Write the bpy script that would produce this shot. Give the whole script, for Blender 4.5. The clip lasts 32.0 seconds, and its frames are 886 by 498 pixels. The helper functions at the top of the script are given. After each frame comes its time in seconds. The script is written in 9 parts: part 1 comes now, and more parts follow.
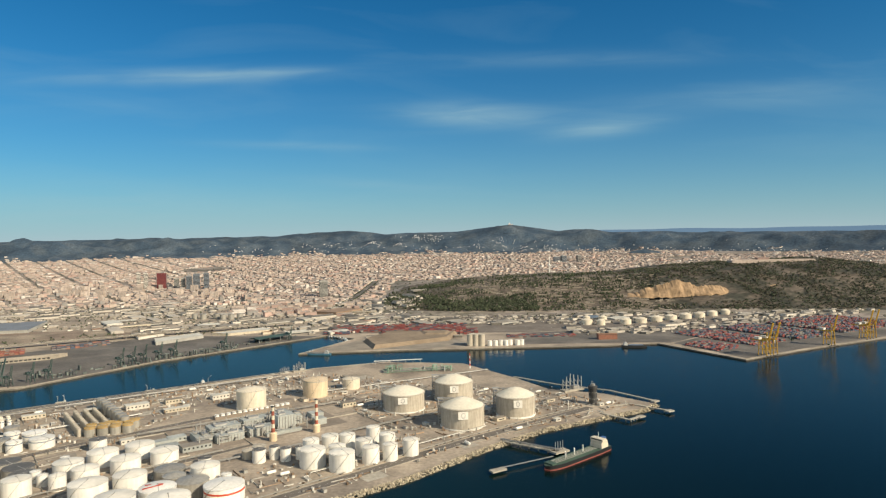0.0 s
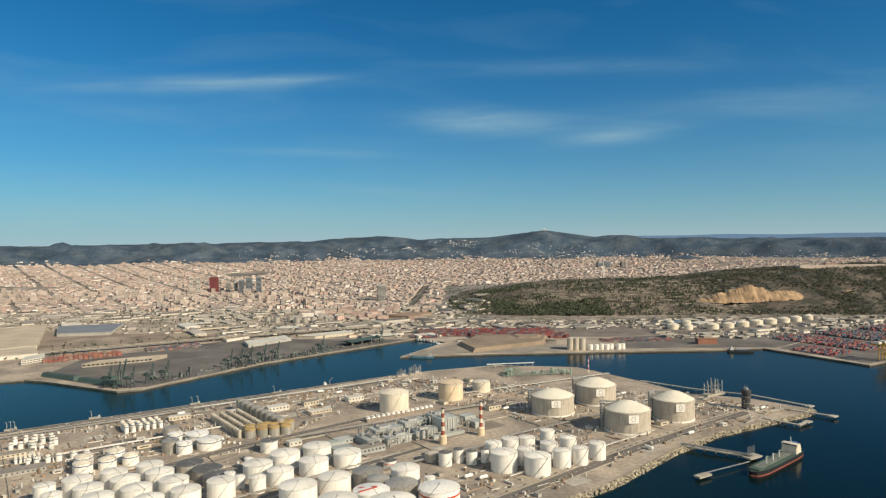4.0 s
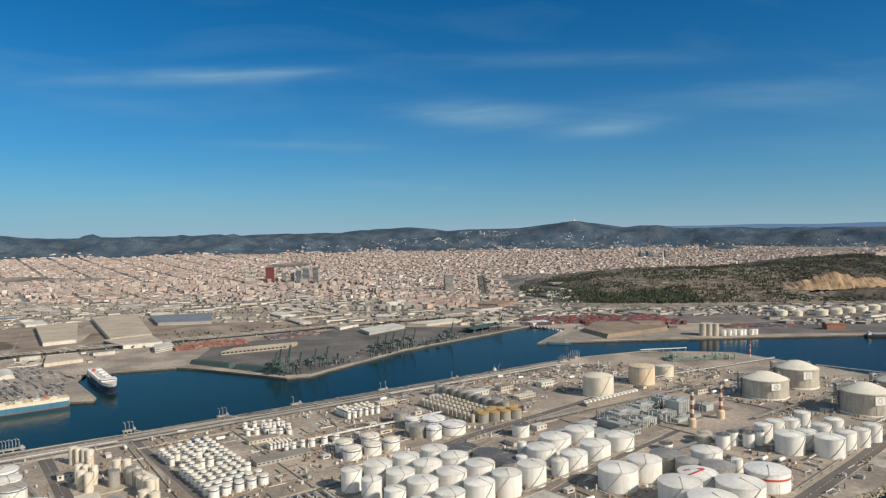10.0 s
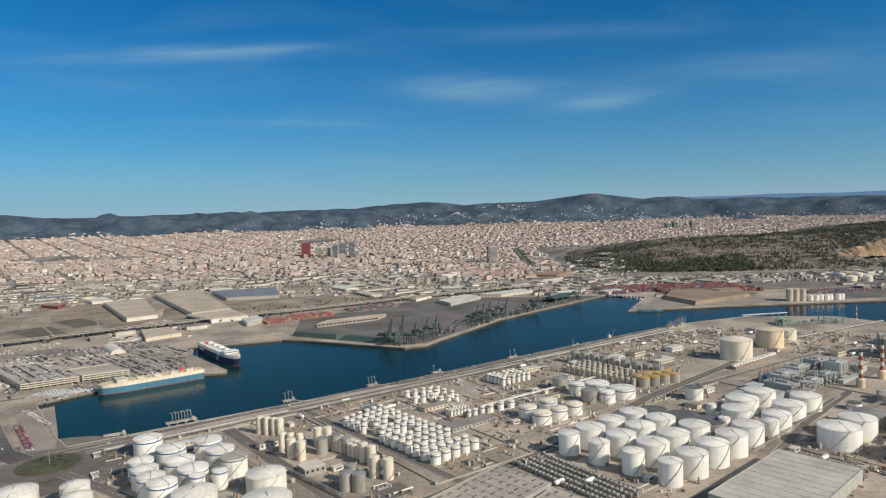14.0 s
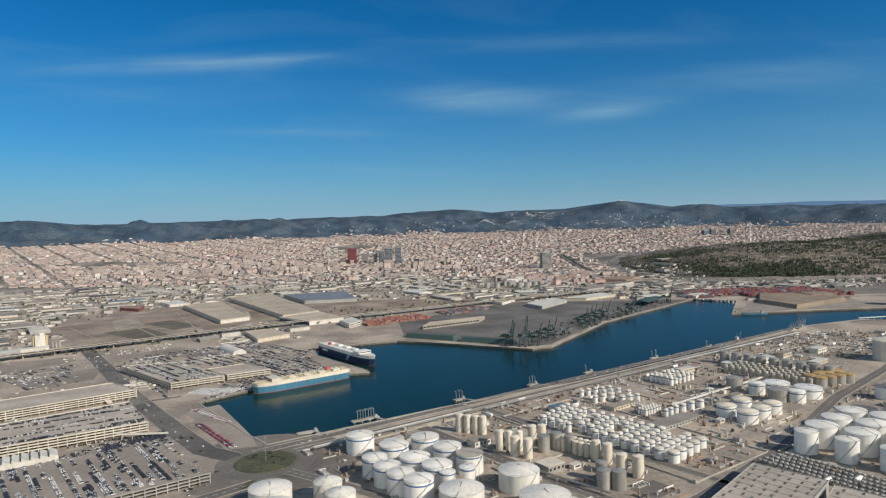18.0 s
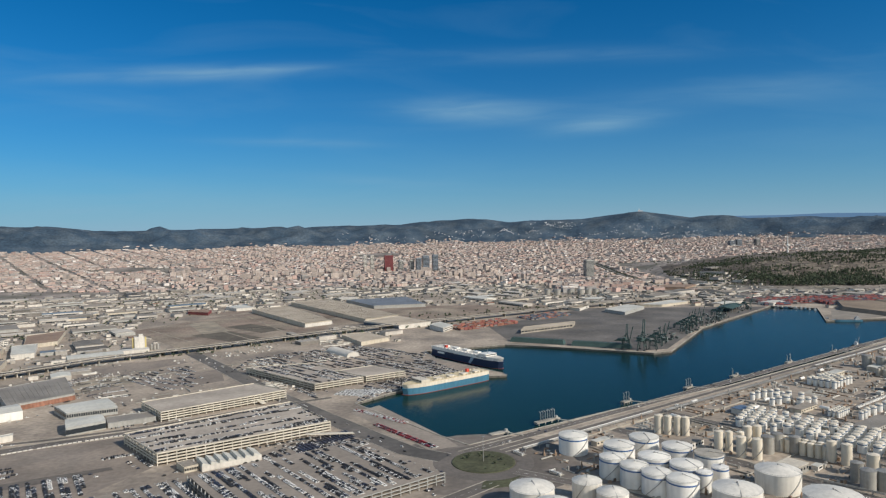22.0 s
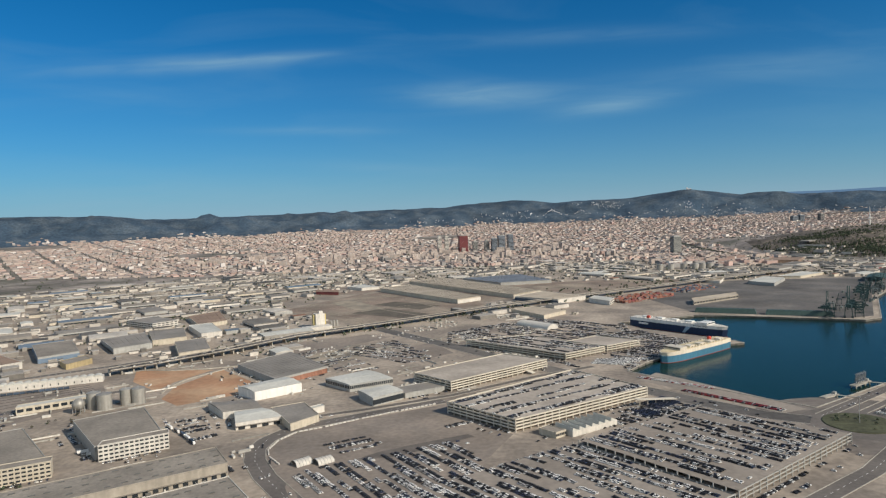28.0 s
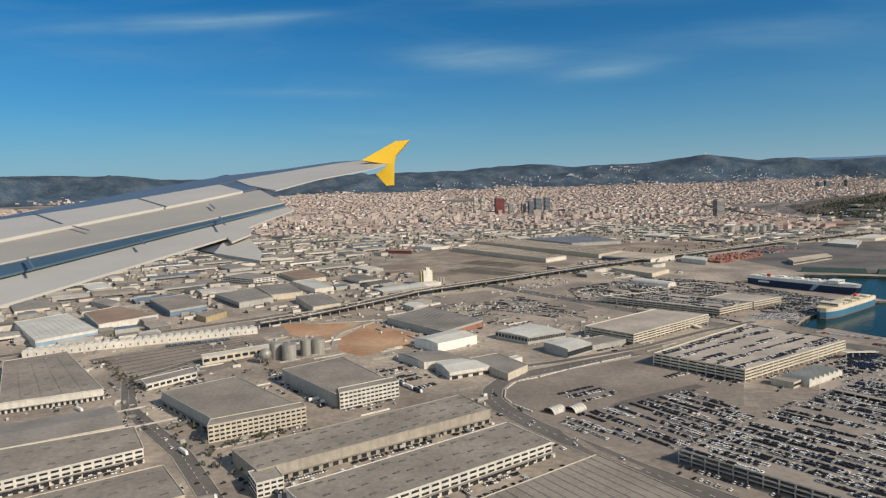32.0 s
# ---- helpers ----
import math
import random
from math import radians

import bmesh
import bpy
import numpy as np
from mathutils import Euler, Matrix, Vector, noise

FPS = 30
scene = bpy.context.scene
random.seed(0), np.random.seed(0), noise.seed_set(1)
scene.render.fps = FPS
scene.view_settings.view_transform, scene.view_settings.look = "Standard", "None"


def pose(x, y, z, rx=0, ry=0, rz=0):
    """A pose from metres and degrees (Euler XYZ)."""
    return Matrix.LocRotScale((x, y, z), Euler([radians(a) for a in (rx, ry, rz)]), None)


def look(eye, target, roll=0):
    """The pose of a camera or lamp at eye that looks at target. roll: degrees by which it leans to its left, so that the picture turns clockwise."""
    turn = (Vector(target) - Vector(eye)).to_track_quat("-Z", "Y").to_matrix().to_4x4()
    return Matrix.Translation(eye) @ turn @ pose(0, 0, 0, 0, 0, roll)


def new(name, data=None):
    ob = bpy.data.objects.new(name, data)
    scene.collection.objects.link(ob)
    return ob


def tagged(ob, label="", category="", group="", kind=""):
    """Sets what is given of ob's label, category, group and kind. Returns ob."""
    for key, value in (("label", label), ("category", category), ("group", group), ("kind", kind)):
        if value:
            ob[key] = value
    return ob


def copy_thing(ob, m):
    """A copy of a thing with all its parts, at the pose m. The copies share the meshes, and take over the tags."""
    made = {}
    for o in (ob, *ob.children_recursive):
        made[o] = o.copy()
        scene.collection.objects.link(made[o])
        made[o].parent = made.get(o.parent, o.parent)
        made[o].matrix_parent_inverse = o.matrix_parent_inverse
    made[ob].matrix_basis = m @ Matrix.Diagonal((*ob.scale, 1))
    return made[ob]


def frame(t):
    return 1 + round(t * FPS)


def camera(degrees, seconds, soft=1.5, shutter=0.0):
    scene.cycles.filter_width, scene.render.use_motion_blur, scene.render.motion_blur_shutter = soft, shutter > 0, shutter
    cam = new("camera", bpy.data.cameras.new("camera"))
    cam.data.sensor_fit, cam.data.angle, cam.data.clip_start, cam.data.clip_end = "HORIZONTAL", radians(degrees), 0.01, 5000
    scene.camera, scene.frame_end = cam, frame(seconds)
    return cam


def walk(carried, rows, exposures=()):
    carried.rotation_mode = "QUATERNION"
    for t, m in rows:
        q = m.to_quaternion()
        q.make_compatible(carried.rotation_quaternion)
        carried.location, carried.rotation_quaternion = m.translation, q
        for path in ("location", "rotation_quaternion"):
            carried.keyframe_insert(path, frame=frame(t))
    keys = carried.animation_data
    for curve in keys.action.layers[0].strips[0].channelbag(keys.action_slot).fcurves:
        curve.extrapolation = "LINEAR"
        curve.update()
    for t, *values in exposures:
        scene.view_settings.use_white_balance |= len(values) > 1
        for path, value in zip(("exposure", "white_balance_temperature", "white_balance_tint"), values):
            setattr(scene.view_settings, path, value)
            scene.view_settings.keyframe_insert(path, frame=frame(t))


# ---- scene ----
cam = camera(67.5, 32.0, 1.25)
# t, x, y, z, yaw, pitch, roll of the window seat on the approach
ROWS = [
    (0, -0.16, -0.17, 192.06, 0.00, -1.22, 0.77),
    (0.5, -18.89, 1.91, 191.24, 0.16, -1.17, 0.73),
    (1, -37.65, 3.89, 190.41, 0.28, -0.93, 0.74),
    (1.5, -56.43, 5.80, 189.58, 0.41, -0.56, 0.76),
    (2, -75.24, 7.65, 188.75, 0.62, -0.46, 0.69),
    (2.5, -94.07, 9.42, 187.91, 0.65, -0.65, 0.73),
    (3, -112.92, 11.14, 187.06, 0.77, -0.60, 0.68),
    (3.5, -131.78, 12.80, 186.21, 0.94, -0.64, 0.71),
    (5.5, -207.33, 19.03, 182.71, 0.89, -0.51, 0.25),
    (6, -226.24, 20.50, 181.81, 0.73, -0.93, 0.31),
    (6.5, -245.14, 21.94, 180.90, 0.65, -1.71, 0.34),
    (7, -264.05, 23.36, 179.98, 0.52, -1.93, 0.59),
    (7.5, -282.96, 24.77, 179.06, 0.62, -1.58, 0.74),
    (8, -301.86, 26.15, 178.12, 0.59, -0.96, 0.63),
    (8.5, -320.76, 27.53, 177.17, 0.58, -0.91, 0.57),
    (9, -339.65, 28.90, 176.21, 0.54, -0.84, 0.64),
    (9.5, -358.53, 30.26, 175.25, 0.53, -1.11, 0.71),
    (10, -377.41, 31.62, 174.27, 0.54, -1.22, 0.81),
    (10.5, -396.27, 32.97, 173.28, 0.45, -1.19, 0.97),
    (11, -415.13, 34.33, 172.28, 0.51, -1.68, 1.09),
    (11.5, -433.97, 35.69, 171.27, 0.49, -1.88, 1.22),
    (12, -452.80, 37.05, 170.26, 0.44, -2.35, 1.33),
    (12.5, -471.61, 38.42, 169.23, 0.42, -2.44, 1.33),
    (13, -490.41, 39.80, 168.19, 0.28, -2.63, 1.44),
    (13.5, -509.19, 41.18, 167.15, 0.11, -2.22, 1.42),
    (14, -527.96, 42.57, 166.10, 0.04, -3.29, 1.61),
    (14.5, -546.71, 43.97, 165.04, -0.11, -3.63, 1.65),
    (16.5, -621.53, 49.67, 160.73, -0.24, -1.59, 1.67),
    (17, -640.19, 51.12, 159.64, 0.06, -1.66, 1.56),
    (17.5, -658.83, 52.57, 158.55, 0.18, -1.57, 1.50),
    (18, -677.45, 54.03, 157.45, 0.46, -2.48, 1.50),
    (18.5, -696.06, 55.50, 156.36, 0.39, -2.81, 1.44),
    (19, -714.64, 56.97, 155.26, 0.42, -3.14, 1.31),
    (19.5, -733.22, 58.44, 154.16, 0.37, -2.59, 1.25),
    (20, -751.77, 59.91, 153.06, 0.36, -1.88, 1.34),
    (20.5, -770.31, 61.38, 151.96, 0.21, -1.94, 1.24),
    (21, -788.83, 62.85, 150.87, 0.10, -2.33, 1.22),
    (21.5, -807.34, 64.31, 149.78, 0.04, -1.72, 1.13),
    (22, -825.83, 65.76, 148.69, 0.05, -1.54, 1.08),
    (22.5, -844.31, 67.19, 147.61, 0.09, -1.71, 1.06),
    (23, -862.78, 68.62, 146.54, 0.16, -1.69, 1.13),
    (23.5, -881.23, 70.02, 145.48, 0.45, -0.85, 1.17),
    (24, -899.68, 71.40, 144.42, 0.81, 0.02, 1.27),
    (24.5, -918.12, 72.75, 143.38, 1.13, -0.35, 1.64),
    (25, -936.55, 74.08, 142.36, 1.50, -0.82, 2.10),
    (25.5, -954.98, 75.37, 141.34, 1.57, -1.27, 2.21),
    (27.5, -1028.65, 80.08, 137.47, 1.20, -2.34, 2.21),
    (28, -1047.07, 81.12, 136.56, 1.03, -2.77, 2.20),
    (28.5, -1065.50, 82.09, 135.67, 0.86, -3.12, 2.15),
    (29, -1083.93, 83.00, 134.80, 0.82, -2.73, 2.07),
    (29.5, -1102.37, 83.82, 133.97, 0.84, -2.37, 2.02),
    (30, -1120.83, 84.57, 133.16, 0.94, -1.77, 1.92),
    (30.5, -1139.29, 85.22, 132.39, 0.99, -2.15, 1.94),
    (31, -1157.78, 85.78, 131.65, 0.72, -2.02, 1.92),
    (31.5, -1176.28, 86.23, 130.95, 0.65, -3.13, 1.87),
    (32, -1194.80, 86.57, 130.28, 0.52, -5.80, 1.68),
]
EXPOSURES = [(0.0, 0.48, 7250, 7), (3.0, 0.45, 7200, 7), (7.0, 0.30, 6650, 9), (12.0, 0.27, 6350, 9), (22.0, 0.19, 6050, 9), (28.0, 0.20, 6250, 9), (32.0, 0.20, 6450, 10)]
walk(cam, [(t, pose(x, y, z, 90 + pitch, roll, yaw)) for t, x, y, z, yaw, pitch, roll in ROWS], EXPOSURES)

# ---- light: clear morning sky, low sun to the right and a little behind ----
SKY_STRENGTH, SKY_TINT, CLOUD, HAZE = 0.055, (0.05, 0.74, 1.20, 1), (4.2, 6.9, 8.6, 1), (5.5, 7.1, 8.6, 1)
SUN_FROM = Vector((0.86, -0.52, 0.62)).normalized()


def make_world():
    world = bpy.data.worlds.new("sky")
    world.use_nodes = True
    scene.world = world
    nt = world.node_tree
    nt.nodes.clear()
    out = nt.nodes.new("ShaderNodeOutputWorld")
    bg = nt.nodes.new("ShaderNodeBackground")
    sky = nt.nodes.new("ShaderNodeTexSky")
    sky.sky_type = "NISHITA"
    sky.sun_disc = False
    sky.sun_elevation = math.asin(SUN_FROM.z)
    sky.sun_rotation = math.atan2(SUN_FROM.x, SUN_FROM.y)
    sky.altitude = 200
    sky.air_density, sky.dust_density, sky.ozone_density = 1.0, 0.2, 3.0
    # keep the sky clean and blue, then lay thin cirrus into it, all at infinity
    tc = nt.nodes.new("ShaderNodeTexCoord")
    sep = nt.nodes.new("ShaderNodeSeparateXYZ")
    nt.links.new(tc.outputs["Generated"], sep.inputs[0])

    def op(kind, a, b=0.0, c=0.0):
        n = nt.nodes.new("ShaderNodeMath")
        n.operation = kind
        for sock, v in zip(n.inputs, (a, b, c)):
            if hasattr(v, "links"):
                nt.links.new(v, sock)
            else:
                sock.default_value = v
        return n.outputs[0]

    ahead = op("MAXIMUM", sep.outputs[1], 0.05)
    u, v = op("DIVIDE", sep.outputs[0], ahead), op("DIVIDE", sep.outputs[2], ahead)

    def wisp_noise(su, sv, scale, detail, lean=0.0):
        comb = nt.nodes.new("ShaderNodeCombineXYZ")
        nt.links.new(op("MULTIPLY", u, su), comb.inputs[0])
        nt.links.new(op("MULTIPLY", op("ADD", v, op("MULTIPLY", u, lean)), sv), comb.inputs[1])
        n = nt.nodes.new("ShaderNodeTexNoise")
        n.inputs["Scale"].default_value, n.inputs["Detail"].default_value, n.inputs["Distortion"].default_value = scale, detail, 0.6
        nt.links.new(comb.outputs[0], n.inputs["Vector"])
        return n.outputs["Fac"]

    def cloud(u0, v0, wu, wv, lean, amount):
        du = op("DIVIDE", op("SUBTRACT", u, u0), wu)
        dv = op("DIVIDE", op("SUBTRACT", op("SUBTRACT", v, v0), op("MULTIPLY", op("SUBTRACT", u, u0), lean)), wv)
        d = op("ADD", op("MULTIPLY", du, du), op("MULTIPLY", dv, dv))
        return op("MULTIPLY", op("POWER", 2.718, op("MULTIPLY", d, -1.0)), amount)

    total = cloud(-0.40, 0.243, 0.20, 0.012, 0.01, 0.40)
    for spec in ((-0.27, 0.247, 0.10, 0.006, 0.03, 0.3), (0.05, 0.178, 0.105, 0.017, -0.05, 0.55), (0.245, 0.158, 0.075, 0.013, 0.10, 0.5), (0.45, 0.20, 0.25, 0.02, 0.06, 0.16),
                 (-0.22, 0.137, 0.12, 0.006, -0.04, 0.22), (0.20, 0.26, 0.2, 0.012, 0.0, 0.16), (-0.5, 0.20, 0.3, 0.02, 0.0, 0.08), (-0.08, 0.075, 0.12, 0.008, -0.08, 0.14), (-0.5, 0.035, 0.4, 0.04, 0.0, 0.34)):
        total = op("ADD", total, cloud(*spec))
    grain = op("MULTIPLY", wisp_noise(3, 26, 2.4, 8, -0.03), 1.7)
    veil = op("MULTIPLY", op("MAXIMUM", op("SUBTRACT", wisp_noise(1.5, 9, 1.6, 6, 0.05), 0.5), 0.0), 0.45)
    fac = op("MINIMUM", op("ADD", op("MULTIPLY", total, grain), veil), 0.8)
    # a thicker white veil is added in the unseen rear half of the sky, to lift the shadows
    fac = op("MAXIMUM", fac, op("MINIMUM", op("MAXIMUM", op("MULTIPLY", sep.outputs[1], -1.6), 0.0), 0.75))
    flat = op("POWER", op("ADD", op("MULTIPLY", sep.outputs[0], sep.outputs[0]), op("MULTIPLY", sep.outputs[1], sep.outputs[1])), 0.5)
    rise = op("DIVIDE", op("MAXIMUM", sep.outputs[2], 0.0), op("MAXIMUM", flat, 0.05))
    tint = nt.nodes.new("ShaderNodeMix")
    tint.data_type, tint.blend_type = "RGBA", "MULTIPLY"
    tint.inputs[0].default_value = 1.0
    nt.links.new(sky.outputs[0], tint.inputs[6])
    tint.inputs[7].default_value = SKY_TINT
    low = op("MULTIPLY", op("POWER", 2.718, op("MULTIPLY", rise, -12.5)), 0.86)
    hz = nt.nodes.new("ShaderNodeMix")
    hz.data_type = "RGBA"
    nt.links.new(low, hz.inputs[0])
    nt.links.new(tint.outputs[2], hz.inputs[6])
    hz.inputs[7].default_value = HAZE
    mixc = nt.nodes.new("ShaderNodeMix")
    mixc.data_type = "RGBA"
    nt.links.new(fac, mixc.inputs[0])
    nt.links.new(hz.outputs[2], mixc.inputs[6])
    mixc.inputs[7].default_value = CLOUD
    # that unseen rear half is brightened further, as fill on sides facing the camera
    fill_glow = nt.nodes.new("ShaderNodeMix")
    fill_glow.data_type = "RGBA"
    nt.links.new(op("MINIMUM", op("MAXIMUM", op("MULTIPLY", op("ADD", sep.outputs[1], 0.12), -1.3), 0.0), 0.8), fill_glow.inputs[0])
    nt.links.new(mixc.outputs[2], fill_glow.inputs[6])
    fill_glow.inputs[7].default_value = (11.0, 11.8, 12.6, 1)
    bg.inputs["Strength"].default_value = SKY_STRENGTH
    nt.links.new(fill_glow.outputs[2], bg.inputs["Color"])
    nt.links.new(bg.outputs[0], out.inputs["Surface"])


make_world()
sun = new("sun", bpy.data.lights.new("sun", "SUN"))
sun.data.energy, sun.data.angle, sun.data.color = 4.5, radians(0.5), (1.0, 0.89, 0.74)
sun.matrix_world = look((0, 0, 900), Vector((0, 0, 900)) - SUN_FROM)


# ---- materials ----
def material(name, color, rough=0.8, metal=0.0, fine=(0.6, 0.25), broad=(0.02, 0.2), bump=0.0, vary=0.0, second=None, streak=0.0, spec=0.4):
    """Base colour varied at two scales (noise per metre, share), with fine relief; vary: change from object to object or island to island."""
    m = bpy.data.materials.new(name)
    m.use_nodes = True
    nt = m.node_tree
    b = nt.nodes["Principled BSDF"]
    b.inputs["Roughness"].default_value, b.inputs["Metallic"].default_value = rough, metal
    b.inputs["Specular IOR Level"].default_value = spec
    tc = nt.nodes.new("ShaderNodeNewGeometry")
    pos = tc.outputs["Position"]

    def noise_at(scale, detail=4.0, stretch=None):
        n = nt.nodes.new("ShaderNodeTexNoise")
        n.inputs["Scale"].default_value, n.inputs["Detail"].default_value = scale, detail
        if stretch:
            mp = nt.nodes.new("ShaderNodeMapping")
            mp.inputs["Scale"].default_value = stretch
            nt.links.new(pos, mp.inputs["Vector"])
            nt.links.new(mp.outputs[0], n.inputs["Vector"])
        else:
            nt.links.new(pos, n.inputs["Vector"])
        return n.outputs["Fac"]

    def mix(kind, fac, a, c):
        n = nt.nodes.new("ShaderNodeMix")
        n.data_type, n.blend_type = "RGBA", kind
        for sock, v in ((n.inputs[0], fac), (n.inputs[6], a), (n.inputs[7], c)):
            if hasattr(v, "links"):
                nt.links.new(v, sock)
            else:
                sock.default_value = v
        return n.outputs[2]

    def ramp(fac, lo, hi, a=0.3, z=0.7):
        n = nt.nodes.new("ShaderNodeMapRange")
        n.inputs[1].default_value, n.inputs[2].default_value = a, z
        n.inputs[3].default_value, n.inputs[4].default_value = lo, hi
        nt.links.new(fac, n.inputs[0])
        return n.outputs[0]

    col = (*color, 1)
    if second:
        col = mix("MIX", ramp(noise_at(second[1], 5), 0, 1, 0.42, 0.6), col, (*second[0], 1))
    for scale, share in (fine, broad):
        if share:
            v = ramp(noise_at(scale), 1 - share, 1 + share)
            comb = nt.nodes.new("ShaderNodeCombineColor")
            for k in range(3):
                nt.links.new(v, comb.inputs[k])
            col = mix("MULTIPLY", 1.0, col, comb.outputs[0])
    if streak:
        v = ramp(noise_at(1.0, 3, (0.5, 0.5, 0.05)), 1 - streak, 1.0, 0.35, 0.6)
        comb = nt.nodes.new("ShaderNodeCombineColor")
        for k in range(3):
            nt.links.new(v, comb.inputs[k])
        col = mix("MULTIPLY", 1.0, col, comb.outputs[0])
    if vary:
        info = nt.nodes.new("ShaderNodeObjectInfo")
        add = nt.nodes.new("ShaderNodeMath")
        add.operation = "ADD"
        nt.links.new(info.outputs["Random"], add.inputs[0])
        nt.links.new(tc.outputs["Random Per Island"], add.inputs[1])
        fr = nt.nodes.new("ShaderNodeMath")
        fr.operation = "FRACT"
        nt.links.new(add.outputs[0], fr.inputs[0])
        v = ramp(fr.outputs[0], 1 - vary, 1 + vary, 0, 1)
        comb = nt.nodes.new("ShaderNodeCombineColor")
        for k in range(3):
            nt.links.new(v, comb.inputs[k])
        col = mix("MULTIPLY", 1.0, col, comb.outputs[0])
    if hasattr(col, "links"):
        nt.links.new(col, b.inputs["Base Color"])
    else:
        b.inputs["Base Color"].default_value = col
    if bump:
        bp = nt.nodes.new("ShaderNodeBump")
        bp.inputs["Strength"].default_value, bp.inputs["Distance"].default_value = bump, 0.3
        nt.links.new(noise_at(fine[0] * 2, 6), bp.inputs["Height"])
        nt.links.new(bp.outputs[0], b.inputs["Normal"])
    return m


M_GROUND = material("dusty_concrete", (0.345, 0.285, 0.222), 0.95, fine=(0.25, 0.22), broad=(0.012, 0.25), second=((0.225, 0.187, 0.15), 0.02))
M_CITYGROUND = material("city_ground", (0.25, 0.212, 0.182), 0.95, fine=(0.05, 0.35), broad=(0.006, 0.3), second=((0.12, 0.11, 0.085), 0.008))
# the wooded range's base colour has the blue of distance haze painted in
M_HILL = material("haze_tinted_pine_range", (0.043, 0.067, 0.096), 1.0, fine=(0.09, 0.28), broad=(0.006, 0.25), second=((0.066, 0.086, 0.106), 0.012), spec=0.1)
M_MONT = material("scrubby_hillside", (0.042, 0.042, 0.031), 0.95, fine=(0.08, 0.4), broad=(0.01, 0.35), second=((0.088, 0.071, 0.055), 0.02))
M_DRYSLOPE = material("dry_terraced_slope", (0.080, 0.066, 0.052), 0.95, fine=(0.08, 0.35), broad=(0.01, 0.3), second=((0.135, 0.108, 0.082), 0.03))
M_WATER = material("harbour_water", (0.0035, 0.0135, 0.0125), 0.16, fine=(0.35, 0.0), broad=(0.004, 0.2), bump=0.3, spec=0.075)


def tone_water_east(m, stops):
    """Water colour by easting: turbid basin, blue harbour, then a darker sea with the weaker sky reflection painted in.
    """
    nt = m.node_tree
    b = nt.nodes["Principled BSDF"]
    geo, sep = nt.nodes.new("ShaderNodeNewGeometry"), nt.nodes.new("ShaderNodeSeparateXYZ")
    nt.links.new(geo.outputs["Position"], sep.inputs[0])
    last = None
    for (x0, x1), colour in stops:
        ramp, mix = nt.nodes.new("ShaderNodeMapRange"), nt.nodes.new("ShaderNodeMix")
        ramp.interpolation_type = "SMOOTHSTEP"
        ramp.inputs[1].default_value, ramp.inputs[2].default_value = x0, x1
        nt.links.new(sep.outputs[0], ramp.inputs[0])
        mix.data_type = "RGBA"
        nt.links.new(ramp.outputs[0], mix.inputs[0])
        mix.inputs[6].default_value = mix.inputs[7].default_value = (*colour, 1)
        if last:
            nt.links.new(last, mix.inputs[6])
        last = mix.outputs[2]
    nt.links.new(last, b.inputs["Base Color"])


tone_water_east(M_WATER, [((-1000, -900), (0.0072, 0.0265, 0.0225)), ((-880, -480), (0.0050, 0.0190, 0.0200)), ((-300, 250), (0.0013, 0.0056, 0.0056))])
M_SHIPGREY = material("dull_white_ship_paint", (0.42, 0.42, 0.41), 0.6, fine=(0.4, 0.1), broad=(0.1, 0.12), vary=0.3)
M_QUAYWALL = material("stained_quay_wall", (0.15, 0.135, 0.115), 0.95, fine=(0.3, 0.25), broad=(0.03, 0.25), streak=0.2)
M_ASPHALT = material("worn_asphalt", (0.130, 0.113, 0.098), 0.9, fine=(0.4, 0.15), broad=(0.03, 0.2))
M_QUAY = material("quay_concrete", (0.33, 0.30, 0.25), 0.9, fine=(0.3, 0.2), broad=(0.03, 0.2))
M_WHITE = material("white_tank_paint", (0.73, 0.70, 0.64), 0.45, fine=(0.3, 0.05), broad=(0.05, 0.06), streak=0.12, vary=0.06)
M_CREAM = material("cream_tank_paint", (0.65, 0.575, 0.455), 0.5, fine=(0.3, 0.05), broad=(0.05, 0.06), streak=0.14, vary=0.06)
M_LNG = material("grey_tank_concrete", (0.46, 0.41, 0.335), 0.85, fine=(0.4, 0.08), broad=(0.06, 0.08), streak=0.22)
M_GREYTANK = material("bare_metal_tank", (0.36, 0.34, 0.30), 0.5, 0.3, fine=(0.5, 0.08), broad=(0.05, 0.1), streak=0.2, vary=0.15)
M_DARKROOF = material("dark_floating_roof", (0.10, 0.10, 0.10), 0.8, fine=(0.3, 0.2), broad=(0.05, 0.2))
M_ROOFDUST = material("dusty_tank_roof", (0.65, 0.615, 0.545), 0.6, fine=(0.3, 0.08), broad=(0.06, 0.14), vary=0.06)
M_OFFWHITE = material("off_white_tank_paint", (0.68, 0.635, 0.555), 0.5, fine=(0.3, 0.05), broad=(0.05, 0.08), streak=0.14, vary=0.05)
M_RUSTRED = material("faded_red_paint", (0.30, 0.085, 0.055), 0.7, fine=(0.3, 0.15), broad=(0.05, 0.15), streak=0.2)
M_TANTANK = material("warm_tan_tank_paint", (0.62, 0.49, 0.34), 0.55, fine=(0.3, 0.06), broad=(0.05, 0.1), streak=0.16)
M_BLUE = material("blue_paint", (0.05, 0.11, 0.25), 0.5, fine=(0.3, 0.1), broad=(0.05, 0.1))
M_RED = material("red_paint", (0.50, 0.07, 0.04), 0.5, fine=(0.3, 0.1), broad=(0.05, 0.1))
M_DOME = material("pale_dome_concrete", (0.62, 0.57, 0.47), 0.8, fine=(0.4, 0.08), broad=(0.06, 0.1))
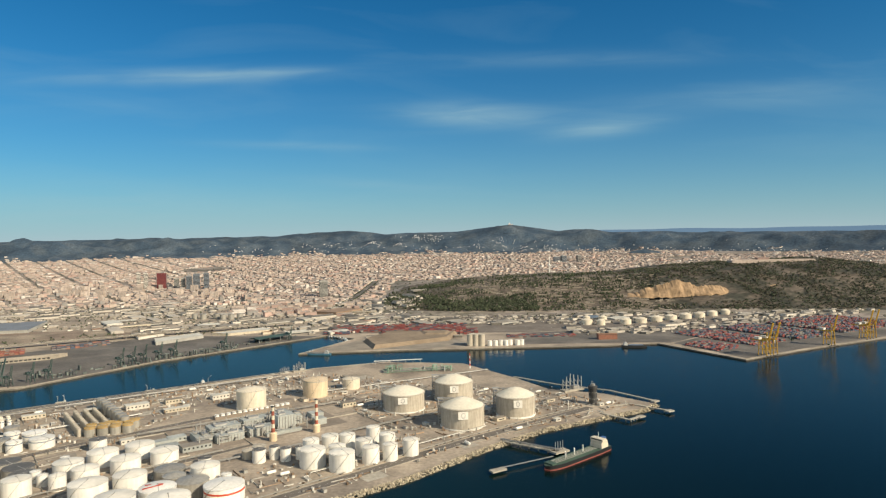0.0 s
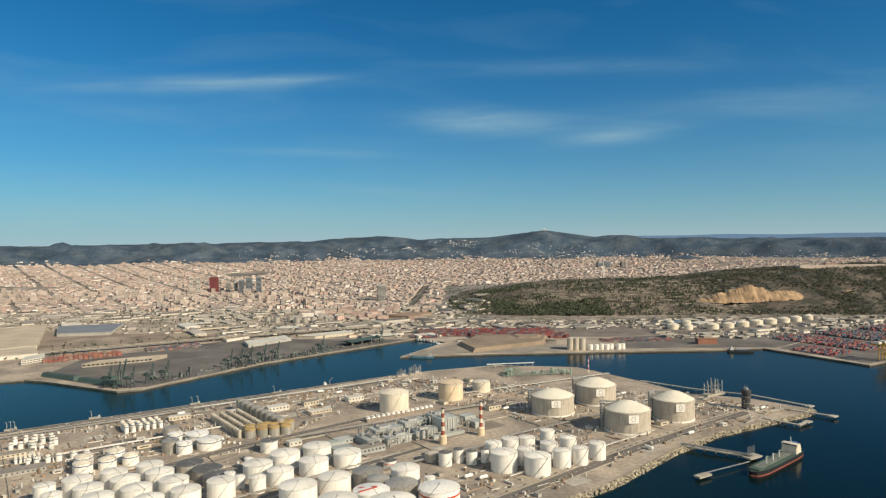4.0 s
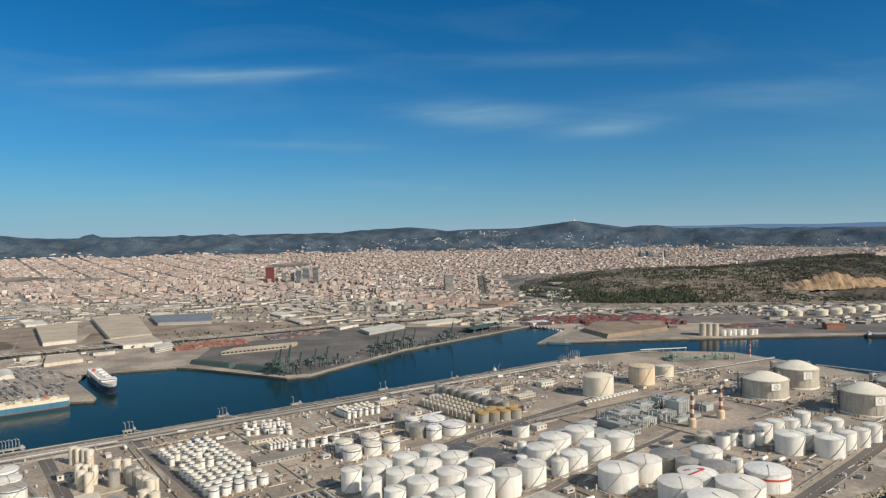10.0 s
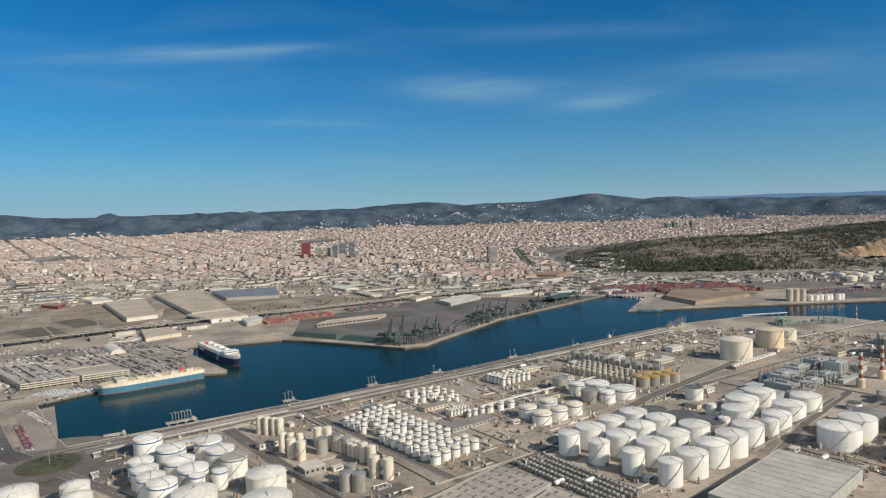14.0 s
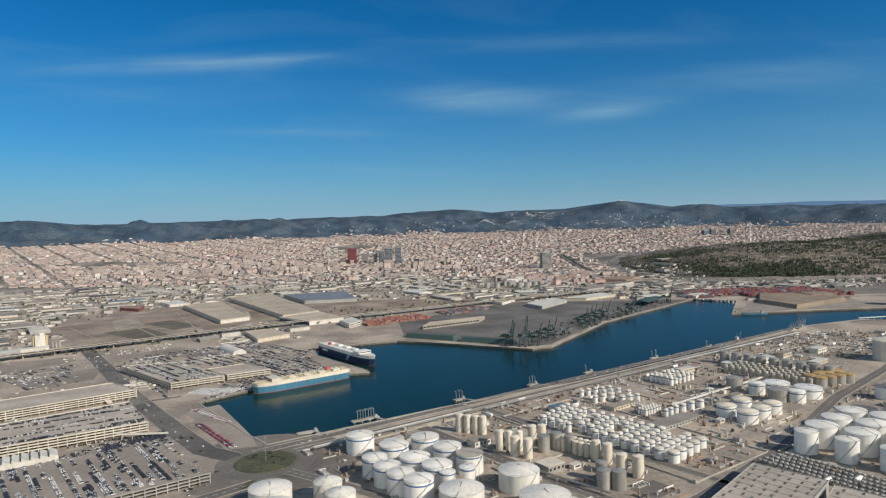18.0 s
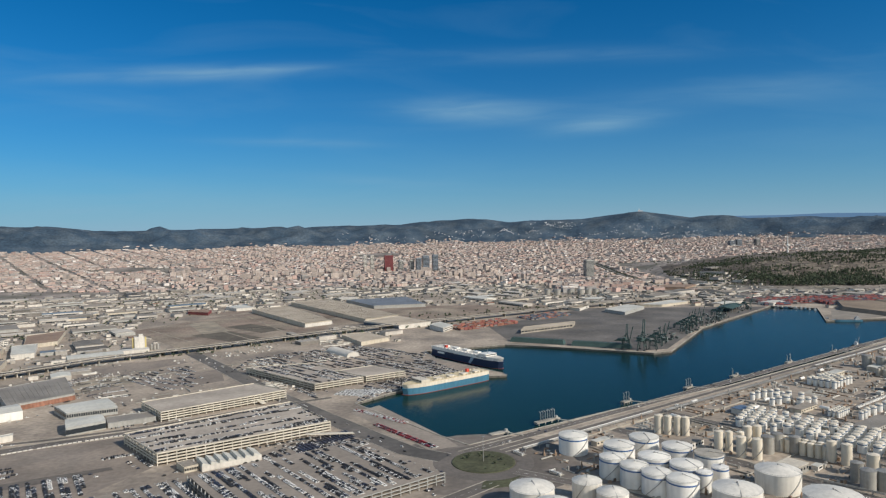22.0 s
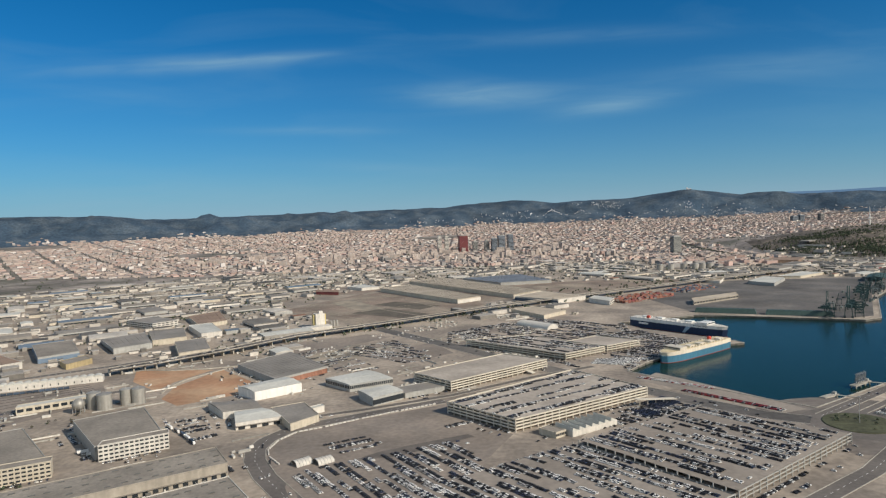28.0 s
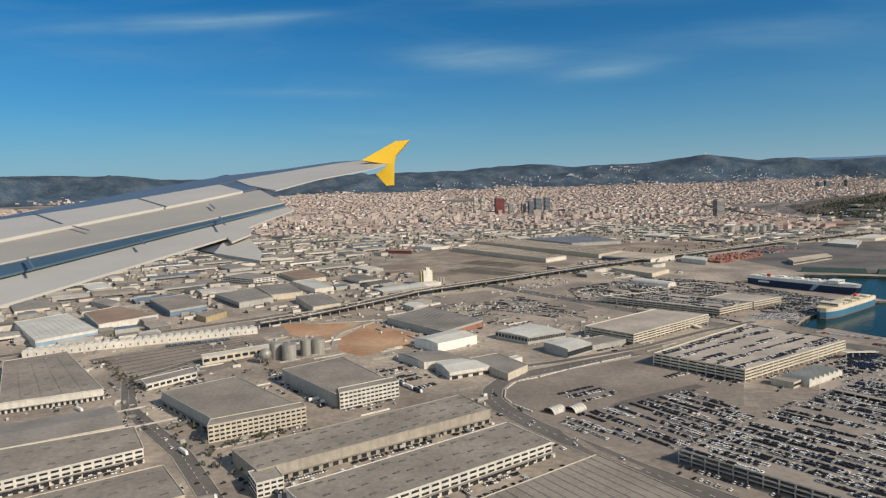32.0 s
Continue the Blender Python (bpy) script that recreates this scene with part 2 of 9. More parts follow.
M_SAND = material("sand_tank_paint", (0.43, 0.385, 0.315), 0.6, fine=(0.3, 0.08), broad=(0.05, 0.1), streak=0.2, vary=0.1)
M_OCHRE = material("ochre_paint", (0.40, 0.26, 0.09), 0.6, fine=(0.3, 0.1), broad=(0.05, 0.1), vary=0.1)
M_SLATE = material("slate_blue_paint", (0.10, 0.14, 0.20), 0.5, fine=(0.3, 0.1), broad=(0.05, 0.1))
M_STEEL = material("galvanised_steel", (0.33, 0.32, 0.30), 0.55, 0.4, fine=(0.5, 0.15), broad=(0.05, 0.2), vary=0.2)
M_DARK = material("dark_steel_and_shade", (0.05, 0.05, 0.05), 0.7, fine=(0.5, 0.2), broad=(0.05, 0.2))
M_BEAM = material("pale_concrete_beam", (0.52, 0.465, 0.375), 0.85, fine=(0.4, 0.1), broad=(0.05, 0.12))
M_ROOFDECK = material("roof_deck", (0.36, 0.31, 0.255), 0.9, fine=(0.3, 0.12), broad=(0.03, 0.2))


# ---- mesh helpers ----
class Shape:
    """Collects solids in plain lists; made() links them as one mesh."""

    def __init__(self):
        self.v, self.f = [], []

    def add(self, verts, faces):
        n = len(self.v)
        self.v.extend(verts)
        self.f.extend([tuple(i + n for i in f) for f in faces])
        return self

    def box(self, x, y, z, sx, sy, sz, turn=0.0):
        c, s = math.cos(turn), math.sin(turn)
        pts = []
        for dz in (0, sz):
            for dx, dy in ((-1, -1), (1, -1), (1, 1), (-1, 1)):
                px, py = dx * sx / 2, dy * sy / 2
                pts.append((x + px * c - py * s, y + px * s + py * c, z + dz))
        return self.add(pts, [(3, 2, 1, 0), (4, 5, 6, 7), (0, 1, 5, 4), (1, 2, 6, 5), (2, 3, 7, 6), (3, 0, 4, 7)])

    def prism(self, poly, z0, z1):
        n = len(poly)
        pts = [(p[0], p[1], z0) for p in poly] + [(p[0], p[1], z1) for p in poly]
        return self.add(pts, [tuple(reversed(range(n))), tuple(range(n, 2 * n))] + [(i, (i + 1) % n, n + (i + 1) % n, n + i) for i in range(n)])

    def lathe(self, x, y, profile, n=24, cap=True):
        """profile: (radius, height) from the foot up."""
        pts, faces = [], []
        for r, z in profile:
            pts += [(x + r * math.cos(2 * math.pi * i / n), y + r * math.sin(2 * math.pi * i / n), z) for i in range(n)]
        for k in range(len(profile) - 1):
            for i in range(n):
                j = (i + 1) % n
                faces.append((k * n + i, k * n + j, (k + 1) * n + j, (k + 1) * n + i))
        if cap:
            faces.append(tuple(reversed(range(n))))
            faces.append(tuple((len(profile) - 1) * n + i for i in range(n)))
        return self.add(pts, faces)

    def bar(self, a, b, w, h=None):
        """A square bar from a to b."""
        a, b = Vector(a), Vector(b)
        d = (b - a).normalized()
        up = Vector((0, 0, 1)) if abs(d.z) < 0.9 else Vector((1, 0, 0))
        s = d.cross(up).normalized() * w / 2
        t = s.cross(d).normalized() * (h or w) / 2
        pts = [tuple(p + q) for p in (a, b) for q in (-s - t, s - t, s + t, -s + t)]
        return self.add(pts, [(3, 2, 1, 0), (4, 5, 6, 7), (0, 1, 5, 4), (1, 2, 6, 5), (2, 3, 7, 6), (3, 0, 4, 7)])

    def mesh(self, name, mat, smooth=False):
        me = bpy.data.meshes.new(name)
        me.from_pydata(self.v, [], self.f)
        me.materials.append(mat)
        if smooth:
            me.shade_smooth()
            me.set_sharp_from_angle(angle=radians(35))
        me.update()
        return me


def part(name, shape, mat, parent=None, label="", smooth=False):
    ob = new(name, shape.mesh(name, mat, smooth))
    ob.parent = parent
    if label:
        ob["label"] = label
    return ob


def thing(name, label, category, at=(0, 0, 0), turn=0.0, group="", kind=""):
    ob = new(name)
    ob.empty_display_size = 1.0
    ob.matrix_basis = pose(*at, 0, 0, turn)
    return tagged(ob, label, category, group, kind)


def at(x, y, z=0.0, turn=0.0, size=1.0):
    return pose(x, y, z, 0, 0, turn) @ Matrix.Scale(size, 4)


# ---- large structure: water, land, hills ----
U, V = Vector((0.804, 0.595)), Vector((0.595, -0.804))  # along the quay, and inland from it
CORNER = Vector((-811.0, 522.0))


def farm(a, b):
    p = CORNER + U * a + V * b
    return p.x, p.y


SHORE = [(-160, 430), (-112, 462), (-79, 482), (-31, 520), (36, 592), (95, 645), (160, 684), (217, 716), (236, 738), (190, 788), (128, 815), (92, 885), (28, 985), (-84, 1006),
         (-190, 962), (-390, 806), (-563, 680), (-687, 606), (-811, 522), (-832, 545), (-906, 640), (-878, 674), (-797, 737), (-764, 741), (-768, 753), (-838, 838), (-852, 886), (-749, 922), (-717, 912),
         (-580, 846), (-556, 856), (-448, 1035), (-228, 1280), (-167, 1236), (-240, 1083), (-89, 1104), (42, 1111), (279, 1126), (368, 1140), (449, 984), (613, 1080), (780, 1167), (2400, 1980)]


def smooth(a, b, x):
    t = min(1.0, max(0.0, (x - a) / (b - a)))
    return t * t * (3 - 2 * t)


def series(pairs, x):
    xs = [p[0] for p in pairs]
    return float(np.interp(x, xs, [p[1] for p in pairs]))


RIDGE = [(-60, 0.5), (-45, 0.75), (-33.6, 0.65), (-29.7, 0.25), (-22, 0.3), (-18.0, 0.3), (-11.6, 0.36), (-6.9, 0.42), (-4.0, 0.68), (-0.5, 0.82), (2.4, 0.45), (4.3, 0.58), (8.6, 0.55),
         (11.0, 0.86), (13.3, 1.11), (15.2, 0.82), (17.4, 0.55), (19.6, 0.7), (21.7, 0.38), (25.8, 0.36), (29.6, 0.3), (33.8, 0.25), (45, 0.3), (60, 0.3)]
MONT = [(-190, 0), (-110, 22), (0, 40), (128, 56), (330, 60), (470, 58), (560, 64), (700, 76), (840, 85), (1150, 85), (1260, 72), (1420, 46), (1650, 0)]
HUB = Vector((-580.0, 40.0))


def terrain(x, y):
    d = Vector((x, y)) - HUB
    r, b = d.length, math.degrees(math.atan2(d.x, d.y))
    z = -0.6 + 100 * max(0.0, (r - 2000) / 2350) ** 1.25
    # the range behind the city
    top = 165 + 4450 * math.tan(radians(series(RIDGE, b)))
    n1 = noise.noise(Vector((x * 0.004, y * 0.004, 0.3)))
    n2 = noise.noise(Vector((x * 0.012, y * 0.012, 4.3)))
    foot = 3900 + 120 * n1 + 230 * smooth(8, 24, b)
    rise = smooth(foot, 4440, r) * (1 - 0.6 * smooth(4470, 4640, r))
    z += max(0.0, top - z) * rise + rise * (1 - rise) * 190 * (n1 + 0.7 * n2) + rise * 7 * n2
    # the small wooded hill inside the city
    z += 26 * math.exp(-(((x - 1075) / 85) ** 2 + ((y - 3560) / 60) ** 2))
    # the hill by the harbour
    if -200 < x < 1700 and 1400 < y < 2700:
        m = series(MONT, x) * smooth(1530, 1960, y) * (1 - smooth(2050, 2650, y))
        if 470 < x < 780:
            cut = smooth(480, 540, x) * (1 - smooth(720, 780, x))
            edge = 1755 + 18 * n2
            m += cut * (16 * smooth(edge - 6, edge + 6, y) - 14 * smooth(1600, edge - 8, y)) * (1 - smooth(1800, 1950, y))
        z += m + (5 * n2 + 3 * noise.noise(Vector((x * 0.03, y * 0.03, 1.7))) if m > 8 else 0)
    return z


def make_ground():
    bm = bmesh.new()
    outline = SHORE + [(4600, 2900), (4600, 3600), (-4800, 3600), (-4800, 215), (-320, 215), (-220, 330)]
    top = [bm.verts.new((x, y, 0)) for x, y in outline]
    edges = [bm.edges.new((top[i], top[(i + 1) % len(top)])) for i in range(len(top))]
    bmesh.ops.triangle_fill(bm, edges=edges, use_beauty=True, normal=(0, 0, 1))
    for f in bm.faces:
        if f.normal.z < 0:
            f.normal_flip()
    low = [bm.verts.new((x, y, -6)) for x, y in outline]
    for i in range(len(outline)):
        j = (i + 1) % len(outline)
        bm.faces.new((top[i], low[i], low[j], top[j])).normal_update()
    for f in bm.faces:
        if abs(f.normal.z) < 0.5:
            f.material_index = 5
    # terrain, finer where it is nearer
    radii = [1330 + 24 * i for i in range(62)] + [2820 + 42 * i for i in range(25)] + [3860 + 24 * i for i in range(34)]
    angles = [radians(-62 + 0.62 * i) for i in range(201)]
    rows = []
    for r in radii:
        row = []
        for a in angles:
            x, y = HUB.x + r * math.sin(a), HUB.y + r * math.cos(a)
            row.append(bm.verts.new((x, y, terrain(x, y))))
        rows.append(row)
    for i in range(len(rows) - 1):
        for j in range(len(angles) - 1):
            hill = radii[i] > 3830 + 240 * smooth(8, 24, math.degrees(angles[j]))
            q = (rows[i][j], rows[i + 1][j], rows[i + 1][j + 1], rows[i][j + 1])
            cx, cy = q[0].co.x, q[0].co.y
            if cy < 1340 or (cx > 700 and cy < 1300 + 0.5 * (cx - 700)):
                continue
            f = bm.faces.new(q)
            f.normal_update()
            if f.normal.z < 0:
                f.normal_flip()
            f.smooth = True
            mont = -190 < cx < 1640 and 1540 < cy < 2500 and q[0].co.z > 4 + 55 * smooth(2000, 2600, cy)
            dry = cx < 505 + 40 * noise.noise(Vector((cx * 0.02, cy * 0.02, 0)))
            knoll = math.hypot((cx - 1075) / 110, (cy - 3560) / 80) < 1
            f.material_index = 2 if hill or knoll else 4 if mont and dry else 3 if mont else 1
    me = bpy.data.meshes.new("ground")
    bm.to_mesh(me)
    bm.free()
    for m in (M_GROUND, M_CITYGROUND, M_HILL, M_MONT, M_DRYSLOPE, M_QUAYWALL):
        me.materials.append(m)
    return tagged(new("ground", me), "dusty harbour ground with city plain and wooded hills behind", "ground", kind="structure")


make_ground()
sea = Shape().add([(-5200, -3000, -2), (5200, -3000, -2), (5200, 4600, -2), (-5200, 4600, -2)], [(0, 1, 2, 3)])
tagged(part("water", sea, M_WATER), "dark blue-green harbour water, slightly rippled", "water", kind="structure")


# ---- tanks ----
def tank(name, label, r, h, wall, roof, rise, band=None, band_at=0.90, n=28, group="", stair=True, rail=True, foot=None):
    """A storage tank: wall, low cone roof, wind girder, stair up the side, rail round the roof."""
    t = thing(name, label, "storage tank", group=group)
    part("wall", Shape().lathe(0, 0, [(r, 0), (r, h)], n), wall, t, smooth=True)
    part("roof", Shape().lathe(0, 0, [(r * 1.012, h - 0.12), (r * 1.012, h + 0.06), (r * 0.66, h + rise * 0.48), (r * 0.33, h + rise * 0.84), (0.25, h + rise)], n), roof, t, smooth=True)
    if band:
        part("stripe", Shape().lathe(0, 0, [(r + 0.05, h * band_at - (h * 0.06 if band is M_RED else max(0.4, h * 0.035))), (r + 0.05, h * band_at + (h * 0.06 if band is M_RED else max(0.4, h * 0.035)))], n), band, t, "painted stripe")
    if foot:
        part("base_ring", Shape().lathe(0, 0, [(r + 0.5, 0), (r + 0.5, 0.9), (r + 0.1, 1.1)], n), foot, t)
    if stair:
        pts, k = [], 14
        for i in range(k + 1):
            a, z = -2.2 + i * 12.0 / k / r, (h + 0.1) * i / k
            for rr, dz in ((r + 0.02, 0), (r + 0.5, 0), (r + 0.5, 0.4), (r + 0.02, 0.4)):
                pts.append((rr * math.cos(a), rr * math.sin(a), z + dz))
        for f, zz in ((1.0, h + 0.1), (0.05, h + rise + 0.15)):
            for rr, dz in ((0.0, 0), (0.4, 0), (0.4, 0.2), (0.0, 0.2)):
                pts.append((f * r * math.cos(a) - rr * math.sin(a), f * r * math.sin(a) + rr * math.cos(a), zz + dz))
        faces = [(0, 3, 2, 1)]
        for i in range(k + 2):
            o = 4 * i
            faces += [(o + q, o + (q + 1) % 4, o + 4 + (q + 1) % 4, o + 4 + q) for q in range(4)]
        part("stairway", Shape().add(pts, faces), M_STEEL, t)
    if rail:
        top, faces = [], []
        for i in range(n):
            a = 2 * math.pi * i / n
            c, q, e = r * math.cos(a), r * math.sin(a), 0.06
            top += [(c, q, h + 0.62), (c, q, h + 0.52), (c - e * q / r, q + e * c / r, h), (c + e * q / r, q - e * c / r, h)]
            o, p = 4 * i, 4 * ((i + 1) % n)
            faces += [(o, o + 1, p + 1, p), (o + 1, o + 2, o + 3)]
        s = Shape().add(top, faces)
        part("railing", s, M_STEEL, t)
    if rail:
        part("vent", Shape().lathe(0, 0, [(0.35, h + rise - 0.1), (0.35, h + rise + 0.5), (0.5, h + rise + 0.6), (0.1, h + rise + 0.8)], 8), M_STEEL, t)
    return t


def place(first, spots, base_r=None, turn=None, tall=1.0):
    """Sets the first tank at the first spot and copies it to the others, scaled to their radius."""
    for i, (x, y, *r) in enumerate(spots):
        s = r[0] / base_r if r and base_r else 1.0
        a = turn if turn is not None else random.uniform(-40, 40)
        m = at(x, y, 0, a) @ Matrix.Diagonal((s, s, tall, 1))
        if i == 0:
            first.matrix_basis = m
        else:
            copy_thing(first, m)


# ---- tank farm ----
LNG = [(-46, 732, 22.7), (10, 776, 22.2), (17, 665, 21.7), (75, 705, 20.5)]


def gas_tank():
    t = tank("gas_tank", "broad grey concrete gas tank with pale dome and white foot", 22.5, 17, M_LNG, M_DOME, 6.6, n=56, group="gas tanks on the point", stair=False, foot=M_WHITE)
    part("rim", Shape().lathe(0, 0, [(22.6, 16.2), (23.2, 16.4), (23.2, 17.2), (22.4, 17.4)], 56), M_LNG, t, "overhanging concrete rim")
    for k in range(24):
        a = 2 * math.pi * k / 24
        part("buttress", Shape().box(22.6 * math.cos(a), 22.6 * math.sin(a), 1, 0.06, 0.4, 15.2, a), M_LNG, t)
    board = part("sign_board", Shape().box(-3, -22.9, 9.5, 10, 0.3, 6.5), M_WHITE, t, "white board with a grey ring mark")
    part("ring_mark", Shape().lathe(0, 0, [(2.2, 0), (2.2, 0.1), (1.7, 0.1), (1.7, 0)], 24, False), M_STEEL, board).matrix_basis = pose(-3, -23.1, 12.8, 90, 0, 0)
    tower = Shape()
    for dx in (0, 3):
        for dy in (0, 3):
            tower.bar((20 + dx, 8 + dy, 0), (20 + dx, 8 + dy, 20), 0.4)
    for k in range(9):
        z = 2 + 2.2 * k
        tower.bar((20, 8, z), (23, 11, z + 1.6), 0.3).bar((23, 8, z), (20, 11, z), 0.3).box(21.5, 9.5, z, 3.2, 3.2, 0.15)
    part("stair_tower", tower, M_STEEL, t, "open steel stair tower")
    frame_ = Shape()
    for dx in (0, 5):
        for dy in (0, 5):
            frame_.bar((-24 + dx, 7 + dy, 0), (-24 + dx, 7 + dy, 21), 0.6)
    for k in range(8):
        z = 2.4 * (k + 1)
        frame_.bar((-24, 7, z - 2), (-19, 7, z), 0.4).bar((-24, 12, z), (-19, 12, z - 2), 0.4).bar((-24, 7, z - 2), (-24, 12, z), 0.4).box(-21.5, 9.5, z, 5.6, 5.6, 0.3)
    frame_.box(-21.5, 9.5, 21, 7, 4, 1.2).bar((-21, 9, 21.5), (-8, 3, 22.2), 1.2)
    part("pipe_tower", frame_, M_STEEL, t, "heavy steel pipe tower")
    pipes = Shape()
    for k in range(4):
        pipes.bar((-21 + k * 0.9, 9 + k, 0), (-21 + k * 0.9, 9 + k, 18.5), 0.5).bar((-21 + k * 0.9, 9 + k, 18.5), (-10 + k * 0.7, 4 + k, 21), 0.45)
    part("riser_pipes", pipes, M_STEEL, t)
    for k in range(3):
        part("roof_box", Shape().box(3 - 4 * k, 3 * (k - 1), 20.6, 2.2, 1.6, 2.0), M_STEEL, t)
    return t


place(gas_tank(), LNG, 22.5, 8, 1.1)
place(tank("storage_tank", "tall cream storage tank on bare ground", 16, 20.5, M_CREAM, M_CREAM, 3.5, n=40, group="cream tanks", stair=True, foot=M_CREAM), [(-219, 745, 16.2)], 16)
place(tank("storage_tank", "tall warm tan storage tank with a darker rim", 14.8, 20, M_TANTANK, M_TANTANK, 2.6, M_SAND, 0.95, n=40, group="cream tanks"), [(-157, 798)])
place(tank("storage_tank", "small pale tank beside the tall cream ones", 11, 12, M_CREAM, M_CREAM, 2, n=32), [(-119, 835)])
G3 = [(-119, 581, 7.2), (-104, 592, 7.9), (-89, 595, 7.5), (-68, 617, 6.9), (-93, 563, 7.6), (-72, 579, 7.9), (-53, 594, 7.6), (-64, 559, 7.7), (-48, 565, 6.8), (-31, 578, 7.3)]
place(tank("storage_tank", "white storage tank with low cone roof near the shore road", 7.5, 13.5, M_WHITE, M_ROOFDUST, 1.3, group="white tanks by the shore"), G3, 7.5)
place(tank("storage_tank", "wide white storage tank near the shore road", 10.6, 14.5, M_WHITE, M_ROOFDUST, 1.6, group="white tanks by the shore"), [(-112, 552, 10.9), (-86, 543, 10.4)], 10.6)
place(tank("storage_tank", "slim white tank with an open dark top", 5, 11, M_WHITE, M_DARKROOF, 0.3, group="slim white tanks"), [(-149, 571, 4.5), (-138, 566, 5), (-127, 570, 3.6), (-160, 563, 6.2)], 5)
place(tank("storage_tank", "squat sand-coloured tank behind the slim white ones", 6, 7, M_SAND, M_SAND, 1.4), [(-172, 574), (-166, 585)])
G4 = [(-430, 496, 10.2), (-411, 512, 10.8), (-391, 528, 11.2), (-413, 480, 11.2), (-395, 497, 11.6), (-376, 512, 11.6), (-397, 463, 11.6), (-378, 479, 11.8), (-358, 495, 11.8),
      (-379, 443, 10.6), (-360, 459, 11.4), (-341, 475, 11.5), (-322, 492, 11.4)]
place(tank("storage_tank", "wide white storage tank with shallow cone roof and spiral stair", 11.5, 14, M_WHITE, M_ROOFDUST, 1.7, n=36, group="white tank rows"), G4, 11.5)
place(tank("storage_tank", "slim tall white storage tank at the end of a row", 7.8, 14, M_WHITE, M_ROOFDUST, 1.2, group="white tank rows"), [(-447, 484, 7.2), (-431, 466, 7.4), (-414, 448, 7.6), (-397, 430, 7.8)], 7.8)
G5 = [(-742, 504, 9.6), (-717, 483, 8.6), (-697, 497, 8.3), (-682, 478, 8.2), (-702, 460, 8.4), (-688, 446, 8.2), (-727, 460, 7.0), (-718, 446, 7.2), (-709, 434, 7.3), (-698, 424, 7.7)]
place(tank("storage_tank", "white storage tank with a dark blue stripe below the rim", 8.5, 12, M_WHITE, M_ROOFDUST, 1.6, M_BLUE, 0.84, group="blue-striped tanks"), G5, 8.5)
place(tank("storage_tank", "small white tank with a dark blue stripe", 4.5, 11, M_WHITE, M_WHITE, 0.9, M_BLUE, group="blue-striped tanks"), [(-682, 436, 4.8), (-670, 442, 4.4)], 4.5)
place(tank("storage_tank", "white tank with a blue-grey band and a flat pale roof", 8.5, 12, M_WHITE, M_SAND, 0.5, M_SLATE, 0.9), [(-668, 463)])
CREAM = [(-781, 418, 12), (-750, 425, 8.8), (-740, 409, 9), (-773, 395, 11.7), (-640, 436, 13), (-674, 411, 13.5), (-630, 400, 15)]
place(tank("storage_tank", "wide off-white storage tank with domed roof and straight stair", 13, 11, M_OFFWHITE, M_OFFWHITE, 2.6, n=40, group="domed tanks"), CREAM, 13)
G4B = [(-294, 564, 12.5), (-271, 583, 12.5), (-309, 538, 12), (-266, 546, 12.3), (-242, 566, 12), (-287, 523, 10.6), (-300, 507, 6.5)]
place(tank("storage_tank", "large white storage tank with cone roof", 13, 11, M_WHITE, M_ROOFDUST, 2.0, n=36, group="large white tanks"), G4B, 13)
place(tank("storage_tank", "slim white tank between larger ones", 4.5, 9, M_WHITE, M_WHITE, 0.8), [(-326, 522, 4.2), (-316, 514, 4.4), (-322, 556, 4.0), (-171, 511, 4.3)], 4.5)
NEAR = [(-264, 484, 13.5), (-241, 501, 12.5), (-231, 457, 14.2), (-220, 431, 15.4), (-193, 455, 15.6), (-190, 519, 11.5)]
place(tank("storage_tank", "large white tank with grey weathered cone roof", 14, 13.5, M_WHITE, M_ROOFDUST, 2.1, n=40, group="large white tanks"), NEAR, 14)
place(tank("storage_tank", "large white tank with a red stripe round it", 14.5, 12, M_WHITE, M_WHITE, 2.0, M_RED, 0.72, n=40), [(-163, 482)])
place(tank("storage_tank", "grey weathered storage tank with cone roof", 12, 10.5, M_GREYTANK, M_GREYTANK, 2.0, n=36, group="grey tanks"), [(-219, 521, 11.7), (-191, 495, 12.2), (-209, 505, 8.7)], 12)
chev = tank("storage_tank", "white tank with red chevron bars on its roof", 13, 11, M_WHITE, M_WHITE, 2.0, n=40)
for k in (-1, 1):
    part("roof_bar", Shape().bar((-9, -4 * k - 2, 12.1), (4, -1 - 0.5 * k, 13.2), 1.6, 0.25), M_RED, chev, "red painted roof bar")
place(chev, [(-211, 480)], None, 10)
place(tank("storage_tank", "small white tank with red stripe and open top", 5.5, 5, M_WHITE, M_DARKROOF, 0.2, M_RED, 0.5), [(-206, 562)])
place(tank("storage_tank", "low tank with a sunken dark floating roof", 11.5, 7, M_GREYTANK, M_DARKROOF, 0.1, n=36, group="floating roof tanks"), [(-369, 552, 10.8), (-350, 538, 12.5), (-336, 523, 11.5)], 11.5)
place(tank("storage_tank", "white tank with open dark top beside the road", 7.5, 10, M_WHITE, M_DARKROOF, 0.1), [(-318, 602)])
FL = [(-465, 566, 7.4), (-446, 582, 7.2), (-456, 549, 7.2), (-441, 559, 6.6), (-427, 570, 6.4)]
place(tank("storage_tank", "white tank with dark stripe and cone roof on open ground", 7, 8.5, M_WHITE, M_CREAM, 1.8, M_SLATE, 0.8, group="five striped tanks"), FL, 7)
place(tank("storage_tank", "broad white tank with a thin dark stripe", 10.5, 8.5, M_WHITE, M_WHITE, 1.2, M_SLATE, 0.8), [(-394, 631, 10.5), (-376, 613, 10.8)], 10.5)
